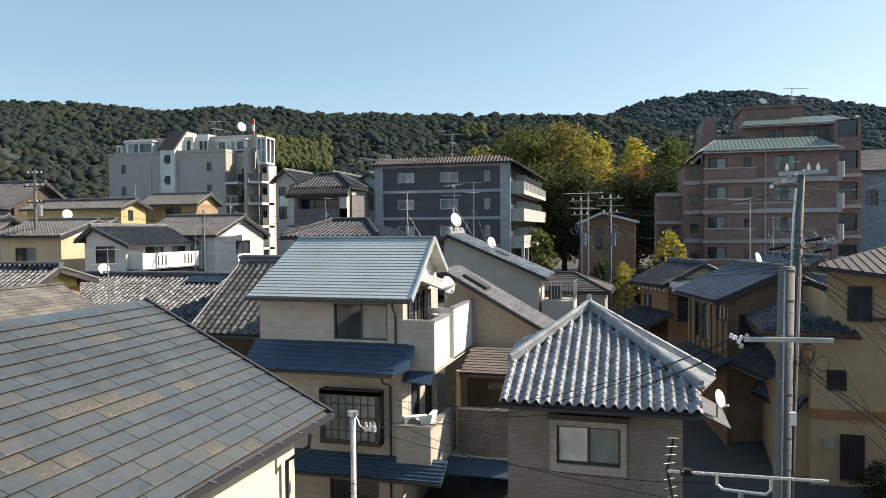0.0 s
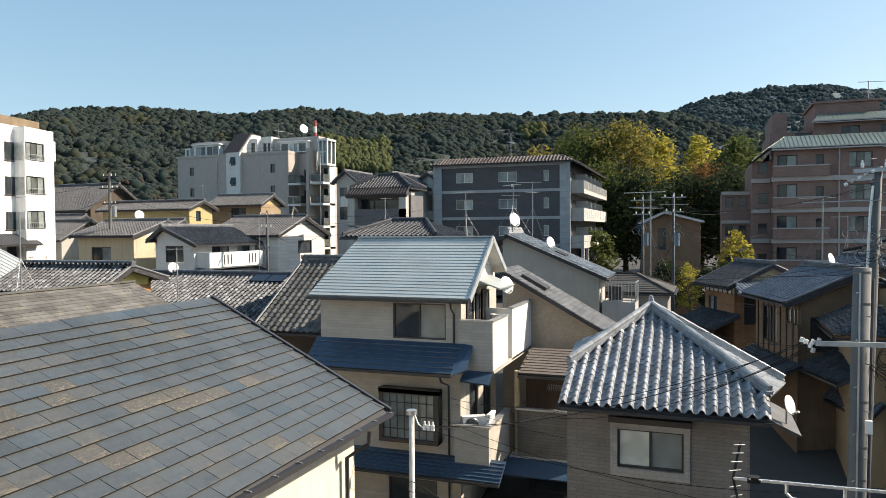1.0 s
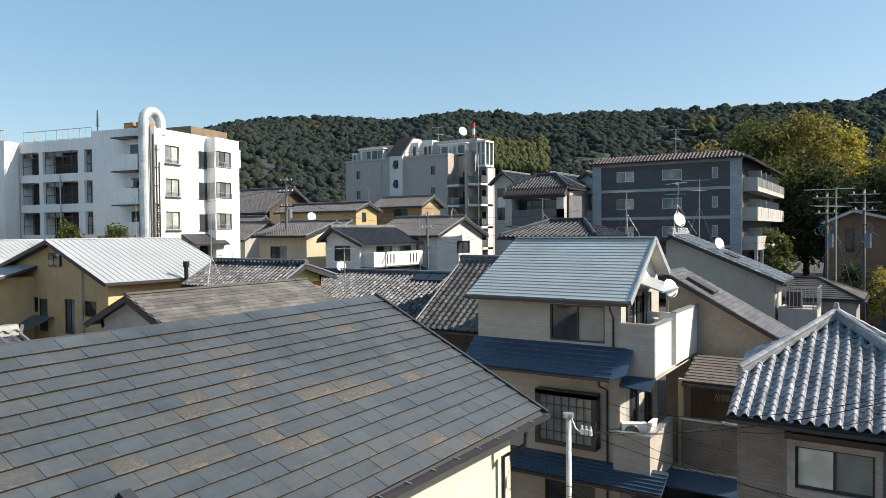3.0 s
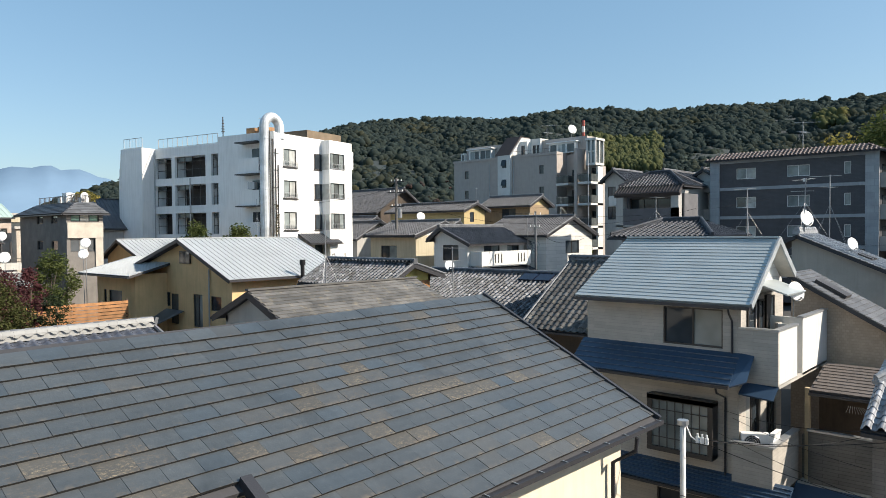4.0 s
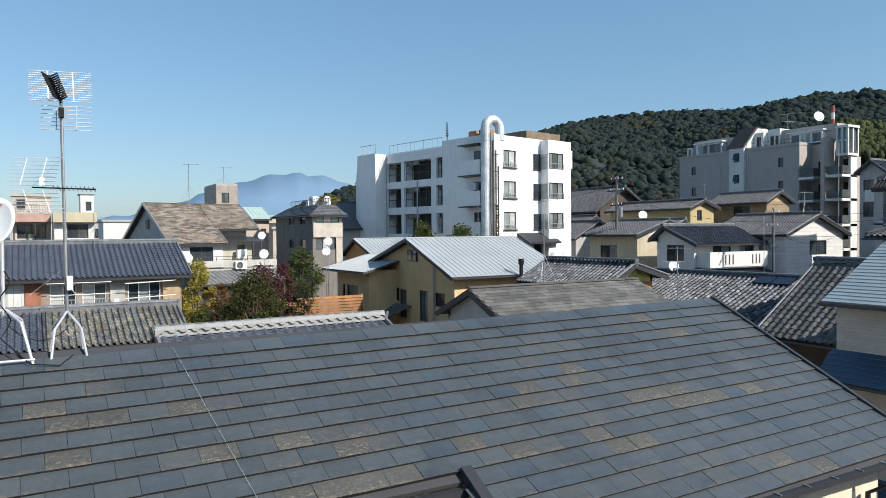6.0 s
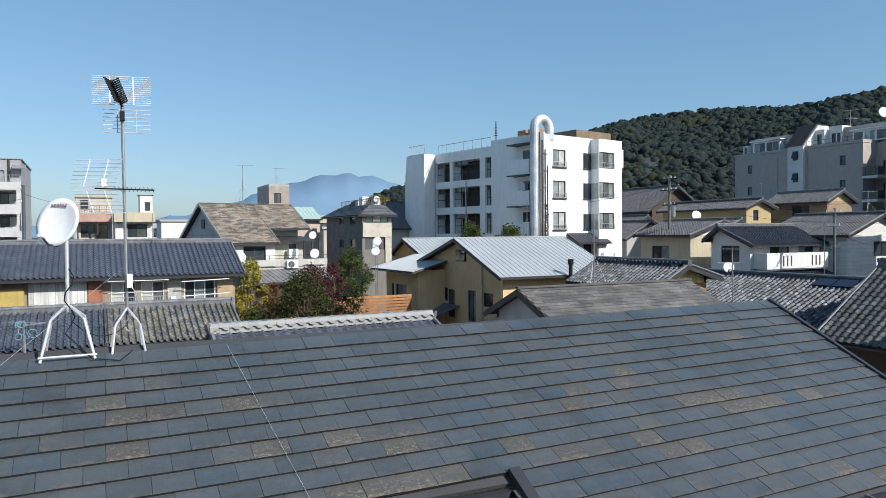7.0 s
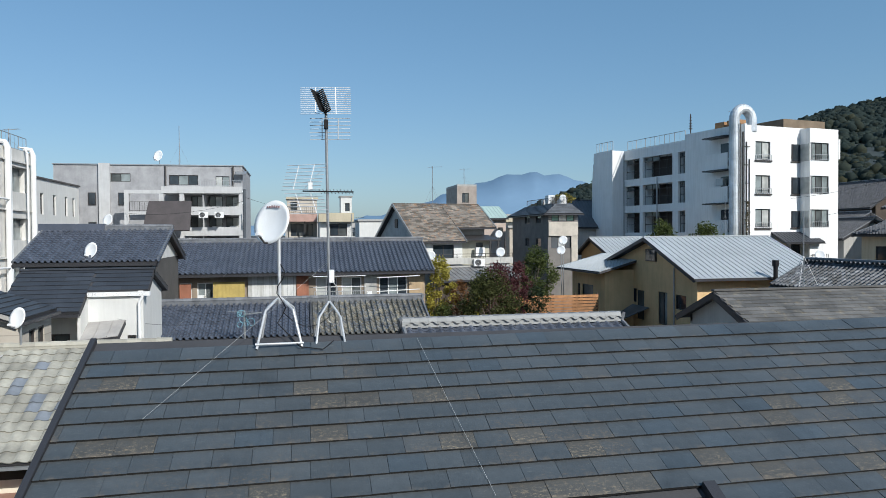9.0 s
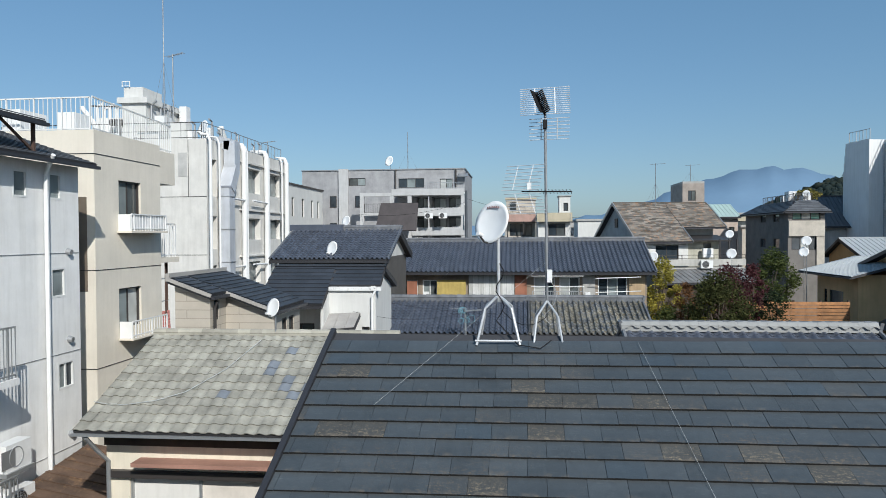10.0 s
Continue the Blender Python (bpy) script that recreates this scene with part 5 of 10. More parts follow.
        Mesh().box(x0 - 0.15, x0 + 4.45, y0 - 0.55, y0 - 0.2, z + 1.1, z + 1.2).make("balcony_coping", band, h)
        c = Mesh()
        c.tube([(17.35, 69.95, z + 0.1), (17.35, 69.95, z + 1.5)], 0.32, 14)
        c.make("round_balcony", band, h)
    Mesh().box(5.8, 17.5, 69.4, 69.6, 16.85, 17.12).make("eave_band", band, h)
    Mesh().box(9.5, 19.7, 73.3, 73.5, 19.6, 19.85).make("eave_band", band, h)
    p = Mesh()
    p.tube([(11.2, 69.9, 3), (11.2, 69.9, 16.9)], 0.07)
    p.make("downpipe", band, h)


def build_white_block():
    """Own axes: x back along the long face, y along the sunny end."""
    h = thing("white_apartment_block", "white-painted concrete block with open galleries and a steel flue", "apartment building", (-51.73, 35.96, 2.6), turn=11.0, local=True)
    wh = mat("white_painted_concrete", (0.8, 0.8, 0.79), 0.75, var=0.06, scale=0.5, streak=0.14)
    holes = []
    for z0, z1 in ((15.4, 17.4), (12.72, 14.7), (10.0, 12.0), (7.3, 9.3)):
        for a, b in ((3.32, 5.72), (6.2, 10.5), (11.25, 12.2)):
            holes.append((a, b, z0 - 2.6, z1 - 2.6))
    wall_face(Mesh(), (-19.2, 0, 2.6), (1, 0, 0), 19.2, 15.75, holes, 1.3).make("wall", wh, h)
    for a, b, z0, z1 in holes:
        x, y = a - 19.2, b - 19.2
        # back sheet near-black: the gallery's shade is put into its colour
        Mesh().box(x, y, 1.3, 1.35, z0 + 2.6, z1 + 2.6).make("gallery_back", mat("gallery_shade", (0.05, 0.04, 0.035), 0.7, var=0.3), h)
        m = Mesh()
        m.beam((x, 0.3, z1 + 2.15), (y, 0.3, z1 + 2.15), 0.05, 0.06)
        n = max(2, int((y - x) / 0.9))
        for i in range(n + 1):
            m.beam((x + (y - x) * i / n, 0.3, z0 + 2.6), (x + (y - x) * i / n, 0.3, z1 + 2.6), 0.05, 0.05)
        m.beam((x, 0.3, z0 + 3.4), (y, 0.3, z0 + 3.4), 0.04, 0.05)
        m.make("gallery_frame", FRAME_DARK, h)
        Mesh().box(x + 0.1, x + (y - x) * 0.5, 0.32, 0.34, z1 + 2.2, z1 + 2.55).make("transom_pane", GLASS_B, h)
    # the sunny end
    eh = [("E", 1.15, 2.8, z, z + 1.5, "pair", (CURTAIN_B, CURTAIN)) for z in (16.0, 13.2, 10.4)]
    walls(h, (-8, 0, 0.0, 9.7), 2.6, 18.8, wh, eh, 0.2, sides="EN", frame_mat=FRAME_DARK)
    Mesh().box(-19.2, -19.0, 0, 10, 2.6, 18.3).make("wall", wh, h)
    Mesh().box(-19.2, 0, 10.0, 10.2, 2.6, 18.3).make("wall", wh, h)
    Mesh().box(-19.1, -0.1, 0.05, 10.1, 18.1, 18.25).make("roof", STUCCO_GREY, h)
    # bay with corner windows
    walls(h, (0, 1.0, 6.2, 9.55), 2.6, 18.7, wh, [("E", 0.06, 2.2, z, z + 1.5, "three", (CURTAIN_B, GLASS_B)) for z in (16.0, 13.2, 10.35)], 0.2, sides="SEN", frame_mat=FRAME_DARK)
    for z in (15.95, 13.15, 10.3, 7.5):
        Mesh().box(-0.02, 0.05, 5.2, 6.19, z, z + 1.45).make("window", FRAME_DARK, h)
        Mesh().box(0.052, 0.07, 5.28, 6.12, z + 0.07, z + 1.38).make("pane", GLASS, h)
        Mesh().box(0.08, 0.96, 6.15, 6.197, z, z + 1.45).make("pane", CURTAIN, h)
        Mesh().box(-0.01, 0.06, 5.1, 6.2, z - 0.12, z - 0.02).make("sill", FRAME_DARK, h)
        Mesh().box(-0.01, 0.12, 1.05, 2.9, z - 0.12, z - 0.01).make("sill", FRAME_DARK, h)
        rail_panel(h, (0.1, 1.15, z), (0.1, 2.8, z), 0.45, FRAME_GREY, 2, 8)
        rail_panel(h, (1.1, 6.4, z + 0.05), (1.1, 8.3, z + 0.05), 0.5, FRAME_GREY, 2, 8)
    roof_face(h, [(1.5, 2.9, 9.1), (1.5, 7.4, 9.1), (0.02, 7.4, 9.95), (0.02, 2.9, 9.95)], "seam", tile=DARK_SLATE)
    # projecting stair wing
    walls(h, (-19.2, -15.95, -1.45, 0), 2.6, 18.4, wh, (), 0.2, sides="SEW")
    Mesh().box(-18.95, -16.2, -1.2, -0.05, 18.25, 18.36).make("roof", wh, h)
    for k in range(4):
        Mesh().box(-19.32 - 0.1 * k, -19.2 - 0.1 * k, -1.4, 3, 2.6, 18.0 - 0.75 * k).make("stepped_wall", wh, h)
    # balconies near the flue
    for z in (15.4, 12.6, 9.8):
        Mesh().box(-3.5, -0.95, -0.95, -0.003, z - 0.15, z).make("balcony_slab", wh, h)
        Mesh().box(-3.5, -0.95, -0.95, -0.85, z, z + 1.2).make("balcony_parapet", wh, h)
        Mesh().box(-3.5, -3.4, -0.85, -0.003, z, z + 1.2).make("balcony_parapet", wh, h)
        Mesh().box(-3.7, -1.0, -1.1, -0.003, z + 2.55, z + 2.65).make("balcony_hood", FRAME_DARK, h)
        Mesh().box(-2.6, -1.1, -0.05, -0.004, z + 0.2, z + 2.1).make("pane", GLASS, h)
    # flue and pipes
    duct = Mesh()
    st = mat("stainless_flue", (0.62, 0.66, 0.7), 0.45, 0.35, var=0.2, scale=1.2, streak=0.5)
    bend = [(-0.55 + 0.25 * q, 0.2 - 0.8 * math.cos(math.pi * q), 19.3 + 0.85 * math.sin(math.pi * q)) for q in (k / 12 for k in range(13))]
    duct.tube([(-0.55, -0.6, 4), *bend, (-0.3, 1.0, 18.3)], 0.42, 14)
    duct.make("flue", st, h)
    for k in range(7):
        c = Mesh()
        c.tube([(-0.55, -0.6, 5 + k * 2.2), (-0.55, -0.6, 5.08 + k * 2.2)], 0.46, 12)
        c.make("flue_collar", st, h)
    for x, y, r, top in ((0.02, -0.22, 0.07, 18.2), (0.06, 0.12, 0.05, 17.4), (0.07, 0.42, 0.045, 16.0), (-0.02, -0.5, 0.05, 18.9)):
        Mesh().tube([(x, y, 3), (x, y, top)], r, 8).make("drain_pipe", FRAME_DARK, h)
    for k in range(9):
        Mesh().beam((0.05, -0.3, 5 + k * 1.5), (0.05, 0.5, 5 + k * 1.5), 0.05, 0.05).make("pipe_bracket", FRAME_DARK, h)
    Mesh().box(-2.4, -1.6, -0.8, -0.5, 13.9, 14.5).make("air_conditioner_unit", FRAME_GREY, h)
    rw = random.Random(17)
    vine = Mesh()
    for k in range(420):
        q = rw.random() ** 1.6
        c = Vector((0.08 + rw.uniform(0, 0.18), 0.15 + rw.gauss(0, 0.28) * (1.1 - q), 4.5 + 8.0 * q))
        u_ = Vector((rw.gauss(0, 0.3), rw.gauss(0, 1), rw.gauss(0, 1))).normalized() * rw.uniform(0.06, 0.13)
        v_ = Vector((rw.gauss(0, 0.5), rw.gauss(0, 1), rw.gauss(0, 1))).normalized() * 0.07
        vine.add([c - u_, c + v_, c + u_, c - v_], [(0, 1, 2, 3)])
    vine.make("climbing_vine", mat("dry_vine_leaves", (0.09, 0.075, 0.04), 0.9, var=0.5, scale=4), h, kind="stuff")
    p = Mesh()
    p.tube([(-15.85, -0.1, 3), (-15.85, -0.1, 18)], 0.05)
    p.tube([(-10.75, -0.1, 3), (-10.75, -0.1, 15.3)], 0.06)
    p.make("drain_pipe", FRAME_GREY, h)
    # roof top
    rail_panel(h, (-19.0, -1.2, 18.4), (-16.2, -1.2, 18.4), 1.0, FRAME_GREY, 3, 6, top=0.05)
    rail_panel(h, (-15.6, 0.2, 18.35), (-7.2, 0.2, 18.35), 0.95, FRAME_GREY, 6, 12, top=0.05)
    Mesh().box(-7.0, -0.02, 0.0, 0.2, 18.348, 18.9).make("roof_curb", wh, h)
    rust = mat("rusty_tank", (0.4, 0.22, 0.1), 0.7, var=0.3, scale=2)
    for x in (-3.4, -2.0):
        Mesh().box(x - 0.55, x + 0.5, 0.6, 1.8, 18.6, 19.5).make("tank", rust, h)
    Mesh().box(-7.0, -0.2, 4.5, 9.4, 18.6, 19.55).make("roof_planter", mat("brown_planter", (0.2, 0.15, 0.1), 0.8, var=0.2), h)
    Mesh().box(0.75, 0.95, 9.65, 9.85, 16.2, 17.9).make("aerial_panel", WHITE, h)
    Mesh().tube([(-7.4, 1.0, 18.3), (-7.4, 1.0, 20.9)], 0.05, 6).make("lightning_mast", FRAME_DARK, h)
    for k in range(5):
        Mesh().tube([(-7.4, 1.0, 19.5 + 0.25 * k), (-7.4, 1.0, 19.58 + 0.25 * k)], 0.16 - 0.02 * k, 8).make("mast_ring", FRAME_DARK, h)


build_grey_apartments()
build_tan_apartments()
build_red_apartments()
build_white_block()

# ---- the other houses ----
def house(name, label, b, z0, e0, e1, mid, zr, axis, wall, kind="tile", tile=None, wins=(), over=0.5, verge=0.4, gable=None, far=True, tw=0.27, tl=0.26,
          show=(0, 1), frame_mat=None, turn=0.0, deck=None, base=None, edge=None):
    """A house under a two-sided roof. b: walls; e0, e1: heights of the wall tops at the low and high side of the roof; mid, zr: the ridge."""
    x0, x1, y0, y1 = b
    h = thing(name, label, "house", base or ((x0 + x1) / 2, (y0 + y1) / 2, z0), turn=turn, local=base is not None)
    walls(h, b, z0, min(e0, e1), wall, wins, 0.14, frame_mat=frame_mat)
    a0, a1 = (y0, y1) if axis == "x" else (x0, x1)
    s0, s1 = (zr - e0) / (mid - a0), (zr - e1) / (a1 - mid)
    lo = min(e0, e1)
    for e, t in (((x0, 0.14), (x1, -0.14)) if axis == "x" else ((y0, 0.14), (y1, -0.14))):
        poly = [(a0, lo - 0.002), (a1, lo - 0.002), (a1, e1), (mid, zr - 0.06), (a0, e0)]
        Mesh().prism(poly, e, e + t, axis).make("gable", gable or wall, h)
    if abs(e0 - e1) > 0.01:
        hi_a, hi = (a0, e0) if e0 > e1 else (a1, e1)
        t = 0.14 if hi_a == a0 else -0.14
        if axis == "x":
            Mesh().box(x0, x1, min(hi_a, hi_a + t), max(hi_a, hi_a + t), lo, hi).make("wall", wall, h)
        else:
            Mesh().box(min(hi_a, hi_a + t), max(hi_a, hi_a + t), y0, y1, lo, hi).make("wall", wall, h)
    P = (lambda a, c, z: (c, a, z)) if axis == "x" else (lambda a, c, z: (a, c, z))
    c0, c1 = ((x0, x1) if axis == "x" else (y0, y1))
    c0, c1 = c0 - verge, c1 + verge
    lo0, lo1, k = e0 - s0 * over + 0.13, e1 - s1 * over + 0.13, zr + 0.1
    fA = [P(a0 - over, c0, lo0), P(a0 - over, c1, lo0), P(mid, c1, k), P(mid, c0, k)]
    fB = [P(a1 + over, c1, lo1), P(a1 + over, c0, lo1), P(mid, c0, k), P(mid, c1, k)]
    if axis == "y":
        fA = [fA[1], fA[0], fA[3], fA[2]]
        fB = [fB[1], fB[0], fB[3], fB[2]]
    for i, f in enumerate((fA, fB)):
        roof_face(h, f, kind, deck, edge, tile, far, tw=tw, tl=tl, skip=i not in show)
    m = Mesh()
    if kind == "tile":
        ridge_cap(m, P(mid, c0, k), P(mid, c1, k))
        for e in (c0, c1):
            m.beam(P(mid, e, k + 0.12), P(mid, e + (0.08 if e == c1 else -0.08), k + 0.1), 0.26, 0.26)
    else:
        m.beam(P(mid, c0, k + 0.05), P(mid, c1, k + 0.05), 0.18, 0.06)
    m.make("ridge", RIDGE_PALE if kind == "tile" else tile or ZINC, h)
    if kind == "tile":
        for f in (fA, fB):
            for p, q in ((f[0], f[3]), (f[1], f[2])):
                v, up = Mesh(), Vector((0, 0, 0.06))
                v.tube([Vector(p) + up, Vector(q) + up], 0.055, 6)
                v.make("verge_tile", RIDGE_PALE, h)
    for i, f in enumerate((fA, fB)):
        dn = Vector((0, 0, -0.12))
        for p, q in ((f[0], f[3]), (f[1], f[2])):
            Mesh().beam(Vector(p) + dn, Vector(q) + dn, 0.04, 0.18).make("bargeboard", edge or GUTTER, h)
    return h


def hip_roof(parent, b, ze, zr, over, kind, tile=None, inset=None, far=True):
    """A roof sloping to all four sides, with its ridge along the longer one."""
    x0, x1, y0, y1 = b[0] - over, b[1] + over, b[2] - over, b[3] + over
    w, d = x1 - x0, y1 - y0
    k = inset or min(w, d) / 2
    if w >= d:
        r0, r1 = (x0 + k, (y0 + y1) / 2, zr), (x1 - k, (y0 + y1) / 2, zr)
    else:
        r0, r1 = ((x0 + x1) / 2, y0 + k, zr), ((x0 + x1) / 2, y1 - k, zr)
    c = [(x0, y0, ze), (x1, y0, ze), (x1, y1, ze), (x0, y1, ze)]
    if w >= d:
        faces = [[c[0], c[1], r1, r0], [c[1], c[2], r1], [c[2], c[3], r0, r1], [c[3], c[0], r0]]
        hips = ((r0, c[0]), (r1, c[1]), (r1, c[2]), (r0, c[3]))
    else:
        faces = [[c[0], c[1], r0], [c[1], c[2], r1, r0], [c[2], c[3], r1], [c[3], c[0], r0, r1]]
        hips = ((r0, c[0]), (r0, c[1]), (r1, c[2]), (r1, c[3]))
    for i, f in enumerate(faces):
        roof_face(parent, f, kind, None, None, tile, far, skip=i == 2)
    m = Mesh()
    up = Vector((0, 0, 0.05))
    for p, q in ((r0, r1), *hips):
        if (Vector(p) - Vector(q)).length > 0.05:
            if kind == "tile":
                ridge_cap(m, Vector(p) + up, Vector(q) + up, 0.2, 0.12, 0.075)
            else:
                m.beam(Vector(p) + up, Vector(q) + up, 0.14, 0.06)
    m.make("ridge", tile or TILE, parent)


def shed_roof(parent, f, kind, tile=None, far=True, deck=None):
    roof_face(parent, f, kind, deck, None, tile, far)


def build_left_cluster():
    house("cream_gable_house", "cream two-storey house with a white boarded gable", (-45.0, -39.6, 41.0, 47.2), 3, 9.75, 9.75, 44.1, 10.75, "x", STUCCO_CREAM,
          wins=[("S", 1.3, 3.2, 7.3, 8.9, "pair", (GLASS, CURTAIN_B))], gable=SIDING_WHITE)
    w2 = house("white_balcony_house", "white two-storey house with grey tiled roof and a solid balcony", (-37.3, -33.9, 40.7, 48.0), 3, 9.6, 9.15, -36.4, 10.25, "y", STUCCO_WHITE,
               wins=[("S", 0.9, 2.5, 7.8, 9.0, "pair", (GLASS, GLASS_B)), ("E", 2.0, 4.0, 7.6, 9.0, "pair", (GLASS, CURTAIN_B)), ("E", 5.0, 6.6, 7.7, 8.9, "pair", (CURTAIN_B, GLASS))])
    w = STUCCO_WHITE
    Mesh().box(-32.9, -32.78, 41.0, 47.4, 7.4, 8.5).make("balcony_parapet", w, w2)
    Mesh().box(-33.9, -32.9, 41.0, 41.12, 7.4, 8.5).make("balcony_parapet", w, w2)
    Mesh().box(-33.9, -32.9, 41.1, 47.4, 7.3, 7.42).make("balcony_floor", w, w2)
    for y in (42.6, 43.0, 43.4, 45.6, 46.0, 46.4):
        Mesh().box(-32.785, -32.765, y, y + 0.12, 7.6, 8.3).make("parapet_slot", FRAME_DARK, w2)
    shed_roof(w2, [(-32.2, 40.6, 6.7), (-32.2, 47.8, 6.7), (-33.8, 47.8, 7.3), (-33.8, 40.6, 7.3)], "tile")
    house("white_gable_house", "white rendered house with dark tiled roof behind cables", (-38.5, -32.0, 48.4, 55.8), 3, 9.7, 9.7, 52.1, 11.1, "x", SIDING_WHITE,
          tile=TILE, wins=[("E", 3.0, 5.2, 8.1, 9.2, "pair", (GLASS, GLASS))])
    house("long_yellow_house", "long low yellow-ochre house with tiled roof", (-56.0, -45.4, 54.0, 57.3), 3.5, 12.2, 12.2, 55.6, 12.85, "x", STUCCO_YELLOW, wins=[("E", 0.9, 1.6, 11.0, 12.0, "one", (GLASS,))])
    house("brown_ochre_house", "brown and ochre house with tiled roof", (-47.6, -41.6, 60.0, 63.5), 3.5, 12.75, 12.75, 61.7, 13.6, "x", mat("brown_render", (0.3, 0.22, 0.14), 0.85, streak=0.1), gable=STUCCO_YELLOW,
          wins=[("S", 2.4, 4.2, 11.2, 12.4, "pair", (GLASS, GLASS_B))], tile=TILE)
    house("tiled_townhouse", "long tiled roof with black solar panels at its ridge", (-27.2, -17.5, 26.6, 33.0), 1.5, 6.2, 6.2, 30.0, 7.65, "x", DARK_WOOD, tile=TILE_FLECK, over=0.6)
    s = thing("solar_panels", "row of black solar panels along a tiled ridge", "solar panel", (-20.5, 29.5, 7.6))
    for k in range(2):
        x = -21.0 + k * 0.95
        Mesh().slab([(x, 29.2, 7.58), (x + 0.88, 29.2, 7.58), (x + 0.88, 29.9, 7.88), (x, 29.9, 7.88)], 0.05).make("panel", mat("solar_glass", (0.012, 0.014, 0.03), 0.15, var=0.1), s)
    house("weathered_tile_house", "old house with thick weathered wavy roof tiles", (-16.9, -13.6, 24.8, 31.5), 1, 6.3, 6.6, 28.3, 8.55, "x", DARK_WOOD, tile=TILE_OLD, tw=0.3, tl=0.28, far=False, over=0.7)
    house("yellow_gable_house", "small house with a bright yellow gable above timber boards", (-30.4, -24.7, 23.5, 26.6), 2, 7.55, 7.85, 24.95, 8.35, "x", WOOD_ORANGE, tile=TILE_FLECK,
          gable=mat("bright_yellow_render", (0.75, 0.6, 0.2), 0.85), over=0.6, verge=0.5)
    # temple roof and further roofs below the hill
    house("temple_hall", "temple hall with a broad curved grey tile roof", (-84, -72.5, 68, 76), 5, 13.6, 13.6, 72, 16.2, "x", DARK_WOOD, over=1.5, verge=0.8)
    rng = random.Random(12)
    for i, (x, y, z, w, d) in enumerate(((-64, 66, 12.2, 9, 6), (-92, 84, 13.6, 12, 7), (-80, 100, 16.5, 12, 7),
                                         (-36, 82, 14.5, 8, 6), (-44, 100, 17.0, 7, 7), (-38, 95, 15.8, 9, 7), (-66, 50, 11.0, 9, 6), (-74, 56, 11.8, 10, 6), (-62, 58, 11.6, 8, 6))):
        house("distant_house", "distant tiled house at the foot of the hill", (x, x + w, y, y + d), 4, z - 1.6, z - 1.6, y + d / 2, z, "x",
              (STUCCO_GREY, STUCCO_WHITE, STUCCO_YELLOW)[i % 3], tile=TILE, wins=[("S", w * 0.4, w * 0.4 + 1.6, z - 3.4, z - 2.1, "pair")])
    # dark balcony house before the grey block
    g = thing("grey_veranda_house", "grey house with a deep shaded veranda and tiled hip roof", "house", (-24, 55, 3))
    walls(g, (-27.0, -21.9, 52.0, 54.6), 3, 12.8, mat("dark_house_render", (0.13, 0.13, 0.14), 0.8, streak=0.15), [("S", 0.6, 5.0, 11.0, 12.5, "four", (GLASS, GLASS))], 0.5)
    hip_roof(g, (-27.0, -21.9, 51.6, 55.0), 13.4, 14.5, 0.1, "tile", TILE)
    rb = mat("dark_ribbed_fascia", (0.05, 0.042, 0.042), 0.6)
    Mesh().slab([(-27.15, 50.7, 12.85), (-21.75, 50.7, 12.85), (-21.9, 51.6, 13.45), (-27.0, 51.6, 13.45)], 0.3).make("mansard_fascia", rb, g)
    for k in range(22):
        x = -27.05 + k * 0.25
        Mesh().beam((x, 50.72, 12.92), (x + 0.02 * (12 - k) / 12, 51.58, 13.5), 0.06, 0.07).make("fascia_rib", rb, g)
    for x in (-27.0, -22.5):
        Mesh().box(x, x + 0.6, 50.9, 51.5, 3, 12.75).make("pier", STUCCO_GREY, g)
    Mesh().box(-26.4, -21.9, 50.9, 51.0, 10.4, 11.7).make("balcony_parapet", mat("dark_panel", (0.1, 0.1, 0.11), 0.6), g)
    Mesh().box(-27.0, -21.5, 50.9, 52.0, 10.3, 10.42).make("balcony_floor", STUCCO_GREY, g)
    for xa, xb, y, z, zr, wl in ((-44.0, -41.3, 80.0, 16.4, 17.5, STUCCO_GREY), (-32.6, -28.6, 68.0, 14.6, 15.9, STUCCO_GREY), (-30.6, -27.4, 74.0, 15.2, 16.3, STUCCO_WHITE)):
        n = house("gabled_house", "plain gabled house squeezed between the apartment blocks", (xa, xb, y, y + 7), 3, z, z, (xa + xb) / 2, zr, "y", wl, tile=TILE, over=0.4, verge=0.5,
                  wins=[("S", 0.4, 1.5, z - 2.2, z - 0.9, "pair"), ("S", 0.4, 1.5, z - 5.0, z - 3.4, "pair")])
        if xa < -40:
            Mesh().box(xa + 1.2, xb + 0.6, y - 1.2, y - 1.1, z - 3.3, z - 2.1).make("balcony_parapet", STUCCO_WHITE, n)
            Mesh().box(xa + 1.2, xb + 0.6, y - 1.1, y - 0.004, z - 3.4, z - 3.28).make("balcony_floor", STUCCO_WHITE, n)
            Mesh().box(xb + 0.5, xb + 0.6, y - 1.1, y - 0.004, z - 3.28, z - 2.1).make("balcony_parapet", STUCCO_WHITE, n)
    hh = thing("low_hip_house", "low house with dark tiled hip roof", "house", (-15.6, 36, 1.5))
    walls(hh, (-17.9, -13.2, 34.4, 39), 1.5, 9.6, STUCCO_GREY)
    for f in ([(-18.4, 33.8, 9.65), (-12.8, 33.8, 9.65), (-14.6, 36.8, 10.45), (-16.7, 36.8, 10.45)], [(-12.8, 33.8, 9.65), (-12.8, 39.5, 9.65), (-14.6, 36.8, 10.45)],
              [(-18.4, 39.5, 9.65), (-18.4, 33.8, 9.65), (-16.7, 36.8, 10.45)]):
        roof_face(hh, f, "tile", tile=TILE)
    m = Mesh()
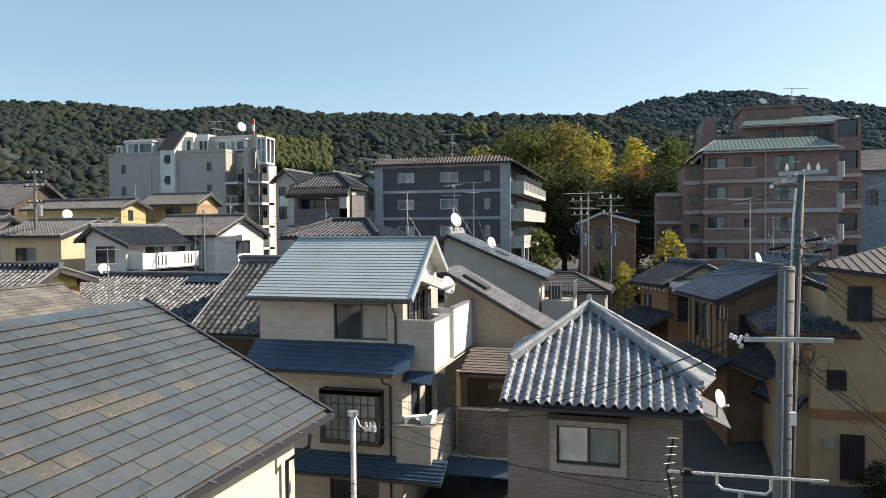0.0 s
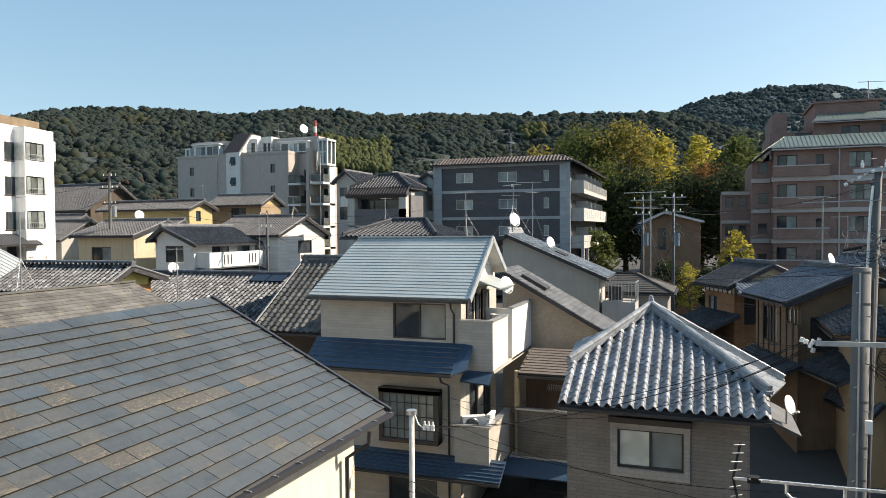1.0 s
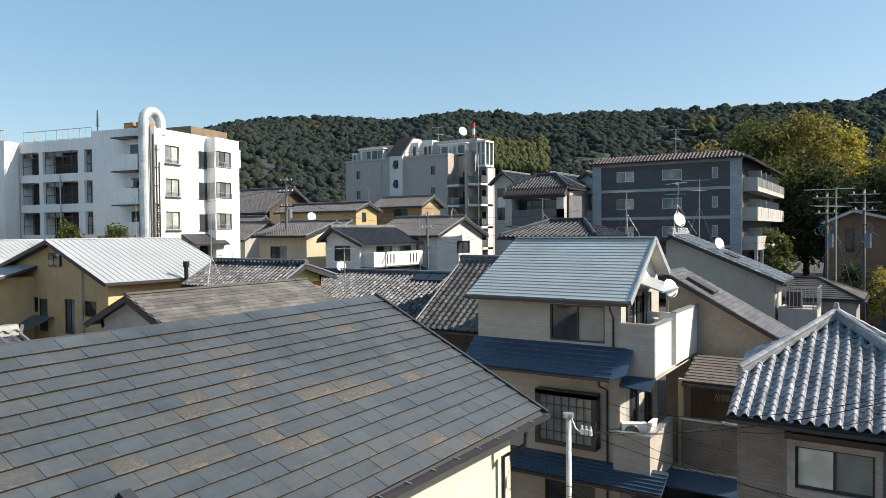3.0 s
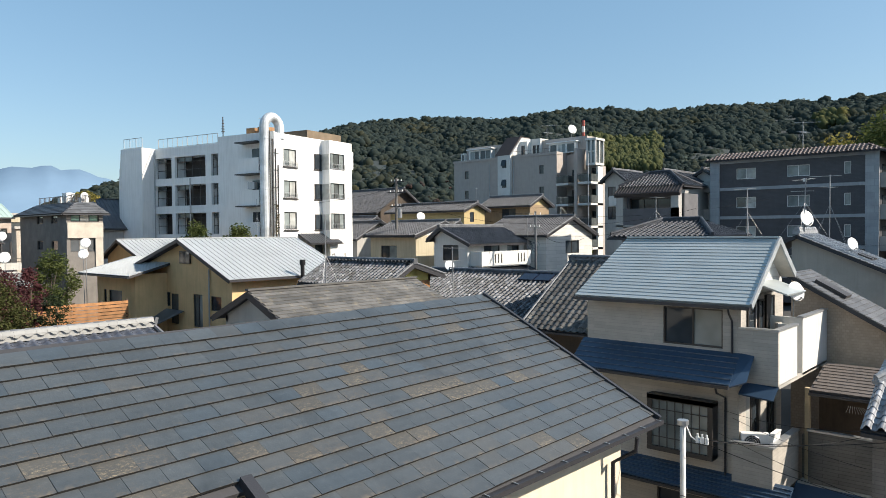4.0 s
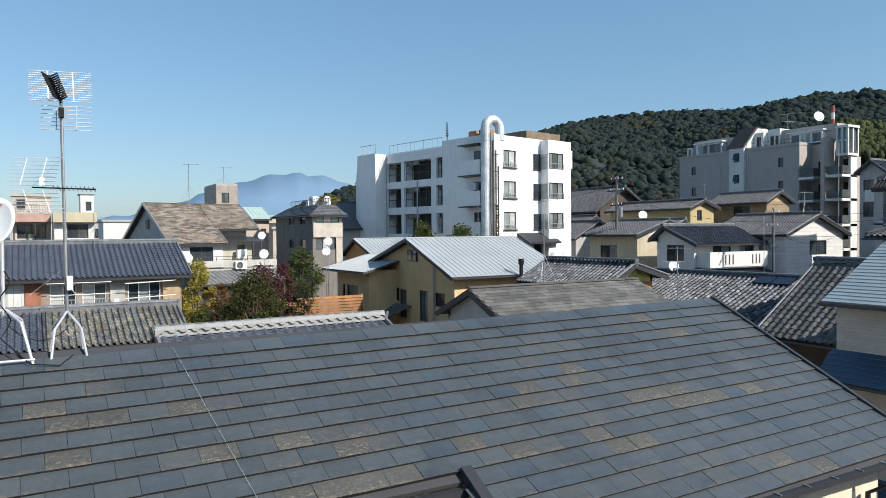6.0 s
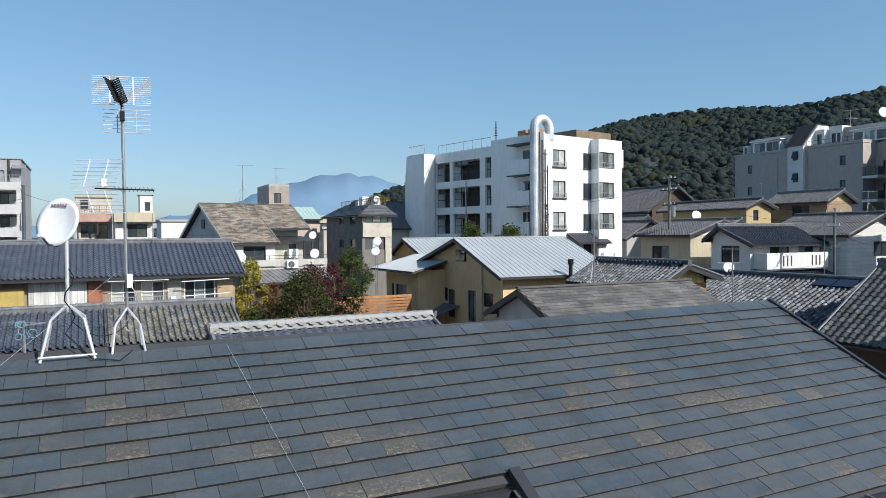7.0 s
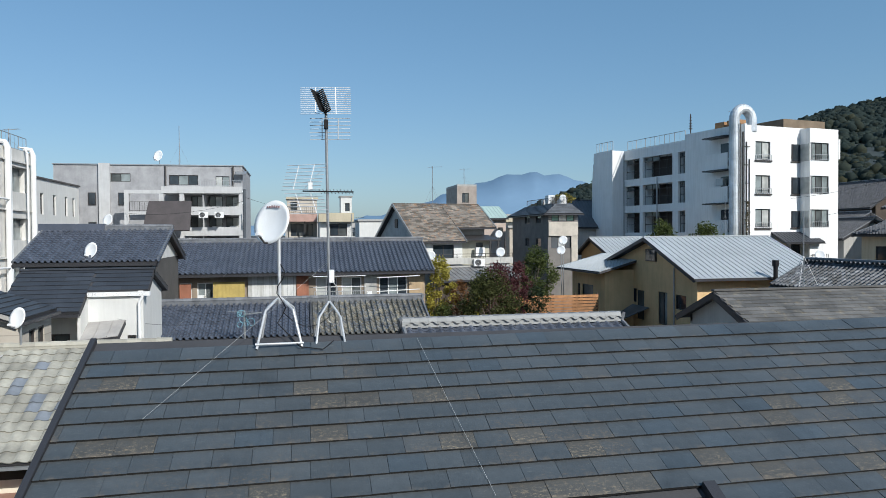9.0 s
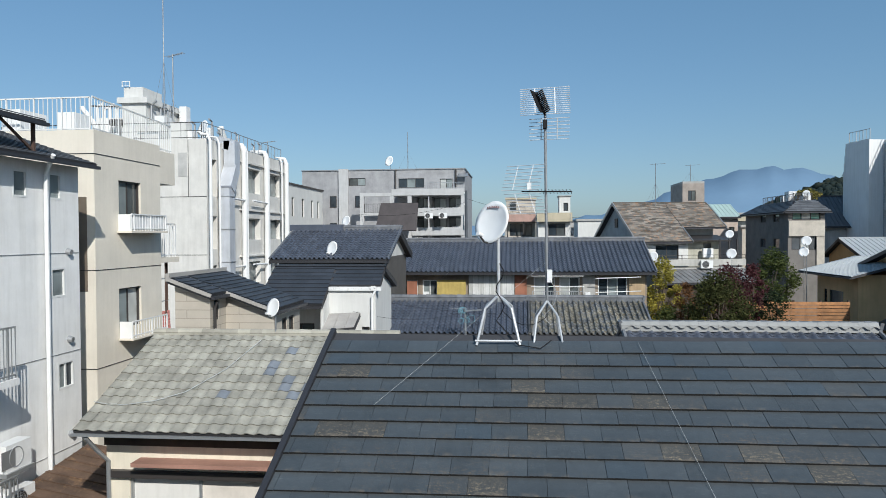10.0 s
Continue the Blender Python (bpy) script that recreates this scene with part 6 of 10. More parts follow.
    for p, q in (((-16.7, 36.8, 10.5), (-14.6, 36.8, 10.5)), ((-16.7, 36.8, 10.5), (-18.3, 33.9, 9.7)), ((-14.6, 36.8, 10.5), (-12.9, 33.9, 9.7))):
        ridge_cap(m, p, q, 0.22, 0.12)
    m.make("ridge", TILE, hh)


ZINC_WINS = [("S", 1.73, 2.7, 5.55, 6.36, "one", (GLASS,)), ("S", 2.87, 3.55, 5.45, 6.35, "one", (GLASS,)), ("S", 3.63, 4.58, 4.4, 6.28, "one", (GLASS_B,)),
             ("S", 6.4, 7.46, 4.4, 6.38, "pair", (GLASS_B, CURTAIN_B)), ("S", 8.4, 9.56, 5.5, 6.36, "one", (GLASS,))]


def build_zinc_house():
    WINS = ZINC_WINS
    h = house("ochre_house", "ochre rendered house with a pale metal gable roof", (-46.0, -35.3, 21.6, 29.2), 3, 8.0, 7.6, -40.4, 9.6, "y", STUCCO_OCHRE, "seam", ZINC,
              wins=WINS, over=0.7, verge=0.6, deck=DECK)
    walls(h, (-48.4, -42.85, 19.55, 21.6), 3, 7.55, STUCCO_OCHRE, [("S", 1.0, 1.4, 5.0, 6.45, "one", (GLASS,)), ("S", 1.8, 3.7, 5.0, 6.45, "one", (GLASS_B,))], sides="SEW")
    Mesh().box(-41.07, -39.8, 21.5, 21.597, 8.2, 8.96).make("attic_window", FRAME_DARK, h)
    for x in (-41.0, -40.4):
        Mesh().box(x, x + 0.53, 21.485, 21.499, 8.26, 8.9).make("pane", GLASS, h)
    shed_roof(h, [(-49.6, 18.8, 7.5), (-42.0, 18.8, 7.5), (-42.6, 22.6, 8.45), (-50.0, 22.6, 8.45)], "seam", ZINC)
    Mesh().slab([(-43.4, 19.9, 4.4), (-41.6, 19.9, 4.4), (-40.6, 21.5, 5.3), (-42.8, 21.5, 5.3)], 0.06).make("lean_to_roof", SLATE, h)
    f = Mesh()
    f.tube([(-34.3, 25.75, 5.0), (-34.3, 25.75, 8.2)], 0.12, 10)
    f.tube([(-34.3, 25.75, 8.1), (-34.3, 25.75, 8.42)], 0.18, 10)
    f.make("stove_pipe", BLACK, h)
    p = Mesh()
    p.tube([(-37.2, 21.5, 8.1), (-37.6, 21.5, 7.9), (-37.6, 21.5, 3.2)], 0.05)
    p.make("downpipe", FRAME_GREY, h)
    house("zinc_gable_house", "smaller ochre house with a pale metal roof behind", (-58.5, -52.6, 24.5, 31.0), 3, 8.3, 8.3, -56.0, 9.5, "y", STUCCO_OCHRE, "seam", ZINC)
    k = house("grey_gable_house", "grey rendered house with a mossy slate gable roof", (-22.0, -17.9, 13.2, 20.6), 1, 7.2, 6.95, -20.2, 8.0, "y", STUCCO_GREY, "slate",
              mat("mossy_slate", (0.14, 0.135, 0.128), 0.7, var=0.3, scale=1.2, rand=0.35, island=True, stain=(0.27, 0.23, 0.16)), over=0.4, verge=0.3)
    house("white_ridge_house", "tiled house with a mortared white ridge", (-20.6, -15.2, 3.0, 8.2), 1, 6.5, 6.5, -17.9, 7.5, "y", STUCCO_WHITE, tile=TILE_BLUE, far=False)
    w = thing("white_ridge", "white mortar ridge course on a tiled roof", "ridge", (-17.9, 5.5, 7.6))
    for kk in range(26):
        y = 2.55 + kk * 0.232
        m = Mesh()
        m.prism([(-18.07, 7.6), (-17.73, 7.6), (-17.74, 7.76), (-17.8, 7.83), (-17.9, 7.86), (-18.0, 7.83), (-18.06, 7.76)], y, y + 0.229, "y")
        m.make("ridge_tile", mat("white_mortar", (0.32, 0.32, 0.31), 0.8, var=0.12, rand=0.06), w)


def build_row_houses():
    r = house("long_tiled_row", "row of old two-storey houses under one long blue-grey tiled roof", (-44.5, -37.6, -6.3, 6.7), 2.4, 8.15, 8.15, -41.0, 9.5, "y", mat("aged_board_wall", (0.32, 0.26, 0.2), 0.85, streak=0.3, var=0.2),
              tile=TILE_BLUE, over=0.6, tw=0.25, tl=0.25,
              wins=[("E", 0.35, 0.95, 6.2, 7.6, "one"), ("E", 1.2, 2.0, 6.2, 7.6, "pair", (CURTAIN_B, GLASS_B)), ("E", 7.15, 8.25, 6.2, 7.75, "pair", (CURTAIN, GLASS)), ("E", 8.5, 9.55, 6.2, 7.75, "pair", (CURTAIN, GLASS_B)), ("E", 10.5, 12.0, 6.4, 7.75, "three", (GLASS, CURTAIN_B))], frame_mat=FRAME_WHITE)
    Mesh().box(-37.597, -37.5, -2.6, -0.18, 5.3, 7.92).make("white_panel", mat("peeling_white_boards", (0.72, 0.72, 0.7), 0.8, streak=0.5, var=0.15, brick=(0.3, 4.0, 0.01, 0.5)), r)
    Mesh().box(-37.597, -37.48, -0.14, 0.48, 5.3, 7.95).make("rust_panel", mat("rust_red_panel", (0.36, 0.15, 0.09), 0.8, streak=0.3), r)
    Mesh().box(-37.45, -37.38, -4.3, -2.75, 6.0, 7.62).make("straw_screen", mat("straw_screen", (0.5, 0.38, 0.12), 0.85, streak=0.3), r)
    Mesh().box(-37.3, -37.25, -5.9, -5.35, 6.0, 7.55).make("rust_board", mat("rust_red_panel", (0.36, 0.15, 0.09), 0.8), r)
    Mesh().box(-37.597, -37.52, 3.4, 4.05, 5.3, 7.9).make("grey_panel", STUCCO_GREY, r)
    Mesh().box(-37.597, -37.5, 5.8, 6.6, 5.3, 7.9).make("tan_panel", mat("tan_board", (0.45, 0.33, 0.2), 0.8, streak=0.2), r)
    Mesh().box(-37.5, -36.75, 0.7, 3.4, 6.0, 6.12).make("balcony_floor", DARK_WOOD, r)
    rail_panel(r, (-36.8, 0.75, 6.12), (-36.8, 3.35, 6.12), 0.95, FRAME_GREY, 4, 22)
    for z in (7.2, 7.75):
        Mesh().tube([(-36.85, 0.7, z + 0.1), (-36.85, 3.4, z + 0.1)], 0.02, 6).make("clothes_pole", WHITE, r)
    for z in (7.0, 7.72):
        Mesh().tube([(-36.9, 4.0, z), (-36.9, 6.3, z + 0.08)], 0.025, 6).make("clothes_pole", WHITE, r)
    for y in (0.75, 2.0, 3.35, 4.1, 6.2):
        Mesh().beam((-37.5, y, 7.85), (-36.85, y, 7.8), 0.03, 0.03).make("pole_bracket", FRAME_GREY, r)
    for y0, y1, z in ((3.5, 3.75, 7.0), (4.4, 4.6, 6.75), (-5.0, -4.7, 7.0)):
        Mesh().box(-37.3, -37.05, y0, y1, 6.3, z).make("storage_box", WHITE, r)
    house("lower_tiled_row", "low house with blue-grey roof tiles", (-29.5, -24.9, -5.0, 0.35), 2, 6.6, 6.6, -27.0, 7.35, "y", DARK_WOOD, tile=TILE_BLUE, over=0.5, tw=0.2, tl=0.23, verge=0.05)
    house("lower_tiled_row", "low house with weathered sandy roof tiles", (-29.5, -24.9, 0.45, 4.6), 2, 6.6, 6.6, -27.0, 7.35, "y", DARK_WOOD, tile=mat("lichened_clay_tile", (0.23, 0.21, 0.165), 0.7, var=0.35, scale=1.2, rand=0.4, island=True, stain=(0.13, 0.14, 0.155), stain_at=(0.45, 0.6)), over=0.5, tw=0.2, tl=0.23, verge=0.05)
    b = thing("brown_slate_house", "grey and white house under a brown flecked slate roof", "house", (-55.0, 7.25, 3), turn=12.4, local=True)
    slates = dict(kind="slate", tile=SLATE_BROWN, sw=0.5, sh=0.15)
    pale, side = mat("blue_grey_render", (0.36, 0.4, 0.42), 0.85, streak=0.1), STUCCO_GREY
    walls(b, (-4.4, 2.3, 0.35, 6.9), 3, 9.65, side)
    Mesh().box(2.15, 2.3, 4.2, 6.9, 9.652, 10.5).make("wall", side, b)
    Mesh().box(-4.3, 2.15, 6.75, 6.9, 9.652, 10.3).make("wall", side, b)
    walls(b, (2.3, 4.4, 0.35, 3.95), 3, 9.45, STUCCO_WHITE, [("E", 1.2, 2.9, 7.9, 9.2, "pair", (GLASS, GLASS))], sides="SEN")
    Mesh().prism([(-4.4, 9.648), (4.4, 9.45), (0.0, 12.2)], 0.35, 0.49, "y").make("gable", pale, b)
    Mesh().box(-0.3, 0.25, 0.27, 0.347, 10.5, 11.2).make("attic_vent", FRAME_DARK, b)
    roof_face(b, [(4.81, 0, 9.46), (4.81, 4.11, 9.46), (0, 4.11, 12.4), (0, 0, 12.4)], **slates)
    roof_face(b, [(3.13, 4.11, 10.49), (3.13, 7.5, 10.49), (0, 7.5, 12.4), (0, 4.11, 12.4)], **slates)
    roof_face(b, [(-4.81, 7.5, 9.46), (-4.81, 0, 9.46), (0, 0, 12.4), (0, 7.5, 12.4)], **slates)
    for p, q in (((4.81, -0.02, 9.42), (0, -0.02, 12.36)), ((-4.81, -0.02, 9.42), (0, -0.02, 12.36)), ((4.81, 4.13, 9.42), (3.13, 4.13, 10.45)), ((3.13, 7.52, 10.45), (0, 7.52, 12.36))):
        Mesh().beam(p, q, 0.06, 0.2).make("verge_trim", FRAME_GREY, b)
    Mesh().beam((0, 0, 12.44), (0, 7.5, 12.44), 0.16, 0.05).make("ridge", SLATE_BROWN, b)
    Mesh().slab([(4.5, 4.0, 9.55), (4.5, 7.2, 9.55), (2.32, 7.2, 9.9), (2.32, 4.0, 9.9)], 0.1).make("awning", FRAME_DARK, b)
    walls(b, (2.3, 3.7, 3.95, 6.6), 3, 9.55, mat("pale_olive_render", (0.5, 0.48, 0.4), 0.85, streak=0.1), [("E", 1.5, 2.1, 8.3, 9.3, "one", (GLASS_B,))], sides="EN")
    aged = mat("aged_white_render", (0.46, 0.45, 0.42), 0.85, var=0.12, streak=0.25)
    Mesh().box(4.85, 4.95, 0.9, 8.0, 7.75, 8.2).make("balcony_parapet", aged, b)
    Mesh().box(3.7, 4.85, 7.9, 8.0, 7.75, 8.2).make("balcony_parapet", aged, b)
    Mesh().box(3.7, 4.85, 0.9, 7.9, 7.5, 7.62).make("balcony_floor", side, b)
    rail_panel(b, (4.9, 0.9, 8.2), (4.9, 8.0, 8.2), 0.3, FRAME_DARK, 6, 6)
    for y in (6.3, 7.0, 7.6):
        Mesh().box(4.4, 4.48, y - 0.04, y + 0.04, 8.25, 9.6).make("post", FRAME_DARK, b)
    Mesh().box(3.95, 4.2, 5.2, 5.95, 8.3, 8.95).make("outdoor_unit", WHITE, b)
    roof_face(b, [(7.6, 0.6, 6.75), (7.6, 8.2, 6.75), (4.83, 8.2, 7.5), (4.83, 0.6, 7.5)], "seam", tile=mat("rusty_grey_sheet", (0.2, 0.2, 0.2), 0.7, var=0.3, stain=(0.22, 0.16, 0.12)))
    Mesh().box(7.2, 7.3, 0.8, 8.0, 2.6, 6.7).make("lean_to_wall", DARK_WOOD, b)
    d = thing("grey_flat_house", "taupe house with a slate mansard and roof garden", "house", (-59, 22, 3))
    tp = mat("taupe_render", (0.2, 0.185, 0.17), 0.85, streak=0.08)
    walls(d, (-64.3, -54.6, 19.95, 22.55), 3, 11.6, tp, [("S", 3.8, 5.05, 10.85, 11.5, "one", (GLASS_B,)), ("S", 6.7, 8.0, 10.85, 11.5, "one", (GLASS_B,)), ("S", 3.75, 5.0, 8.85, 9.6, "one", (GLASS,)), ("S", 6.7, 8.0, 8.85, 9.6, "one", (GLASS,)),
                                                         ("E", 0.25, 2.2, 8.75, 9.72, "three", (GLASS, CURTAIN, GLASS)), ("E", 0.3, 2.3, 10.97, 11.52, "three", (mat("green_glass", (0.12, 0.25, 0.2), 0.15), CURTAIN))])
    Mesh().box(-54.597, -54.45, 19.97, 22.5, 9.78, 10.92).make("beige_panel", mat("beige_panel", (0.52, 0.47, 0.4), 0.85, streak=0.06), d)
    Mesh().box(-54.597, -54.5, 21.95, 22.5, 7.6, 9.75).make("beige_panel", mat("beige_panel", (0.52, 0.47, 0.4), 0.85), d)
    # side light is put into the slate colours: south dark, east paler
    roof_face(d, [(-64.7, 19.55, 11.6), (-54.2, 19.55, 11.6), (-55.3, 20.9, 12.45), (-63.3, 20.9, 12.45)], "slate", tile=DARK_SLATE)
    roof_face(d, [(-54.2, 19.55, 11.6), (-54.2, 22.9, 11.6), (-55.3, 22.2, 12.45), (-55.3, 20.9, 12.45)], "slate", tile=SLATE)
    Mesh().box(-63.3, -55.3, 20.9, 22.4, 11.7, 12.4).make("roof", DECK, d)
    rail_panel(d, (-56.2, 20.95, 12.4), (-56.2, 22.3, 12.4), 0.65, FRAME_DARK, 5, 16)
    rail_panel(d, (-63.0, 20.98, 12.4), (-56.25, 20.98, 12.4), 0.6, FRAME_DARK, 6, 24)
    for x, y, w, z in ((-58.6, 21.6, 0.9, 0.9), (-60.2, 21.8, 0.6, 0.6), (-57.2, 22.2, 0.7, 0.5)):
        Mesh().box(x - w / 2, x + w / 2, y - 0.3, y + 0.3, 12.4, 12.4 + z).make("planter", WHITE, d)
    k = thing("pinkish_metal_roof_house", "pinkish-tan rendered house with a mint metal roof", "house", (-69, 18, 4))
    walls(k, (-71.5, -66.0, 16.5, 19.8), 4, 11.45, mat("pinkish_render", (0.5, 0.41, 0.35), 0.85, streak=0.06), [("E", 2.5, 3.0, 10.0, 10.6, "one")])
    mint = mat("mint_metal_sheet", (0.42, 0.53, 0.49), 0.5, var=0.06)
    roof_face(k, [(-65.7, 16.3, 11.5), (-65.7, 20.0, 11.5), (-69.0, 20.0, 12.75), (-69.0, 16.3, 12.75)], "seam", tile=mint)
    roof_face(k, [(-72.0, 20.0, 11.5), (-72.0, 16.3, 11.5), (-69.0, 16.3, 12.75), (-69.0, 20.0, 12.75)], "seam", tile=mint)
    house("dark_metal_roof_house", "house with dark ribbed metal roof beside the white block", (-77, -70.0, 27.6, 34.0), 3, 11.6, 10.9, -73, 13.5, "y", STUCCO_GREY, "seam", mat("dark_ribbed_metal", (0.12, 0.12, 0.13), 0.5, 0.3))
    house("tiled_house_by_block", "old grey tiled house beside the white block", (-49.0, -43.0, 46.5, 53.0), 3, 9.4, 8.6, 50.0, 10.9, "x", STUCCO_WHITE, tile=TILE_OLD, wins=[("S", 1.2, 2.6, 7.2, 8.4, "pair")])


def build_right_cluster():
    f = thing("cream_corner_house", "cream rendered three-storey house with brown sill band", "house", (8, 31, 0))
    cream = mat("warm_cream_render", (0.42, 0.31, 0.19), 0.85, var=0.07, streak=0.12)
    walls(f, (6.05, 13.0, 28.0, 36.0), 0, 6.4, cream, [("S", 0.5, 1.15, 4.1, 4.85, "one", (GLASS,)), ("S", 0.95, 1.75, 0.9, 2.55, "one", (GLASS,)), ("W", 5.4, 6.6, 4.0, 5.2, "pair")])
    walls(f, (6.55, 13.0, 28.0, 35.0), 6.4, 7.6, cream)
    Mesh().prism([(6.55, 7.596), (13.0, 7.596), (13.0, 7.72), (6.55, 8.57)], 28.0, 28.1, "y").make("wall", cream, f)
    W = Mesh().box(7.2, 7.98, 27.94, 27.995, 6.62, 7.88).make("window", FRAME_DARK, f)
    for x in (7.26, 7.61):
        Mesh().box(x, x + 0.32, 27.92, 27.938, 6.68, 7.82).make("pane", GLASS, W)
    roof_face(f, [(6.05, 27.2, 8.62), (13.4, 27.2, 7.65), (13.4, 32.0, 8.68), (9.6, 32.0, 9.18), (6.2, 27.6, 8.69)], "seam", tile=mat("dark_brown_ribbed_roof", (0.032, 0.028, 0.028), 0.7))
    Mesh().box(6.0, 13.0, 27.9, 27.997, 3.1, 3.42).make("sill_band", mat("brown_band", (0.3, 0.13, 0.06), 0.7), f)
    soffit = mat("terracotta_soffit", (0.42, 0.2, 0.1), 0.8)
    roof_face(f, [(4.3, 27.4, 6.25), (7.5, 27.4, 6.2), (6.5, 28.0, 6.72), (5.3, 28.3, 6.75)], "tile", soffit, tile=TILE, tw=0.24, tl=0.2)
    roof_face(f, [(4.3, 33, 6.25), (4.3, 27.4, 6.25), (5.3, 28.3, 6.75), (6.04, 33, 6.95)], "tile", soffit, tile=TILE, tw=0.24, tl=0.2)
    shed_roof(f, [(4.43, 32.1, 3.2), (5.5, 28.3, 3.2), (5.98, 28.4, 3.75), (5.3, 32.3, 3.7)], "tile", TILE_BLUE)
    roof_face(f, [(3.59, 30.81, 4.5), (4.5, 27.85, 4.5), (5.6, 28.2, 5.05), (4.9, 31.2, 5.05)], "tile", tile=TILE, tw=0.24, tl=0.2)
    Mesh().box(5.0, 6.05, 28.6, 33.0, 0, 6.3).make("wing_wall", cream, f)
    lv = Mesh()
    for k in range(9):
        lv.box(6.55, 7.2, 27.93, 27.99, 4.12 + k * 0.08, 4.16 + k * 0.08)
    lv.make("louvre", FRAME_DARK, f)
    gr = Mesh()
    for k in range(12):
        gr.box(7.0 + k * 0.065, 7.03 + k * 0.065, 27.9, 27.95, 0.9, 2.55)
    gr.make("window_grille", FRAME_DARK, f)
    Mesh().box(6.45, 6.75, 27.8, 27.99, 2.05, 2.35).make("meter_box", FRAME_GREY, f)
    Mesh().box(7.9, 8.6, 27.6, 27.99, 6.7, 6.78).make("window_ledge", FRAME_DARK, f)
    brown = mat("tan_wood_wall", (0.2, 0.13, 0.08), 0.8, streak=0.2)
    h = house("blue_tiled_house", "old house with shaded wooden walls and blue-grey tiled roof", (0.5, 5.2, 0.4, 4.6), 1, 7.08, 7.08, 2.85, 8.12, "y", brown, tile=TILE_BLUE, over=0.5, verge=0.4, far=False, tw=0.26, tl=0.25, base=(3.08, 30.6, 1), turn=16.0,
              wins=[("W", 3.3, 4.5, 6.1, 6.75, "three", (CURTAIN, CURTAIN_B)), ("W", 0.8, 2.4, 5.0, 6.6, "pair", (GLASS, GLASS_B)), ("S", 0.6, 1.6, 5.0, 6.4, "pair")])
    roof_face(h, [(-0.9, 5.0, 3.9), (-0.9, 0.0, 3.9), (0.48, 0.0, 4.5), (0.48, 5.0, 4.5)], "tile", tile=TILE)
    for k in range(7):
        Mesh().box(0.46, 0.496, 0.5 + k * 0.62, 0.58 + k * 0.62, 4.55, 7.0).make("timber_post", DARK_WOOD, h)
    Mesh().box(0.47, 0.494, 0.45, 4.5, 6.75, 7.0).make("plaster_band", STUCCO_CREAM, h)
    # ochre wall colour darkened to carry the shade of the narrow alley
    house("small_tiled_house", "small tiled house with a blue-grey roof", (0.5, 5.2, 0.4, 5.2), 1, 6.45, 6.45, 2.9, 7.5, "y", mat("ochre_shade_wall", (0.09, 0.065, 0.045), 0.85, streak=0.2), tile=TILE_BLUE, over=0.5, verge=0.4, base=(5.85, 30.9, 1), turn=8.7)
    orange = mat("orange_board_wall", (0.3, 0.16, 0.085), 0.85, streak=0.2)
    lt = house("low_tiled_house", "old house with orange clay walls under a tiled hip-and-gable roof", (-2.2, 2.2, 0.0, 3.3), 1.5, 6.75, 6.75, 0.0, 7.75, "y", orange, tile=TILE, over=0.6, verge=0.3, tw=0.22, tl=0.22, base=(3.65, 44.5, 1.5), turn=28,
               gable=STUCCO_CREAM, wins=[("W", 0.4, 1.4, 4.6, 5.9, "pair", (CURTAIN_B, GLASS)), ("S", 0.6, 2.0, 4.4, 6.0, "pair", (GLASS, GLASS))])
    Mesh().box(-2.26, -2.203, 0.0, 3.3, 6.2, 6.7).make("plaster_band", STUCCO_WHITE, lt)
    for k in range(7):
        Mesh().box(-2.3, -2.262, 0.1 + k * 0.5, 0.17 + k * 0.5, 6.15, 6.7).make("timber_post", DARK_WOOD, lt)
    roof_face(lt, [(-2.8, -1.5, 6.3), (2.5, -1.5, 6.3), (2.2, -0.02, 6.9), (-2.2, -0.02, 6.9)], "tile", tile=TILE_SILVER, tw=0.22, tl=0.22)
    roof_face(lt, [(-4.0, 3.6, 4.3), (-4.0, -0.6, 4.3), (-2.21, -0.6, 5.0), (-2.21, 3.6, 5.0)], "tile", tile=TILE, tw=0.22, tl=0.22)
    Mesh().box(-3.7, -3.6, -0.4, 3.4, 1.5, 4.35).make("lean_to_wall", DARK_WOOD, lt)
    house("low_tiled_house", "tiled house in the shade with an upper side roof", (0.5, 4.7, 0.4, 5.6), 1.5, 7.3, 7.3, 2.6, 8.25, "y", brown, tile=TILE_BLUE, over=0.6, base=(6.4, 38.6, 1.5), turn=14)
    house("brown_gable_house", "brown gabled house standing before the trees", (-4.6, -0.2, 60, 68), 3, 10.5, 10.55, -2.9, 11.3, "y", mat("brown_timber_render", (0.2, 0.115, 0.07), 0.85, streak=0.15), "slate", SLATE, wins=[("S", 1.15, 1.8, 8.2, 10.0, "one", (GLASS,)), ("S", 2.3, 2.9, 8.6, 9.7, "one", (GLASS,))], over=0.25, verge=0.5, edge=FRAME_GREY)
    house("blue_grey_house", "blue-grey gabled house behind the brick block", (20.0, 30, 75, 84), 3, 15.4, 15.4, 79.5, 17.6, "x", mat("blue_grey_siding", (0.2, 0.25, 0.3), 0.7), "slate", SLATE, wins=[("S", 0.8, 1.8, 12.0, 13.4, "pair")])
    gs = thing("hip_slate_house", "pale grey sided house with a dark brown-grey slate hip roof", "house", (-4.0, 37.5, 1.5))
    walls(gs, (-6.5, -1.6, 35.9, 39.3), 1.5, 6.85, mat("pale_grey_siding", (0.34, 0.33, 0.32), 0.8, streak=0.15, brick=(2.0, 0.2, 0.008, 0.7)), [("S", 3.4, 4.4, 5.0, 6.2, "pair")])
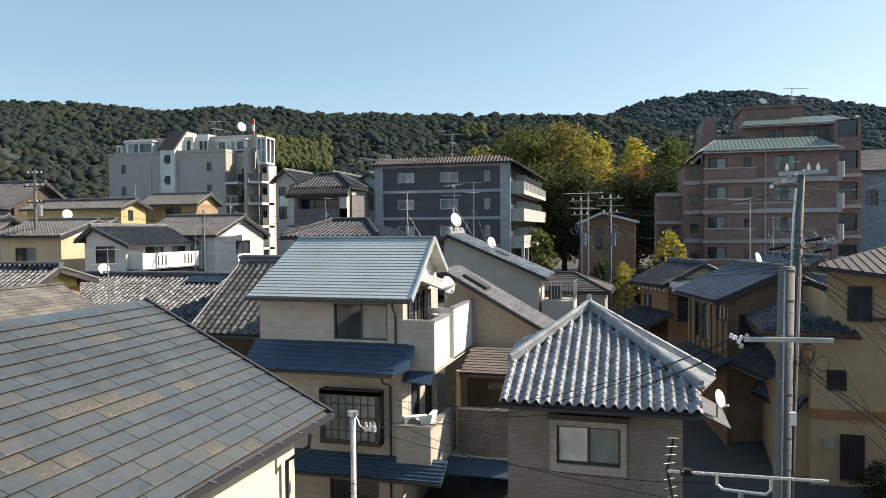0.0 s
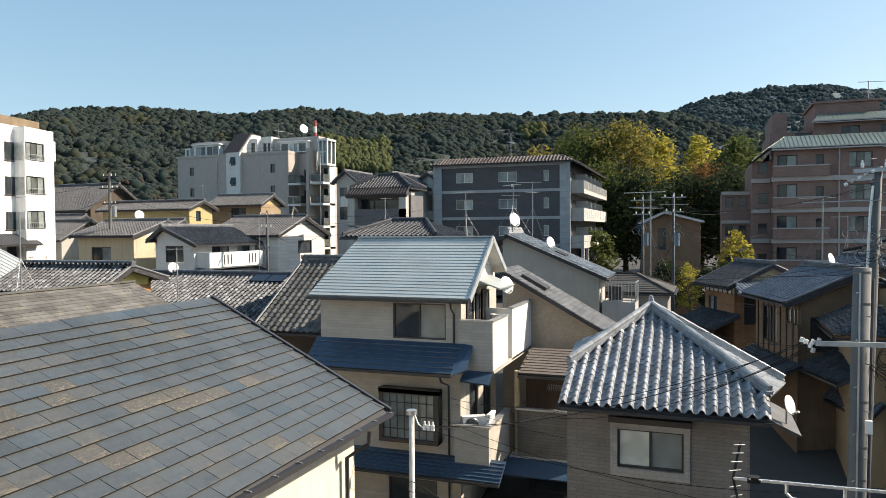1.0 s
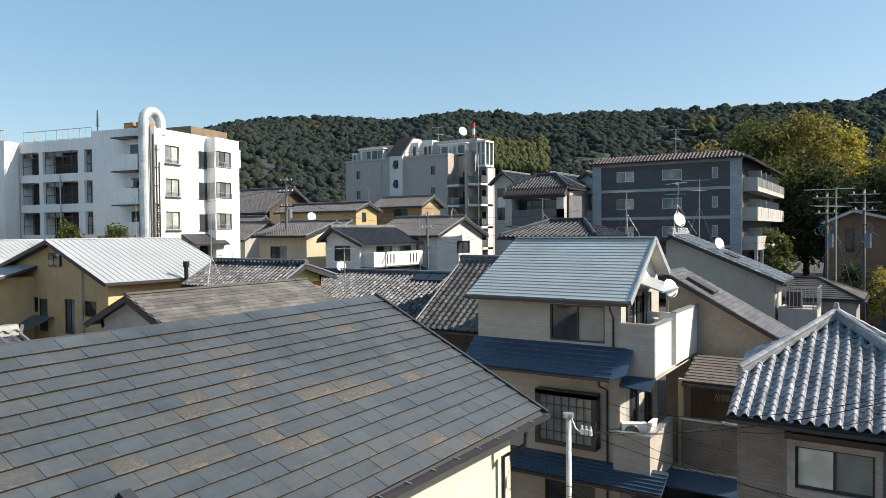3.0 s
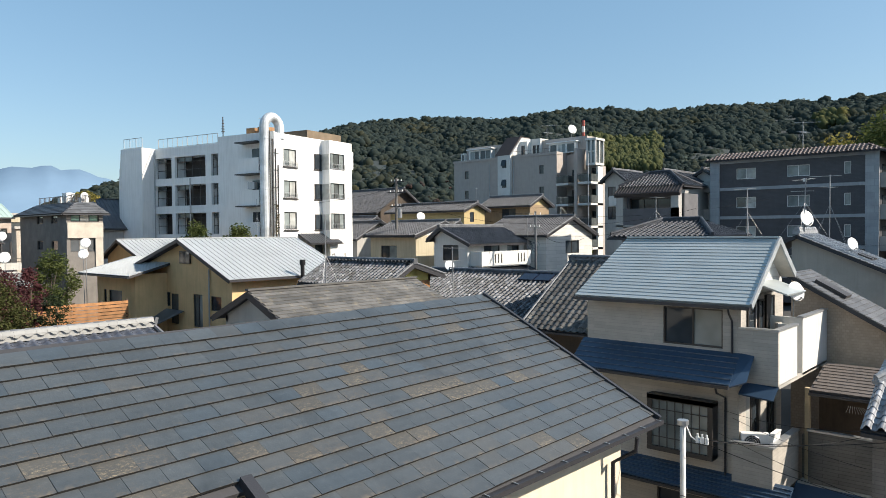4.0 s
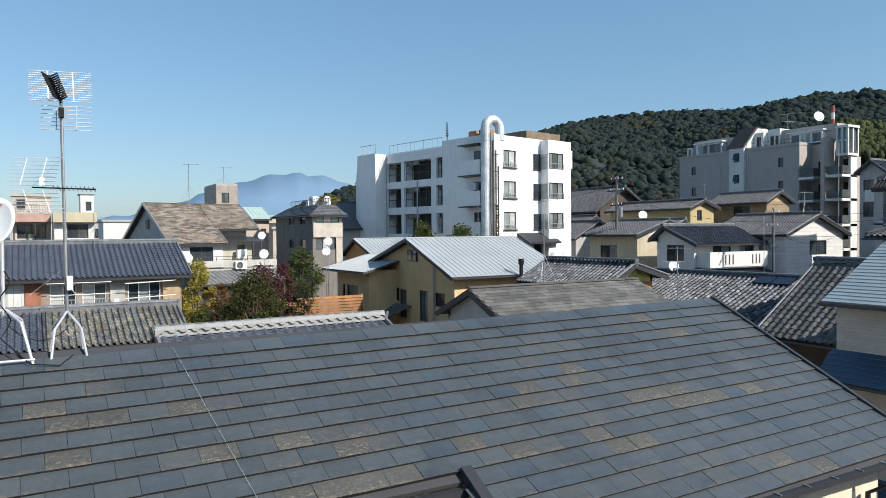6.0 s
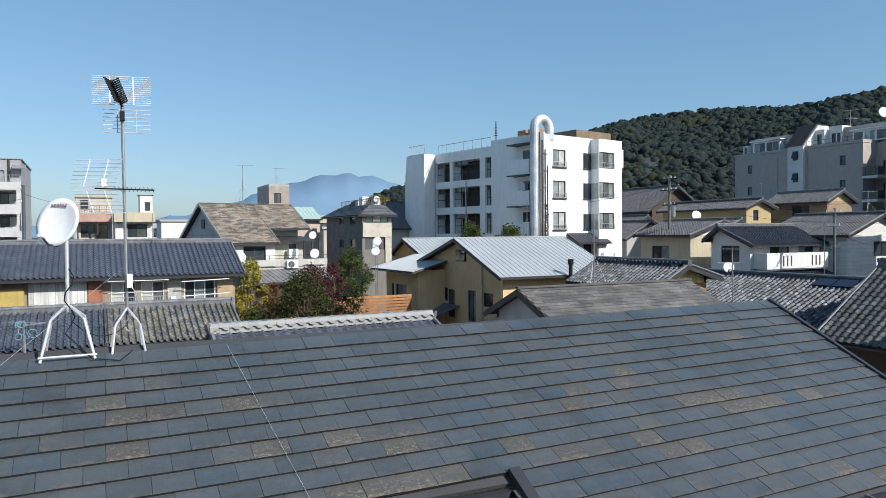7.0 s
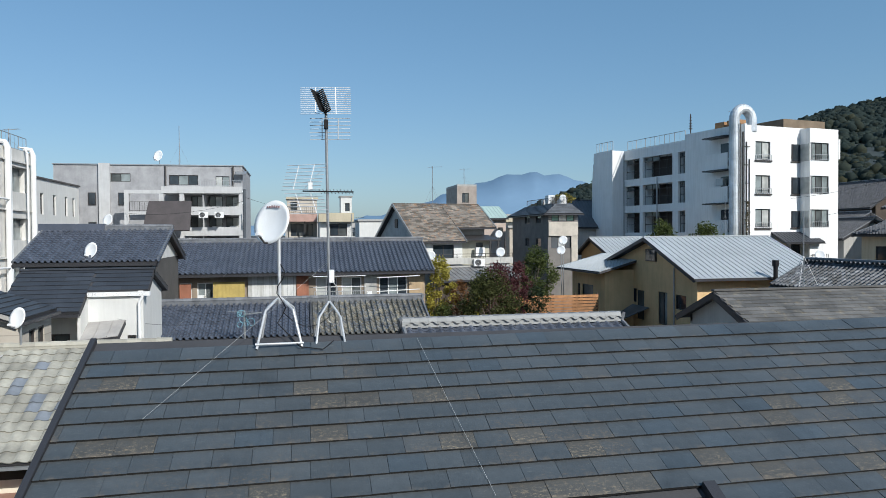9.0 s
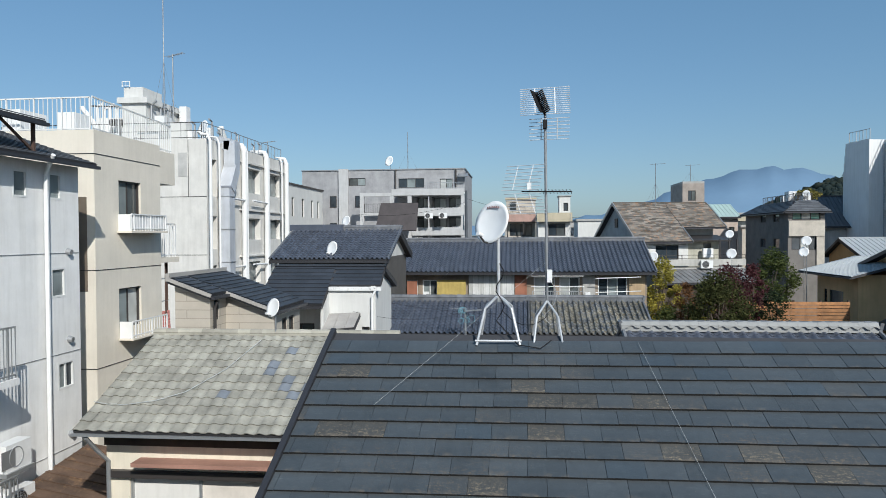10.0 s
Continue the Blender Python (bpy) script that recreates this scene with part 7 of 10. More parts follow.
    hip_roof(gs, (-6.8, -1.3, 35.6, 39.6), 6.85, 7.65, 0.0, "slate", mat("umber_slate", (0.075, 0.068, 0.064), 0.6, var=0.3, rand=0.3, island=True), 1.9)
    roof_face(gs, [(-4.6, 34.6, 5.5), (-1.6, 34.6, 5.5), (-1.6, 35.88, 6.0), (-4.6, 35.88, 6.0)], "seam", tile=METAL_GREY)
    st = thing("roof_terrace", "metal roof terrace with railing and water heater", "terrace", (-4, 31, 5))
    Mesh().box(-4.4, -2.9, 33.2, 35.0, 1.0, 6.6).make("wall", STUCCO_GREY, st)
    rail_panel(st, (-4.4, 33.2, 6.6), (-2.9, 33.2, 6.6), 0.9, FRAME_GREY, 3, 10)
    rail_panel(st, (-2.9, 33.28, 6.6), (-2.9, 35.0, 6.6), 0.9, FRAME_GREY, 3, 10)
    Mesh().box(-4.1, -3.5, 33.5, 33.9, 6.602, 7.3).make("water_heater", mat("dark_heater_case", (0.04, 0.04, 0.045), 0.5), st)


def build_sand_roof_house():
    h = thing("sand_tiled_house", "cream house with a sandy interlocking tile roof", "house", (-15, -6.5, 0.5))
    SHUTTER = mat("beige_shutter", (0.74, 0.68, 0.61), 0.6, var=0.1, streak=0.1)
    cream = mat("pale_cream_render", (0.78, 0.71, 0.58), 0.85, var=0.06, streak=0.15)
    walls(h, (-16.8, -13.7, -8.5, -3.0), 0.5, 6.25, cream, [("E", 0.5, 5.0, 3.2, 5.1, "three", (mat("white_shutter", (0.76, 0.74, 0.7), 0.6, var=0.06, streak=0.1), SHUTTER, mat("grey_shutter", (0.42, 0.4, 0.39), 0.5, 0.2, var=0.15, streak=0.3)))], frame_mat=FRAME_GREY)
    f = [(-13.2, -8.9, 6.12), (-13.2, -2.8, 6.12), (-16.5, -2.8, 7.60), (-16.5, -8.9, 7.60)]
    Mesh().slab(f, 0.12).make("roof", DECK, h)
    Mesh().slab([(-16.95, -2.8, 7.4), (-16.95, -8.9, 7.4), (-16.5, -8.9, 7.60), (-16.5, -2.8, 7.60)], 0.12).make("roof", DECK, h)
    m = Mesh()
    ridge_cap(m, (-16.5, -8.9, 7.6), (-16.5, -2.8, 7.6), 0.2, 0.05, 0.08)
    m.make("ridge", TILE_SAND, h)
    Mesh().beam((-13.13, -8.9, 6.06), (-13.13, -2.8, 6.06), 0.07, 0.05).make("gutter", FRAME_GREY, h)
    # dark band along the top of the wall below the eave
    Mesh().box(-13.697, -13.62, -8.5, -3.0, 5.72, 6.1).make("frieze_board", DARK_WOOD, h)
    Mesh().box(-13.697, -13.3, -7.75, -3.2, 5.38, 5.46).make("awning", mat("rusty_awning", (0.36, 0.2, 0.15), 0.7), h)
    Mesh().box(-13.72, -13.6, -8.4, -3.2, 5.05, 5.2).make("shutter_rail", FRAME_DARK, h)
    p = Mesh()
    p.tube([(-13.15, -8.6, 6.0), (-13.4, -8.55, 5.7), (-13.6, -8.4, 5.4), (-13.6, -8.4, 0.6)], 0.045)
    p.make("downpipe", FRAME_GREY, h)
    return h, f


def build_left_blocks():
    wh = mat("aged_white_siding", (0.81, 0.8, 0.78), 0.8, var=0.06, streak=0.15)
    a = thing("white_sided_house", "tall white house with small windows and a downpipe", "house", (-15, -14, 0.5))
    N = lambda xr, xl, z0, z1, st="one": ("N", -11.0 - xr, -11.0 - xl, z0, z1, st, (CURTAIN_B, GLASS))
    walls(a, (-17.44, -11.0, -17.5, -11.5), 0.5, 11.85, wh, [N(-15.0, -15.5, 10.95, 11.6), N(-16.26, -16.74, 10.95, 11.62), N(-16.3, -16.85, 8.5, 9.25), N(-16.5, -17.15, 6.15, 6.85, "pair"),
                                                             N(-12.2, -13.7, 7.2, 9.2, "pair"), N(-12.2, -13.7, 3.9, 6.4, "pair")], 0.05, frame_mat=FRAME_WHITE)
    roof_face(a, [(-10.5, -11.15, 11.95), (-17.75, -11.15, 11.95), (-17.75, -14.5, 13.1), (-10.5, -14.5, 13.1)], "slate", tile=SLATE)
    p = Mesh()
    p.tube([(-15.9, -11.1, 12.0), (-16.0, -11.3, 11.75), (-16.0, -11.38, 11.5), (-16.0, -11.38, 0.6)], 0.055)
    p.make("downpipe", WHITE, a)
    for z in (9.6, 7.05, 4.6):
        Mesh().box(-17.44, -11.0, -11.499, -11.488, z, z + 0.018).make("joint_trim", FRAME_GREY, a)
    for x, z in ((-16.95, 9.65), (-16.95, 7.4), (-16.95, 4.95)):
        m = Mesh()
        m.tube([(x, -11.5, z), (x, -11.38, z - 0.02)], 0.09, 10, 0.07)
        m.make("wall_vent", FRAME_GREY, a)
    for z0 in (7.0, 3.8):
        rail_panel(a, (-11.4, -10.7, z0), (-13.97, -10.7, z0), 1.1, FRAME_GREY, 4, 22)
        Mesh().box(-14.02, -11.3, -11.497, -10.65, z0 - 0.15, z0).make("balcony_slab", wh, a)
    m = Mesh()
    for x in (-13.2, -14.4, -15.6):
        m.beam((x, -11.4, 12.05), (x, -11.4, 12.75), 0.07, 0.07)
    m.beam((-12, -11.4, 12.75), (-15.7, -11.4, 12.75), 0.08, 0.08), m.beam((-13.2, -11.4, 12.05), (-14.4, -11.4, 12.75), 0.05, 0.05), m.beam((-14.4, -11.4, 12.75), (-15.6, -11.4, 12.05), 0.05, 0.05)
    m.make("roof_frame", mat("rusted_steel", (0.1, 0.06, 0.045), 0.8), a)
    roof_face(a, [(-10.5, -11.2, 12.8), (-15.8, -11.2, 12.8), (-15.8, -14.0, 13.5), (-10.5, -14.0, 13.5)], "slate", tile=SLATE)
    ac = Mesh().box(-14.95, -14.15, -11.45, -11.1, 4.85, 5.45).make("outdoor_unit", WHITE, a)
    ring = Mesh()
    ring.tube([(-14.45 + 0.22 * math.cos(t), -11.09, 5.15 + 0.22 * math.sin(t)) for t in (math.tau * i / 16 for i in range(17))], 0.012, 5)
    ring.make("fan_ring", FRAME_GREY, ac)
    Mesh().box(-14.42, -14.0, -11.096, -11.09, 4.95, 5.35).make("fan_grille", FRAME_GREY, ac)
    Mesh().box(-15.0, -14.1, -11.497, -11.05, 4.76, 4.848).make("unit_bracket", FRAME_GREY, a)
    # rusty lean-to below
    roof_face(a, [(-13.0, -9.2, 3.6), (-17.6, -9.2, 4.1), (-17.6, -11.4, 4.5), (-13.0, -11.4, 4.0)], "seam", tile=mat("rusty_sheet", (0.12, 0.075, 0.05), 0.8, var=0.4, stain=(0.25, 0.15, 0.08)))
    # cream block behind
    c = thing("cream_flat_block", "cream rendered flat-roofed block with a roof railing", "apartment building", (-22, -15, 0.8))
    cr = mat("cream_block_render", (0.75, 0.69, 0.59), 0.85, var=0.07, scale=0.7, streak=0.08, stain=(0.6, 0.54, 0.45), stain_at=(0.62, 0.85))
    x0, x1, y1 = -23.33, -19.5, -12.35
    wn = [("N", 1.26, 2.55, 10.55, 11.78, "pair", (CURTAIN_B, GLASS_B)), ("N", 1.2, 2.5, 7.15, 8.4, "pair", (CURTAIN_B, CURTAIN))]
    walls(c, (x0, x1, -18.0, y1), 0.8, 13.17, cr, wn, 0.2)
    Mesh().box(-24.39, x0 - 0.002, -17.9, y1, 11.87, 13.0).make("roof_canopy", cr, c)
    for z in (12.46, 9.02, 6.1):
        Mesh().box(x0, x1 + 0.012, y1 - 5, y1 + 0.012, z, z + 0.022).make("wall_joint", FRAME_DARK, c)
    Mesh().box(x0 + 0.2, x1 - 0.2, -17.8, y1 - 0.2, 13.03, 13.1).make("roof", STUCCO_GREY, c)
    for z, solid in ((10.2, True), (6.85, False)):
        Mesh().box(-22.9, -20.65, y1 + 0.003, y1 + 0.48, z - 0.06, z).make("window_ledge", cr, c)
        rail_panel(c, (-22.85, y1 + 0.44, z), (-20.7, y1 + 0.44, z), 0.52, WHITE, 2, 13)
        Mesh().box(-20.72, -20.68, y1 + 0.02, y1 + 0.42, z, z + 0.52).make("rail_end", WHITE, c)
        if solid:
            Mesh().box(-22.84, -20.72, y1 + 0.39, y1 + 0.41, z + 0.02, z + 0.5).make("rail_panel", mat("ribbed_panel", (0.66, 0.66, 0.67), 0.6, var=0.1), c)
    rail_panel(c, (x1 - 0.1, -17.8, 13.14), (x1 - 0.1, y1 - 0.17, 13.14), 1.0, FRAME_WHITE, 6, 36)
    rail_panel(c, (-24.3, y1 - 0.1, 13.0), (x1 - 0.1, y1 - 0.1, 13.16), 1.0, FRAME_WHITE, 5, 34)
    Mesh().box(x1 - 0.02, x1 + 0.003, -13.1, -12.6, 8.4, 11.2).make("stair_window", mat("brown_tinted_pane", (0.16, 0.13, 0.1), 0.3), c)
    for x, y, w, hh in ((-21.0, -15.6, 1.2, 0.9), (-22.6, -15.0, 0.9, 1.1), (-20.4, -16.9, 0.8, 0.7)):
        Mesh().box(x - w / 2, x + w / 2, y - 0.3, y + 0.3, 13.1, 13.1 + hh).make("roof_unit", WHITE, c)
    # balcony behind, with a drying place below it
    Mesh().box(-24.75, x0 - 0.002, -16.0, -12.4, 9.1, 9.28).make("balcony_slab", cr, c)
    rail_panel(c, (-24.65, -12.5, 9.28), (-23.4, -12.5, 9.28), 1.2, WHITE, 2, 11)
    rail_panel(c, (-24.68, -15.9, 9.28), (-24.68, -12.6, 9.28), 1.2, WHITE, 4, 24)
    # near-black sheet added as the shade of the recess under the balcony
    Mesh().box(-24.75, x0 - 0.002, -13.6, -13.5, 1, 9.1).make("shaded_wall", mat("recess_shade", (0.06, 0.05, 0.045), 0.8), c)
    for k in range(4):
        Mesh().tube([(-23.5 - 0.3 * k, -12.6 - 0.1 * (k % 2), 5.5), (-23.5 - 0.3 * k, -12.6 - 0.1 * (k % 2), 9.1)], 0.03, 6).make("drying_post", mat("rusted_steel", (0.1, 0.06, 0.045), 0.8), c)
    for z in (6.9, 7.7, 8.5):
        Mesh().tube([(-23.45, -12.7, z), (-24.5, -12.7, z)], 0.02, 6).make("drying_bar", FRAME_GREY, c)
    Mesh().slab([(-23.5, -12.55, 6.0), (-24.4, -12.55, 6.0), (-24.4, -12.62, 7.35), (-23.5, -12.62, 7.35)], 0.02).make("cloth", mat("red_checked_cloth", (0.5, 0.2, 0.17), 0.9, brick=(0.12, 0.12, 0.02, 1.6)), c)
    # long concrete block
    b = thing("concrete_block_long", "weathered pale concrete block with external pipes and a square duct", "apartment building", (-42, -20, 1.5))
    co = mat("pale_concrete", (0.68, 0.66, 0.62), 0.85, var=0.08, streak=0.12, stain=(0.52, 0.5, 0.46), stain_at=(0.62, 0.85))
    x1, y1 = -36.75, -16.8
    wn = []
    for z0, z1 in ((12.75, 14.3), (9.8, 11.15), (7.0, 8.4), (4.2, 5.6)):
        for a0, a1 in ((4.95, 8.0), (9.2, 12.2)):
            wn.append(("N", a0, a1, z0, z1, "pair", (GLASS_B, CURTAIN_B)))
        wn.append(("N", 0.35, 1.3, z0 - 0.5, z1, "one", (GLASS,)))
    walls(b, (-49.6, x1, -29, y1), 1.5, 15.35, co, wn, 0.7, frame_mat=FRAME_GREY)
    Mesh().box(-48.8, x1 - 0.75, -28.2, y1 - 0.75, 15.06, 15.14).make("roof", STUCCO_GREY, b)
    for z in (14.55, 11.6, 8.75, 5.9):
        Mesh().box(-49.6, -41.2, y1 + 0.002, y1 + 0.12, z, z + 0.1).make("ledge", co, b)
    for z in (12.18, 9.0):
        Mesh().box(x1, x1 + 0.012, -24, y1, z, z + 0.03).make("wall_joint", FRAME_DARK, b)
    Mesh().box(x1, x1 + 0.012, -17.84, -17.81, 12.2, 15.3).make("wall_joint", FRAME_DARK, b)
    Mesh().box(x1, x1 + 0.014, -18.4, -17.9, 13.3, 14.6).make("blind_panel", mat("grey_concrete_panel", (0.5, 0.49, 0.47), 0.85), b)
    for x, r in ((x1 + 0.02, 0.09), (-37.9, 0.06), (-41.5, 0.17), (-41.95, 0.07), (-45.35, 0.17), (-45.75, 0.07), (-48.4, 0.06), (-49.4, 0.16)):
        q = Mesh()
        q.tube([(x, y1 + 0.24, 1.6), (x, y1 + 0.24, 15.2), (x, y1 + 0.1, 15.55), (x, y1 - 0.3, 15.6)], r, 10)
        q.make("drain_pipe", WHITE, b)
    for x in (-41.5, -45.35):
        for z in (12.2, 8.2):
            q = Mesh()
            q.tube([(x, y1 + 0.3, z), (x + 2.6, y1 + 0.3, z + 0.05)], 0.06, 8)
            q.make("cross_pipe", WHITE, b)
    du = mat("duct_sheet", (0.62, 0.64, 0.68), 0.45, 0.3, var=0.08, streak=0.12)
    for p, q in (((-38.45, -16.4, 2), (-38.45, -16.4, 12.75)), ((-38.45, -16.4, 12.7), (-39.25, -16.4, 13.95)), ((-39.25, -16.4, 13.9), (-39.25, -16.4, 15.5)), ((-39.25, -16.4, 15.3), (-39.25, -17.6, 15.5))):
        Mesh().beam(p, q, 0.76, 0.66).make("vent_duct", du, b)
    for k in range(6):
        Mesh().box(-38.86, -38.04, -16.76, -16.04, 3.0 + k * 1.85, 3.05 + k * 1.85).make("duct_flange", FRAME_GREY, b)
    rail_panel(b, (-49.5, y1 - 0.2, 15.35), (x1 - 0.1, y1 - 0.2, 15.35), 0.9, FRAME_GREY, 10, 20)
    rail_panel(b, (x1 - 0.1, -28.8, 15.35), (x1 - 0.1, y1 - 0.3, 15.35), 0.9, FRAME_DARK, 5, 10)
    Mesh().beam((x1 - 0.1, -28.8, 15.8), (x1 - 0.1, y1 - 0.3, 15.8), 0.03, 0.03).make("middle_rail", FRAME_DARK, b)
    Mesh().box(-47.0, -42.0, -24.7, -23.1, 15.14, 18.4).make("plant_room", STUCCO_WHITE, b)
    Mesh().box(-47.2, -41.8, -24.9, -22.9, 18.4, 18.75).make("plant_room_roof", STUCCO_WHITE, b)
    Mesh().box(-44.6, -42.2, -24.65, -23.4, 18.75, 19.45).make("water_tank", STUCCO_WHITE, b)
    rail_panel(b, (-42.1, -24.7, 19.45), (-42.1, -24.2, 19.45), 0.35, WHITE, 1, 2)
    Mesh().box(-44.8, -42.4, -26.6, -25.0, 16.4, 17.6).make("cooling_unit", WHITE, b)
    Mesh().box(-44.6, -42.6, -26.4, -25.2, 15.14, 16.4).make("cooling_unit_stand", STUCCO_GREY, b)
    for k in range(4):
        Mesh().tube([(-42.3, -26.5 + 0.42 * k, 15.2), (-42.3, -26.5 + 0.42 * k, 18.3 - 0.2 * (k % 2)), (-42.7, -26.5 + 0.42 * k, 18.5 - 0.2 * (k % 2))], 0.11, 8).make("riser_pipe", WHITE, b)
    Mesh().tube([(-42.2, -27.0, 18.35), (-42.2, -25.0, 18.25)], 0.05, 6).make("header_pipe", FRAME_DARK, b)
    Mesh().tube([(-41.9, -27.3, 18.2), (-41.7, -26.4, 17.2), (-41.6, -25.9, 16.2)], 0.16, 8).make("sloping_duct", WHITE, b)
    Mesh().tube([(-41.8, -25.3, 17.2), (-41.8, -24.6, 17.2)], 0.22, 10).make("vent_cowl", FRAME_DARK, b)
    for k in range(3):
        Mesh().tube([(-42.4 - 1.2 * k, -22.95, 15.2), (-42.4 - 1.2 * k, -22.95, 18.3), (-42.4 - 1.2 * k, -22.6, 18.6)], 0.07, 8).make("riser_pipe", FRAME_GREY, b)
    Mesh().box(-46.6, -46.0, -22.9, -22.4, 15.14, 18.9).make("vent_pipe", WHITE, b)
    for x, y, w, z in ((-37.8, -20.4, 1.3, 1.25), (-38.4, -19.0, 0.9, 1.35), (-38.3, -22.2, 1.0, 0.6)):
        Mesh().box(x - 0.4, x + 0.4, y - w / 2, y + w / 2, 15.14, 15.14 + z).make("roof_unit", STUCCO_WHITE, b)
    for x, y, w, z in ((-38.6, -18.6, 0.7, 0.9), (-40.2, -18.3, 0.5, 1.3), (-42, -18.6, 0.8, 0.8), (-44.2, -18.4, 0.6, 1.1), (-46.8, -18.3, 0.7, 0.7), (-39.4, -20.6, 0.9, 1.9), (-48, -18.3, 0.5, 0.9)):
        Mesh().box(x - w / 2, x + w / 2, y - 0.3, y + 0.3, 15.14, 15.14 + z).make("roof_unit", WHITE, b)
        q = Mesh()
        q.tube([(x + 0.1, y + 0.35, 15.2), (x + 0.1, y + 0.35, 15.5 + z), (x + 0.5, y + 0.35, 15.6 + z)], 0.06, 8)
        q.make("unit_pipe", FRAME_GREY, b)
    v = Mesh()
    v.tube([(-46.8, -20, 15.14), (-46.8, -20, 16.4), (-46.0, -20, 17.4)], 0.22, 10)
    v.make("vent_pipe", FRAME_WHITE, b)
    # beige sided house
    g = thing("beige_sided_house", "beige sided house with a dark slate roof and stepped wall", "house", (-19, -8.5, 1))
    lap = mat("beige_lap_siding", (0.5, 0.45, 0.38), 0.75, var=0.08, brick=(3.0, 0.22, 0.012, 0.7))
    zz = lambda y: 8.95 - 0.365 * (y + 8.75)
    Mesh().prism([(-8.7, 1), (-7.77, 1), (-7.77, zz(-7.77) - 0.14), (-8.7, zz(-8.7) - 0.14)], -17.11, -17.25, "x").make("wall", lap, g)
    Mesh().prism([(-7.77, 1), (-6.45, 1), (-6.45, zz(-6.45) - 0.14), (-7.77, zz(-7.77) - 0.14)], -18.09, -18.23, "x").make("wall", lap, g)
    wall_face(Mesh(), (-17.25, -7.77, 1), (-1, 0, 0), 0.84, 7.4, [(0.1, 0.38, 6.85, 7.4)], 0.1).make("wall", lap, g)
    window(g, (-17.25, -7.77, 1), (-1, 0, 0), (0.1, 0.38, 6.85, 7.4), 0.1, "one", FRAME_DARK)
    walls(g, (-20.3, -18.23, -8.7, -6.45), 1, 7.96, lap, [("N", 0.5, 0.93, 7.3, 7.74, "one", (GLASS_B,)), ("N", 1.1, 1.55, 7.28, 7.74, "one", (GLASS_B,))], 0.12, sides="NWS", frame_mat=FRAME_DARK)
    for (xa, xb, ya) in ((-16.95, -17.9, -7.66), (-17.9, -20.5, -6.36)):
        roof_face(g, [(xa, ya, zz(ya)), (xb, ya, zz(ya)), (xb, -8.8, zz(-8.8)), (xa, -8.8, zz(-8.8))], "slate", tile=DARK_SLATE)
        Mesh().beam((xa + 0.02, ya, zz(ya) - 0.04), (xa + 0.02, -8.8, zz(-8.8) - 0.04), 0.04, 0.09).make("verge_trim", mat("taupe_fascia", (0.4, 0.38, 0.35), 0.6), g)
    Mesh().beam((-16.95, -8.82, zz(-8.82)), (-20.5, -8.82, zz(-8.82)), 0.1, 0.2).make("ridge", mat("taupe_fascia", (0.4, 0.38, 0.35), 0.6), g)
    p = Mesh()
    p.tube([(-17.2, -7.62, 8.35), (-17.2, -7.68, 8.2), (-17.2, -7.7, 1)], 0.04)
    p.make("downpipe", FRAME_DARK, g)
    # dark tiled and navy roofs
    gt = house("grey_tiled_house", "house with wide grey tiled roof and dark upper wall", (-36.0, -29.9, -10.4, -5.75), 2.2, 9.05, 9.05, -32.8, 10.15, "y", mat("dark_board_wall", (0.09, 0.085, 0.08), 0.8), tile=TILE_BLUE, over=0.5, verge=0.25, tw=0.21, tl=0.22, gable=STUCCO_WHITE)
    Mesh().box(-32.98, -32.62, -10.8, -8.2, 10.25, 10.55).make("ridge_step", TILE_BLUE, gt)
    nv = thing("navy_roofed_house", "white house with a navy slate roof and lean-to", "house", (-23, -6, 2))
    navy = mat("navy_slate", (0.04, 0.046, 0.058), 0.55, var=0.2, rand=0.15, island=True)
    walls(nv, (-24.8, -22.0, -7.7, -4.5), 2, 8.25, STUCCO_WHITE, [("E", 1.75, 2.2, 6.4, 7.45, "one", (GLASS,)), ("E", 2.75, 3.0, 6.6, 7.1, "one", (GLASS,)), ("E", 0.3, 1.2, 5.4, 7.2, "pair")])
    Mesh().prism([(-24.8, 8.248), (-22.0, 8.248), (-22.0, 8.4), (-22.9, 8.92), (-24.8, 8.3)], -4.64, -4.5, "y").make("gable", STUCCO_WHITE, nv)
    roof_face(nv, [(-22.0, -6.0, 8.42), (-22.0, -4.35, 8.42), (-22.9, -4.35, 9.0), (-22.9, -6.0, 9.0)], "slate", tile=navy)
    roof_face(nv, [(-21.15, -8.1, 7.9), (-21.15, -6.0, 7.9), (-22.9, -6.0, 9.0), (-22.9, -8.1, 9.0)], "slate", tile=navy)
    roof_face(nv, [(-25.1, -4.35, 8.3), (-25.1, -8.1, 8.3), (-22.9, -8.1, 9.0), (-22.9, -4.35, 9.0)], "slate", tile=navy)
    Mesh().beam((-22.9, -4.33, 9.03), (-22.9, -8.1, 9.03), 0.16, 0.05).make("ridge", navy, nv)
    Mesh().box(-22.1, -21.9, -6.0, -4.3, 8.26, 8.38).make("gutter", WHITE, nv)
    Mesh().prism([(-22.0, 7.0), (-21.3, 7.0), (-21.3, 7.85), (-22.0, 8.3)], -6.1, -6.0, "y").make("side_wall", STUCCO_WHITE, nv)
    p = Mesh()
    p.tube([(-21.95, -4.5, 8.25), (-21.93, -4.6, 8.05), (-21.93, -4.6, 2.0)], 0.045)
    p.make("downpipe", WHITE, nv)
    roof_face(nv, [(-21.1, -6.0, 7.1), (-21.1, -5.0, 7.2), (-21.98, -5.0, 7.55), (-21.98, -6.0, 7.5)], "seam", tile=mat("grey_awning_sheet", (0.4, 0.38, 0.36), 0.6))
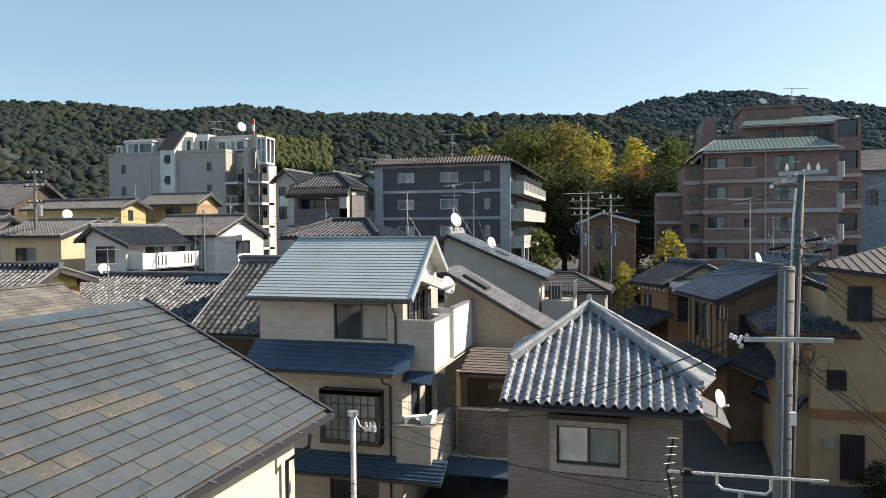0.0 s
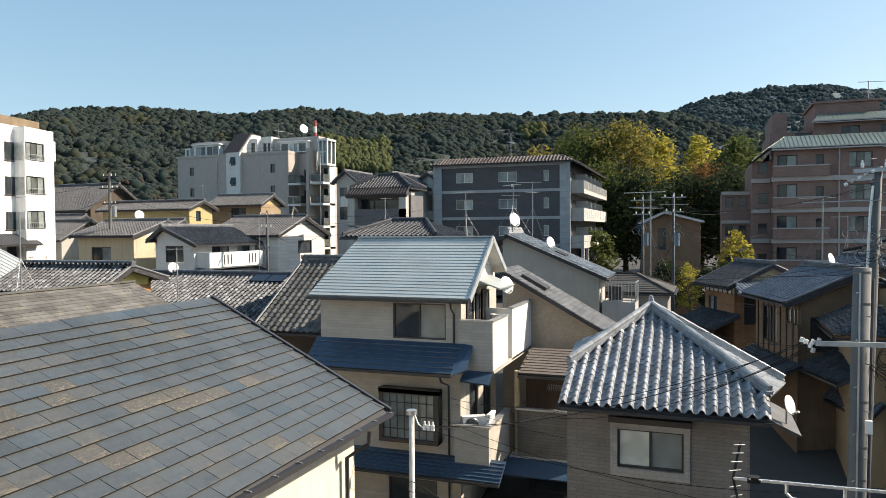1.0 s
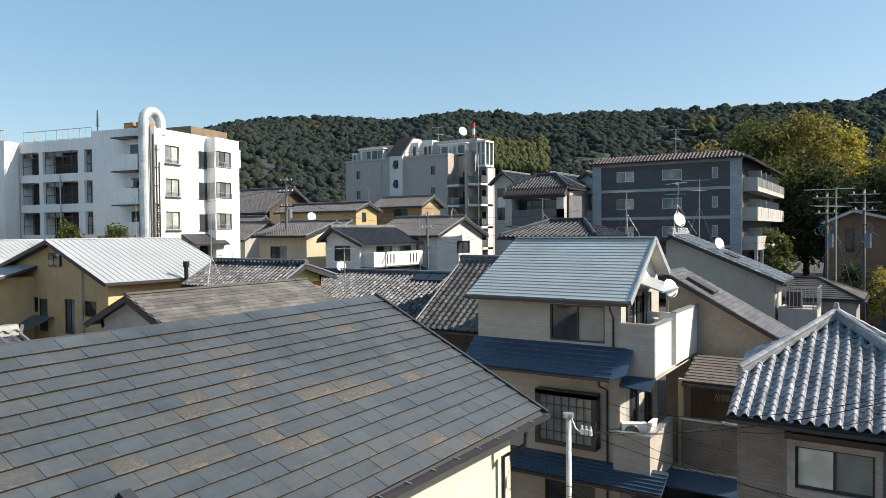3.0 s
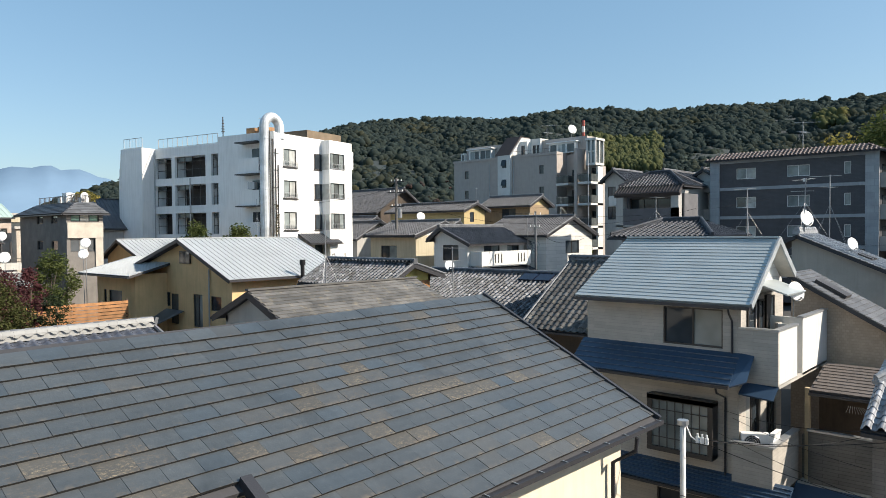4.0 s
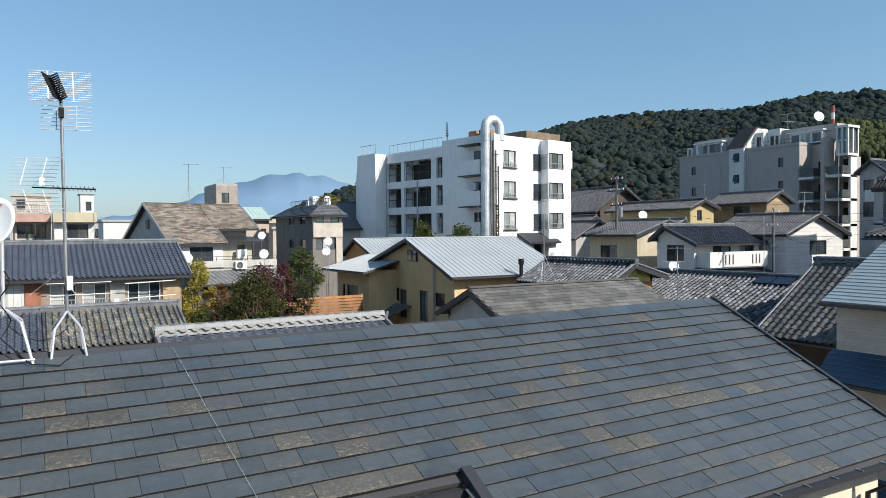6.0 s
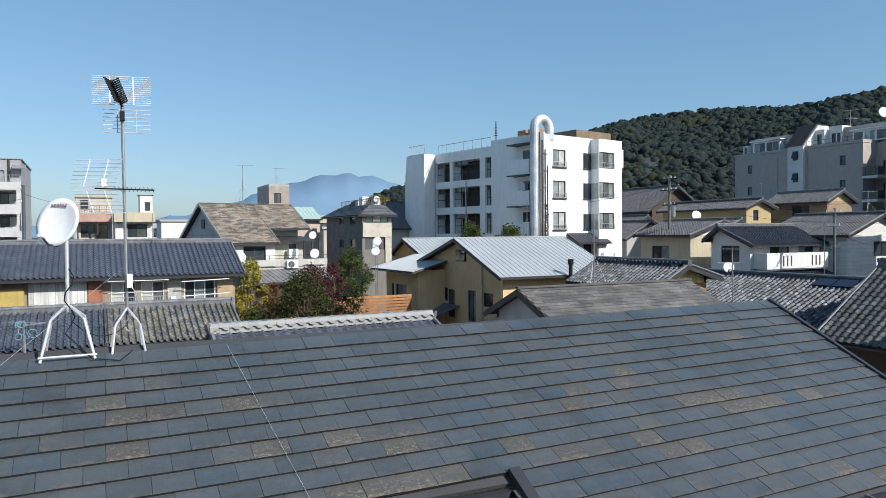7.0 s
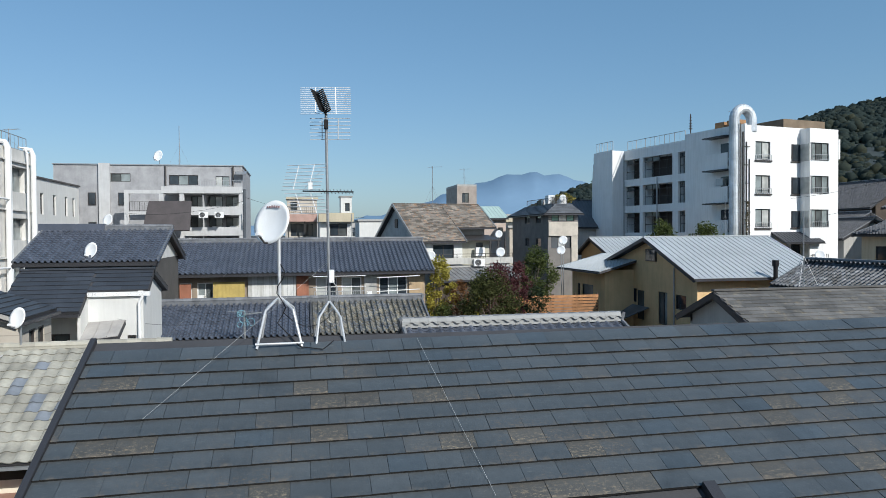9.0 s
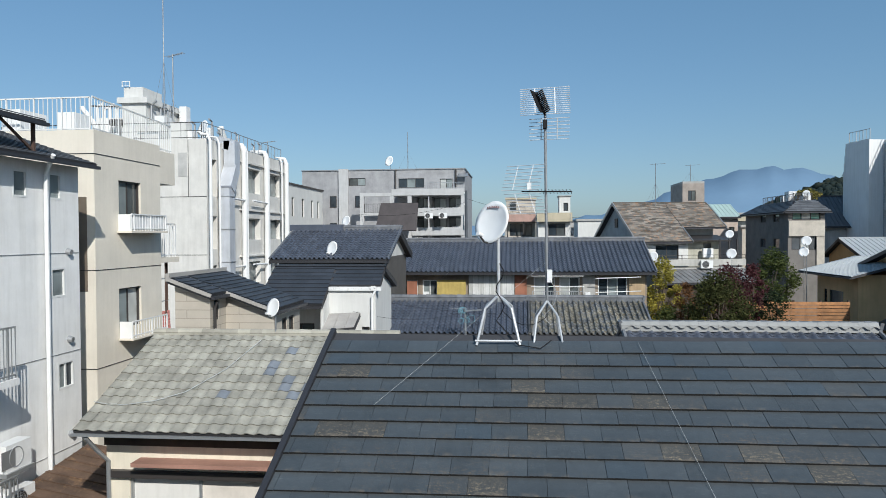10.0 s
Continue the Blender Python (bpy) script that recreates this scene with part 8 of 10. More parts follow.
    # distant blocks
    g = thing("grey_terrace_block", "grey and white stepped apartment block with deep balconies", "apartment building", (-75, -14, 4))
    offwhite = mat("off_white_render", (0.5, 0.5, 0.5), 0.8, var=0.08, streak=0.12)
    walls(g, (-84, -72.5, -22.6, -5.4), 4, 16.85, mat("mid_grey_render", (0.34, 0.34, 0.35), 0.8, streak=0.08), [("E", 4.2, 6.8, 15.25, 16.05, "three", (CURTAIN_B, GLASS_B)), ("E", 10.3, 13.0, 14.97, 15.94, "three", (GLASS, CURTAIN_B)), ("E", 14.65, 15.95, 14.75, 15.86, "pair", (CURTAIN, CURTAIN_B)),
                                                                                                                         ("E", 0.8, 2.2, 12.2, 13.4, "pair"), ("E", 0.8, 2.2, 9.6, 10.8, "pair")])
    Mesh().box(-84.1, -72.4, -22.7, -5.3, 16.85, 16.95).make("coping", FRAME_GREY, g)
    Mesh().box(-72.5, -72.2, -18.6, -17.6, 4, 17.0).make("white_pier", offwhite, g)
    Mesh().slab([(-71.6, -6.0, 16.0), (-71.6, -5.0, 16.0), (-72.5, -5.0, 16.4), (-72.5, -6.0, 16.4)], 0.06).make("canopy", FRAME_GREY, g)
    for y in (-12.6, -6.3):
        p = Mesh()
        p.tube([(-72.4, y, 16.8), (-72.35, y, 14.3)], 0.09, 8)
        p.make("downpipe", FRAME_DARK, g)
    rail_panel(g, (-69.6, -9.0, 14.65), (-69.6, -5.3, 14.65), 0.6, FRAME_GREY, 4, 16)
    for y0, z, hp in ((-12.5, 14.15, 0.5), (-10.75, 12.1, 0.65), (-10.5, 10.15, 0.65), (-10.5, 8.2, 0.65)):
        Mesh().box(-72.497, -69.5, y0, -5.2, z - 0.15, z).make("balcony_slab", offwhite, g)
        Mesh().box(-69.62, -69.5, y0, -5.2, z, z + hp).make("balcony_parapet", offwhite, g)
        for y in (-10.3, -8.6, -7.0):
            fr = Mesh().box(-72.495, -72.43, y, y + 1.3, z - 1.75, z - 0.3).make("balcony_door", FRAME_DARK, g)
            Mesh().box(-72.43, -72.41, y + 0.06, y + 0.62, z - 1.7, z - 0.35).make("pane", GLASS_B, fr)
            Mesh().box(-72.43, -72.41, y + 0.68, y + 1.24, z - 1.7, z - 0.35).make("pane", CURTAIN, fr)
        Mesh().box(-72.4, -69.7, -8.85, -8.78, z - 1.85, z - 0.15).make("partition", offwhite, g)
    for y0, y1, z0, z1 in ((-15.75, -15.35, 4, 14.3), (-12.7, -12.3, 12.3, 14.3), (-15.35, -12.7, 13.95, 14.3), (-15.35, -12.3, 12.0, 12.3), (-10.9, -10.5, 4, 14.0), (-5.55, -5.2, 4, 14.0)):
        Mesh().box(-69.95, -69.55, y0, y1, z0, z1).make("frame_member", offwhite, g)
    Mesh().slab([(-66.5, -13.6, 10.5), (-66.5, -9.6, 10.5), (-68, -9.6, 13.2), (-68, -13.3, 13.2)], 0.15).make("dark_screen", mat("brown_screen", (0.06, 0.05, 0.05), 0.6), g)
    for z in (12.1, 10.15, 8.2):
        for y in (-8.2, -6.6):
            Mesh().box(-71.9, -71.5, y, y + 0.75, z, z + 0.75).make("outdoor_unit", WHITE, g)
    for y, z in ((-19.6, 13.0), (-16.9, 13.0), (-19.6, 10.2)):
        fr = Mesh().box(-72.495, -72.43, y, y + 0.7, z, z + 1.2).make("narrow_window", FRAME_DARK, g)
        Mesh().box(-72.43, -72.41, y + 0.06, y + 0.64, z + 0.06, z + 1.14).make("pane", GLASS, fr)
    rail_panel(g, (-69.7, -15.3, 12.3), (-69.7, -12.7, 12.3), 0.9, FRAME_DARK, 3, 12)
    q = thing("pink_balcony_house", "flat-roofed house with a pinkish balcony band and dark veranda", "house", (-66, 0.3, 4))
    walls(q, (-70, -65.0, -1.0, 1.65), 4, 13.25, mat("far_buff_render", (0.5, 0.45, 0.38), 0.85), [("E", 0.3, 0.9, 12.2, 13.0, "one"), ("E", 0.3, 2.3, 9.9, 11.0, "four", (GLASS, GLASS_B))])
    Mesh().box(-70.2, -64.8, -1.1, 1.75, 13.25, 13.4).make("roof", STUCCO_CREAM, q)
    rail_panel(q, (-63.95, -0.95, 11.9), (-63.95, 1.6, 11.9), 0.65, FRAME_DARK, 4, 14)
    Mesh().box(-64.997, -63.9, -1.0, 1.65, 11.2, 11.85).make("balcony_band", mat("dusty_pink_render", (0.46, 0.3, 0.25), 0.85), q)
    for y in (-0.95, 0.5):
        Mesh().box(-64.1, -64.0, y, y + 0.1, 4, 11.2).make("post", FRAME_DARK, q)
    v = thing("white_terrace_house", "white flat-roofed house with a roof stair box", "house", (-62, 3, 4))
    walls(v, (-66, -60.5, 1.75, 4.5), 4, 11.85, STUCCO_WHITE, [("E", 0.85, 2.3, 9.9, 10.95, "pair", (GLASS, GLASS_B))])
    Mesh().box(-60.497, -59.9, 1.65, 4.6, 11.1, 11.85).make("parapet", STUCCO_CREAM, v)
    walls(v, (-62.5, -60.6, 3.55, 4.48), 11.85, 13.25, STUCCO_WHITE, [("E", 0.35, 0.75, 12.0, 12.7, "one")])
    Mesh().box(-62.6, -60.5, 3.45, 4.58, 13.25, 13.32).make("roof", STUCCO_GREY, v)
    w = thing("white_windowed_block", "white rendered block with a row of narrow windows", "apartment building", (-62, -24, 3))
    wn = [("N", a, a + 0.7, z, z + 1.7, "one", (GLASS,)) for z in (11.8, 8.6) for a in (1.5, 4.5, 7.5, 10.5, 12.6)]
    walls(w, (-71.0, -56.5, -30, -20.0), 3, 14.6, STUCCO_WHITE, wn, 0.3)
    Mesh().box(-71.2, -56.3, -30, -19.9, 14.6, 14.75).make("coping", FRAME_DARK, w)
    # small far buildings on the left skyline
    for i, (x, y0, y1, z, mt) in enumerate(((-92.3, 20.9, 23.6, 16.4, mat("far_tan_render", (0.36, 0.31, 0.27), 0.85)),
                                           (-72, 22.0, 24.5, 10.6, mat("far_buff_render", (0.45, 0.4, 0.34), 0.85)), (-95, 8, 20, 11.8, STUCCO_WHITE), (-110, -2, 30, 12.0, STUCCO_GREY), (-100, 24, 38, 12.6, STUCCO_CREAM))):
        over_ = 0.0 if z > 16 else 0.2
        d = thing("distant_block", "distant flat-roofed town building", "building", (x - 3, (y0 + y1) / 2, 4))
        w_ = y1 - y0
        walls(d, (x - 7, x, y0, y1), 4, z, mt, [("E", w_ * 0.25, w_ * 0.6, z - 2.2, z - 0.9, "pair"), ("E", w_ * 0.2, w_ * 0.75, z - 5.0, z - 3.4, "pair")])
        Mesh().box(x - 7, x + over_, y0 - over_, y1 + over_, z, z + 0.25).make("roof", STUCCO_GREY, d)


def build_surroundings():
    """Plain unseen houses added behind and beside the viewpoint: they close the place and block sky light."""
    for b, z in (((-4, 5, -15, -5.5), 11.5), ((7, 16, -9, 1), 10.5), ((15, 27, 4, 22), 11.5), ((-14, -6, -26, -19), 11.0)):
        h = thing("sky_blocker_house", "plain unseen house added to block sky light", "house", ((b[0] + b[1]) / 2, (b[2] + b[3]) / 2, 0))
        walls(h, b, 0, z, STUCCO_GREY)
        hip_roof(h, b, z, z + 1.2, 0.4, "slate", SLATE)


build_surroundings()
build_left_cluster()
build_zinc_house()
build_row_houses()
build_right_cluster()
SAND_HOUSE, SAND_FACE = build_sand_roof_house()
build_left_blocks()

# ---- aerials, dishes, poles and cables ----
ALU = mat("weathered_aluminium", (0.5, 0.5, 0.5), 0.4, 0.7, var=0.15, scale=8)
MAST = mat("steel_mast", (0.3, 0.31, 0.32), 0.45, 0.5, var=0.2, scale=4)
DISH = mat("dish_white", (0.86, 0.86, 0.85), 0.5, var=0.04, scale=3, streak=0.05)


def roof_aerial(top, base, yaw=0.0, size=1.0, style=0, legs=True):
    """A mast with one or two comb aerials."""
    t, b = Vector(top), Vector(base)
    h = thing("tv_aerial", ("thin steel mast with comb-shaped television aerials", "bare thin steel aerial mast on a roof")[style == 2], "antenna", base, group="television aerials")
    m = Mesh()
    m.tube([b, t], 0.022 * size, 6)
    m.make("mast", MAST, h)
    if style < 2:
        for k, (dz, ln, n) in enumerate(((0.05, 1.3, 11), (0.55, 0.9, 6)) if style == 0 else ((0.06, 1.1, 10),)):
            ln *= size
            a = radians(yaw + 55 * k)
            d = Vector((math.cos(a), math.sin(a), 0))
            s = Vector((-d.y, d.x, 0))
            c = t - Vector((0, 0, dz * size))
            bm_ = Mesh()
            bm_.beam(c - d * ln * 0.35, c + d * ln * 0.65, 0.02 * size, 0.02 * size)
            bm_.make("boom", ALU, h)
            el = Mesh()
            for i in range(n):
                p = c + d * ln * (-0.33 + 0.96 * i / (n - 1))
                w = (0.26 if k == 0 else 0.42) * size * (1.0 - 0.3 * i / n)
                el.beam(p - s * w * 0.5, p + s * w * 0.5, 0.012 * size, 0.012 * size)
            el.make("element_comb", ALU, h, kind="stuff")
    if legs:
        for i in range(4):
            g = Mesh()
            a = radians(45 + 90 * i + yaw)
            g.tube([b + (t - b) * 0.55, b + Vector((math.cos(a) * 0.9, math.sin(a) * 0.9, -0.15)) * size], 0.006, 4)
            g.make("guy_wire", MAST, h)
    return h


def satellite_dish(c, aim=(0.82, -0.5, 0.3), r=0.25, foot=0.6, tripod=False):
    """A small dish with its arm and receiver on a short mast."""
    c, d = Vector(c), Vector(aim).normalized()
    h = thing("satellite_dish", "white satellite dish on a short steel mast", "satellite dish", c - Vector((0, 0, foot)), group="satellite dishes")
    Mesh().dish(c, d, r, r * 0.14, 24, 4).make("reflector", DISH, h, smooth=True)
    a = Mesh()
    low = c - Vector((0, 0, r * 0.95)) + d * r * 0.15
    a.tube([low, c + d * r * 0.95 - Vector((0, 0, r * 0.85))], 0.014 + r * 0.02, 6)
    a.make("arm", MAST, h)
    n = Mesh()
    e = c + d * r * 0.95 - Vector((0, 0, r * 0.8))
    n.tube([e + d * 0.03, e - d * 0.09], 0.02 + r * 0.04, 8)
    n.make("receiver", WHITE, h)
    m = Mesh()
    back = c - d * r * 0.25
    m.tube([c - d * 0.02, back, back - Vector((0, 0, foot + 0.05))], 0.022, 8)
    m.make("mast", MAST, h)
    return h


for top, base, yaw, size, style in (
        ((-18.38, 21.12, 9.41), (-18.36, 21.14, 7.2), 200, 1.0, 0), ((-8.52, 32.9, 12.18), (-8.6, 32.9, 9.9), 140, 1.0, 0), ((-8.09, 35.08, 12.42), (-8.1, 35.07, 9.5), 190, 1.0, 0),
        ((-28.61, 41.0, 10.93), (-28.6, 41.0, 2.6), 60, 0.9, 2), ((-19.3, 73.5, 20.3), (-19.3, 73.5, 17.9), 30, 1.8, 0), ((14.9, 78.0, 24.0), (14.9, 78.0, 22.0), 10, 1.9, 0),
        ((-62.5, 95.0, 26.9), (-62.5, 95.0, 24.3), 20, 2.2, 0), ((-50.4, 62.1, 15.0), (-50.4, 62.1, 12.5), 120, 1.1, 1), ((5.9, 41.6, 11.62), (5.9, 41.6, 8.2), 175, 1.6, 1),
        ((-2.94, 43.9, 12.25), (-2.94, 43.9, 6.7), 170, 1.9, 0), ((-17.3, 37.2, 11.9), (-17.3, 37.2, 10.1), 80, 1.0, 1), ((-21.45, 17.2, 10.69), (-21.45, 17.2, 7.3), 80, 1.0, 2),
        ((-23.6, -1.75, 7.57), (-23.6, -1.75, 2.2), 250, 0.8, 1), ((-55.2, 10.5, 15.4), (-55.2, 10.5, 12.0), 60, 1.1, 1), ((-92.4, 21.9, 18.8), (-92.4, 21.9, 16.5), 60, 1.6, 1),
        ((-42.6, -22.2, 26.0), (-42.6, -22.2, 15.2), 60, 1.4, 2), ((-42.8, -21.7, 21.6), (-42.8, -21.7, 15.2), 60, 1.6, 1), ((-77.0, -12.0, 21.4), (-77.0, -12.0, 16.9), 60, 1.5, 2),
        ((-47.3, -17.2, 16.6), (-47.3, -17.2, 15.2), 60, 1.2, 1), ((-68.8, 1.2, 15.2), (-68.8, 1.2, 13.4), 60, 1.2, 1), ((-54.6, 37.0, 20.5), (-54.6, 37.0, 18.6), 40, 1.2, 0),
        ((-12.7, 38.2, 12.2), (-12.7, 38.2, 9.4), 160, 1.1, 1), ((-46.2, 30.5, 12.6), (-46.2, 30.5, 9.6), 40, 0.9, 2), ((-33.0, 52.3, 13.0), (-33.0, 52.3, 11.1), 70, 1.0, 1),
        ((-40.8, 3.0, 11.2), (-40.8, 3.0, 9.5), 70, 1.0, 2), ((7.3, 43.0, 10.6), (7.3, 43.0, 8.3), 200, 1.2, 1)):
    roof_aerial(top, base, yaw, size, style)
for c, r, foot in (((-45.5, 47.8, 11.46), 0.42, 0.9), ((-8.5, 32.9, 10.45), 0.35, 0.5), ((-6.75, 24.9, 7.95), 0.33, 0.9), ((-26.35, 30.0, 8.1), 0.3, 0.5), ((-58.5, 96.0, 25.9), 0.75, 2.0),
                   ((-6.9, 33.6, 9.35), 0.28, 0.45), ((-46.6, 18.15, 9.5), 0.32, 6.9), ((-46.6, 18.0, 8.8), 0.32, 6.2), ((-44.2, 8.3, 8.62), 0.3, 6.0), ((-48.0, 14.0, 8.67), 0.35, 6.05),
                   ((-50.5, 14.6, 9.95), 0.3, 0.3), ((-57.0, 18.5 + 2.6, 13.0), 0.25, 0.6), ((-56.8, 19.2 + 2.9, 13.0), 0.3, 0.6), ((-16.4, -5.85, 8.28), 0.23, 0.62), ((-29.9, -8.0, 9.45), 0.33, 0.7),
                   ((-76.7, -14.0, 18.2), 0.6, 1.3), ((-34.9, -8.6, 10.75), 0.28, 0.4), ((-38.0, -17.5, 16.1), 0.45, 0.9), ((-36.0, 30.0, 8.6), 0.3, 0.9), ((5.5, 36.3, 8.5), 0.3, 0.6), ((2.05, 19.6, 5.5), 0.25, 0.5)):
    satellite_dish(c, r=r, foot=foot)


def build_ridge_dish():
    """The dish astride the slate ridge."""
    h = thing("ridge_satellite_dish", "large white satellite dish on a bent-leg roof stand", "satellite dish", (-9.85, -0.27, 8.6), group="satellite dishes")
    st = mat("painted_stand", (0.6, 0.61, 0.62), 0.45, 0.4, var=0.15, scale=6)
    d = Vector((0.75, -0.6, 0.3)).normalized()
    c = Vector((-10.0, -0.34, 10.17))
    Mesh().dish(c, d, 0.315, 0.045, 32, 5).make("reflector", DISH, h, smooth=True)
    for i in range(6):
        s = d.cross(Vector((0, 0, 1))).normalized()
        u = s.cross(d)
        p = c + u * 0.23 - s * (0.07 - i * 0.04) - u * abs(i - 2.5) * 0.004 + d * 0.036
        m = Mesh()
        m.beam(p - s * 0.012, p + s * 0.012, 0.008, 0.03, up=tuple(u))
        m.make("lettering_bar", mat("mark_red", (0.3, 0.2, 0.2), 0.6), h)
    m = Mesh()
    m.tube([(-10.04, -0.27, 9.95), (-10.04, -0.27, 9.05)], 0.024, 10)
    m.make("mast", st, h)
    m = Mesh()
    m.tube([c - d * 0.02, c - d * 0.14, (-10.04, -0.27, 10.0)], 0.035, 8)
    m.make("bracket", FRAME_DARK, h)
    m = Mesh()
    m.tube([c - Vector((0, 0, 0.3)) + d * 0.05, c + d * 0.2 - Vector((0, 0, 0.33)), c + d * 0.3 - Vector((0, 0, 0.27))], 0.014, 8)
    m.make("arm", FRAME_DARK, h)
    m = Mesh()
    e = c + d * 0.31 - Vector((0, 0, 0.25))
    m.tube([e + d * 0.04, e - d * 0.05], 0.03, 10)
    m.make("receiver", WHITE, h)
    for y in (-0.56, 0.03):
        for x, z in ((-9.55, 8.5), (-10.35, 8.38)):
            m = Mesh()
            m.tube([(x, y, z), (-9.95 + (x + 9.95) * 0.5, -0.27 + (y + 0.27) * 0.62, 8.98), (-10.02, -0.27 + (y + 0.27) * 0.1, 9.12)], 0.018, 8)
            m.make("leg", st, h)
    for x, z in ((-9.56, 8.56), (-10.33, 8.44)):
        Mesh().tube([(x, -0.58, z), (x, 0.05, z)], 0.016, 8).make("foot_bar", st, h)
    m = Mesh()
    pts = [Vector((-9.9, -0.25, 9.6 - 0.1 * k)) + Vector((0.05 * math.sin(k * 0.9), 0.06 * math.sin(k * 1.3), 0)) for k in range(9)] + [Vector((-9.5, 0.0, 8.52)), Vector((-9.45, 0.3, 8.48)), Vector((-9.6, 0.45, 8.57))]
    m.tube(pts, 0.008, 6)
    m.make("cable", BLACK, h)


def build_ridge_aerial():
    """Tall mast with two grid-backed aerials on the slate ridge."""
    h = thing("ridge_aerial_mast", "tall steel mast carrying two grid-backed television aerials", "antenna", (-10.2, 0.42, 8.6), group="television aerials")
    st = mat("painted_stand", (0.6, 0.61, 0.62), 0.45, 0.4)
    m = Mesh()
    m.tube([(-10.2, 0.42, 8.95), (-10.21, 0.41, 10.4), (-10.24, 0.4, 12.0)], 0.02, 8)
    m.make("mast", MAST, h)
    for dx, y, z in ((0.5, 0.2, 8.4), (-0.35, 0.2, 8.38), (0.5, 0.62, 8.4), (-0.35, 0.62, 8.38)):
        q = Mesh()
        q.tube([(-10.05 + dx, y, z), (-10.15 + dx * 0.45, 0.42 + (y - 0.42) * 0.7, 8.85), (-10.2, 0.42, 9.05)], 0.016, 8)
        q.make("leg", st, h)
    q = Mesh()
    q.box(-10.2, -10.12, 0.42, 0.49, 9.32, 9.5)
    q.make("booster_box", WHITE, h)
    m = Mesh()
    m.tube([Vector((-10.14, 0.46, 9.3)) + Vector((0.02, 0.09 * math.sin(k * 0.8), -0.08 * k + 0.05 * math.cos(k * 0.8))) for k in range(9)], 0.006, 6)
    m.make("cable", ALU, h)

    GRID = mat("bright_grid", (0.72, 0.73, 0.74), 0.45, 0.2, var=0.1, scale=9)

    def grid(c, right, up, w, hgt, n, name):
        """A reflector: parallel rods on two uprights."""
        c, right, up = Vector(c), Vector(right).normalized(), Vector(up).normalized()
        for s in (-0.2, 0.2):
            Mesh().beam(c + right * w * s - up * hgt * 0.5, c + right * w * s + up * hgt * 0.5, 0.012, 0.012).make("grid_upright", GRID, h)
        for k in range(n):
            p = c + up * hgt * (k / (n - 1) - 0.5)
            Mesh().tube([p - right * w * 0.5, p + right * w * 0.5], 0.0055, 5).make("grid_rod", GRID, h)

    # upper aerial, pointing at the viewer and upwards
    d = Vector((0.86, -0.18, 0.22)).normalized()
    s = Vector((0.2, 0.98, 0)).normalized()
    c = Vector((-10.22, 0.4, 11.72))
    grid(c + Vector((-0.02, 0.0, 0.2)), s, (-0.35, 0, 1), 0.72, 0.42, 14, "upper")
    grid(c + Vector((-0.03, 0.06, -0.2)), s, (0.3, 0, 1), 0.58, 0.3, 7, "lower")
    Mesh().beam(c, c + d * 0.72, 0.022, 0.03).make("boom", BLACK, h)
    for k in range(13):
        p = c + d * (0.06 + 0.054 * k)
        for sg in (-1, 1):
            Mesh().beam(p, p + s * 0.085 * sg + Vector((0, 0, 0.05)), 0.012, 0.018).make("director", BLACK, h)
    Mesh().box(c.x - 0.02, c.x + 0.06, c.y - 0.03, c.y + 0.03, c.z - 0.2, c.z - 0.08).make("junction_box", BLACK, h)
    # lower aerial, pointing sideways
    c = Vector((-10.2, 0.36, 10.62))
    d = Vector((0.12, 0.99, -0.02)).normalized()
    s = Vector((0.96, -0.25, 0))
    grid(c + Vector((0.02, -0.28, 0.2)), (0.5, 0.86, 0), (0, 0.25, 1), 0.62, 0.36, 8, "upper")
    grid(c + Vector((0.02, -0.25, -0.17)), (0.5, 0.86, 0), (0, -0.3, 1), 0.6, 0.3, 7, "lower")
    Mesh().beam(c - d * 0.3, c + d * 0.42, 0.014, 0.018).make("boom", BLACK, h)
    for k in range(10):
        p = c + d * (-0.05 + 0.05 * k)
        Mesh().beam(p - s * 0.08 - Vector((0, 0, 0.025)), p + s * 0.08 + Vector((0, 0, 0.025)), 0.007, 0.008).make("director", FRAME_DARK, h)
    Mesh().box(c.x + 0.03, c.x + 0.1, c.y - 0.22, c.y - 0.16, c.z + 0.02, c.z + 0.12).make("junction_box", WHITE, h)


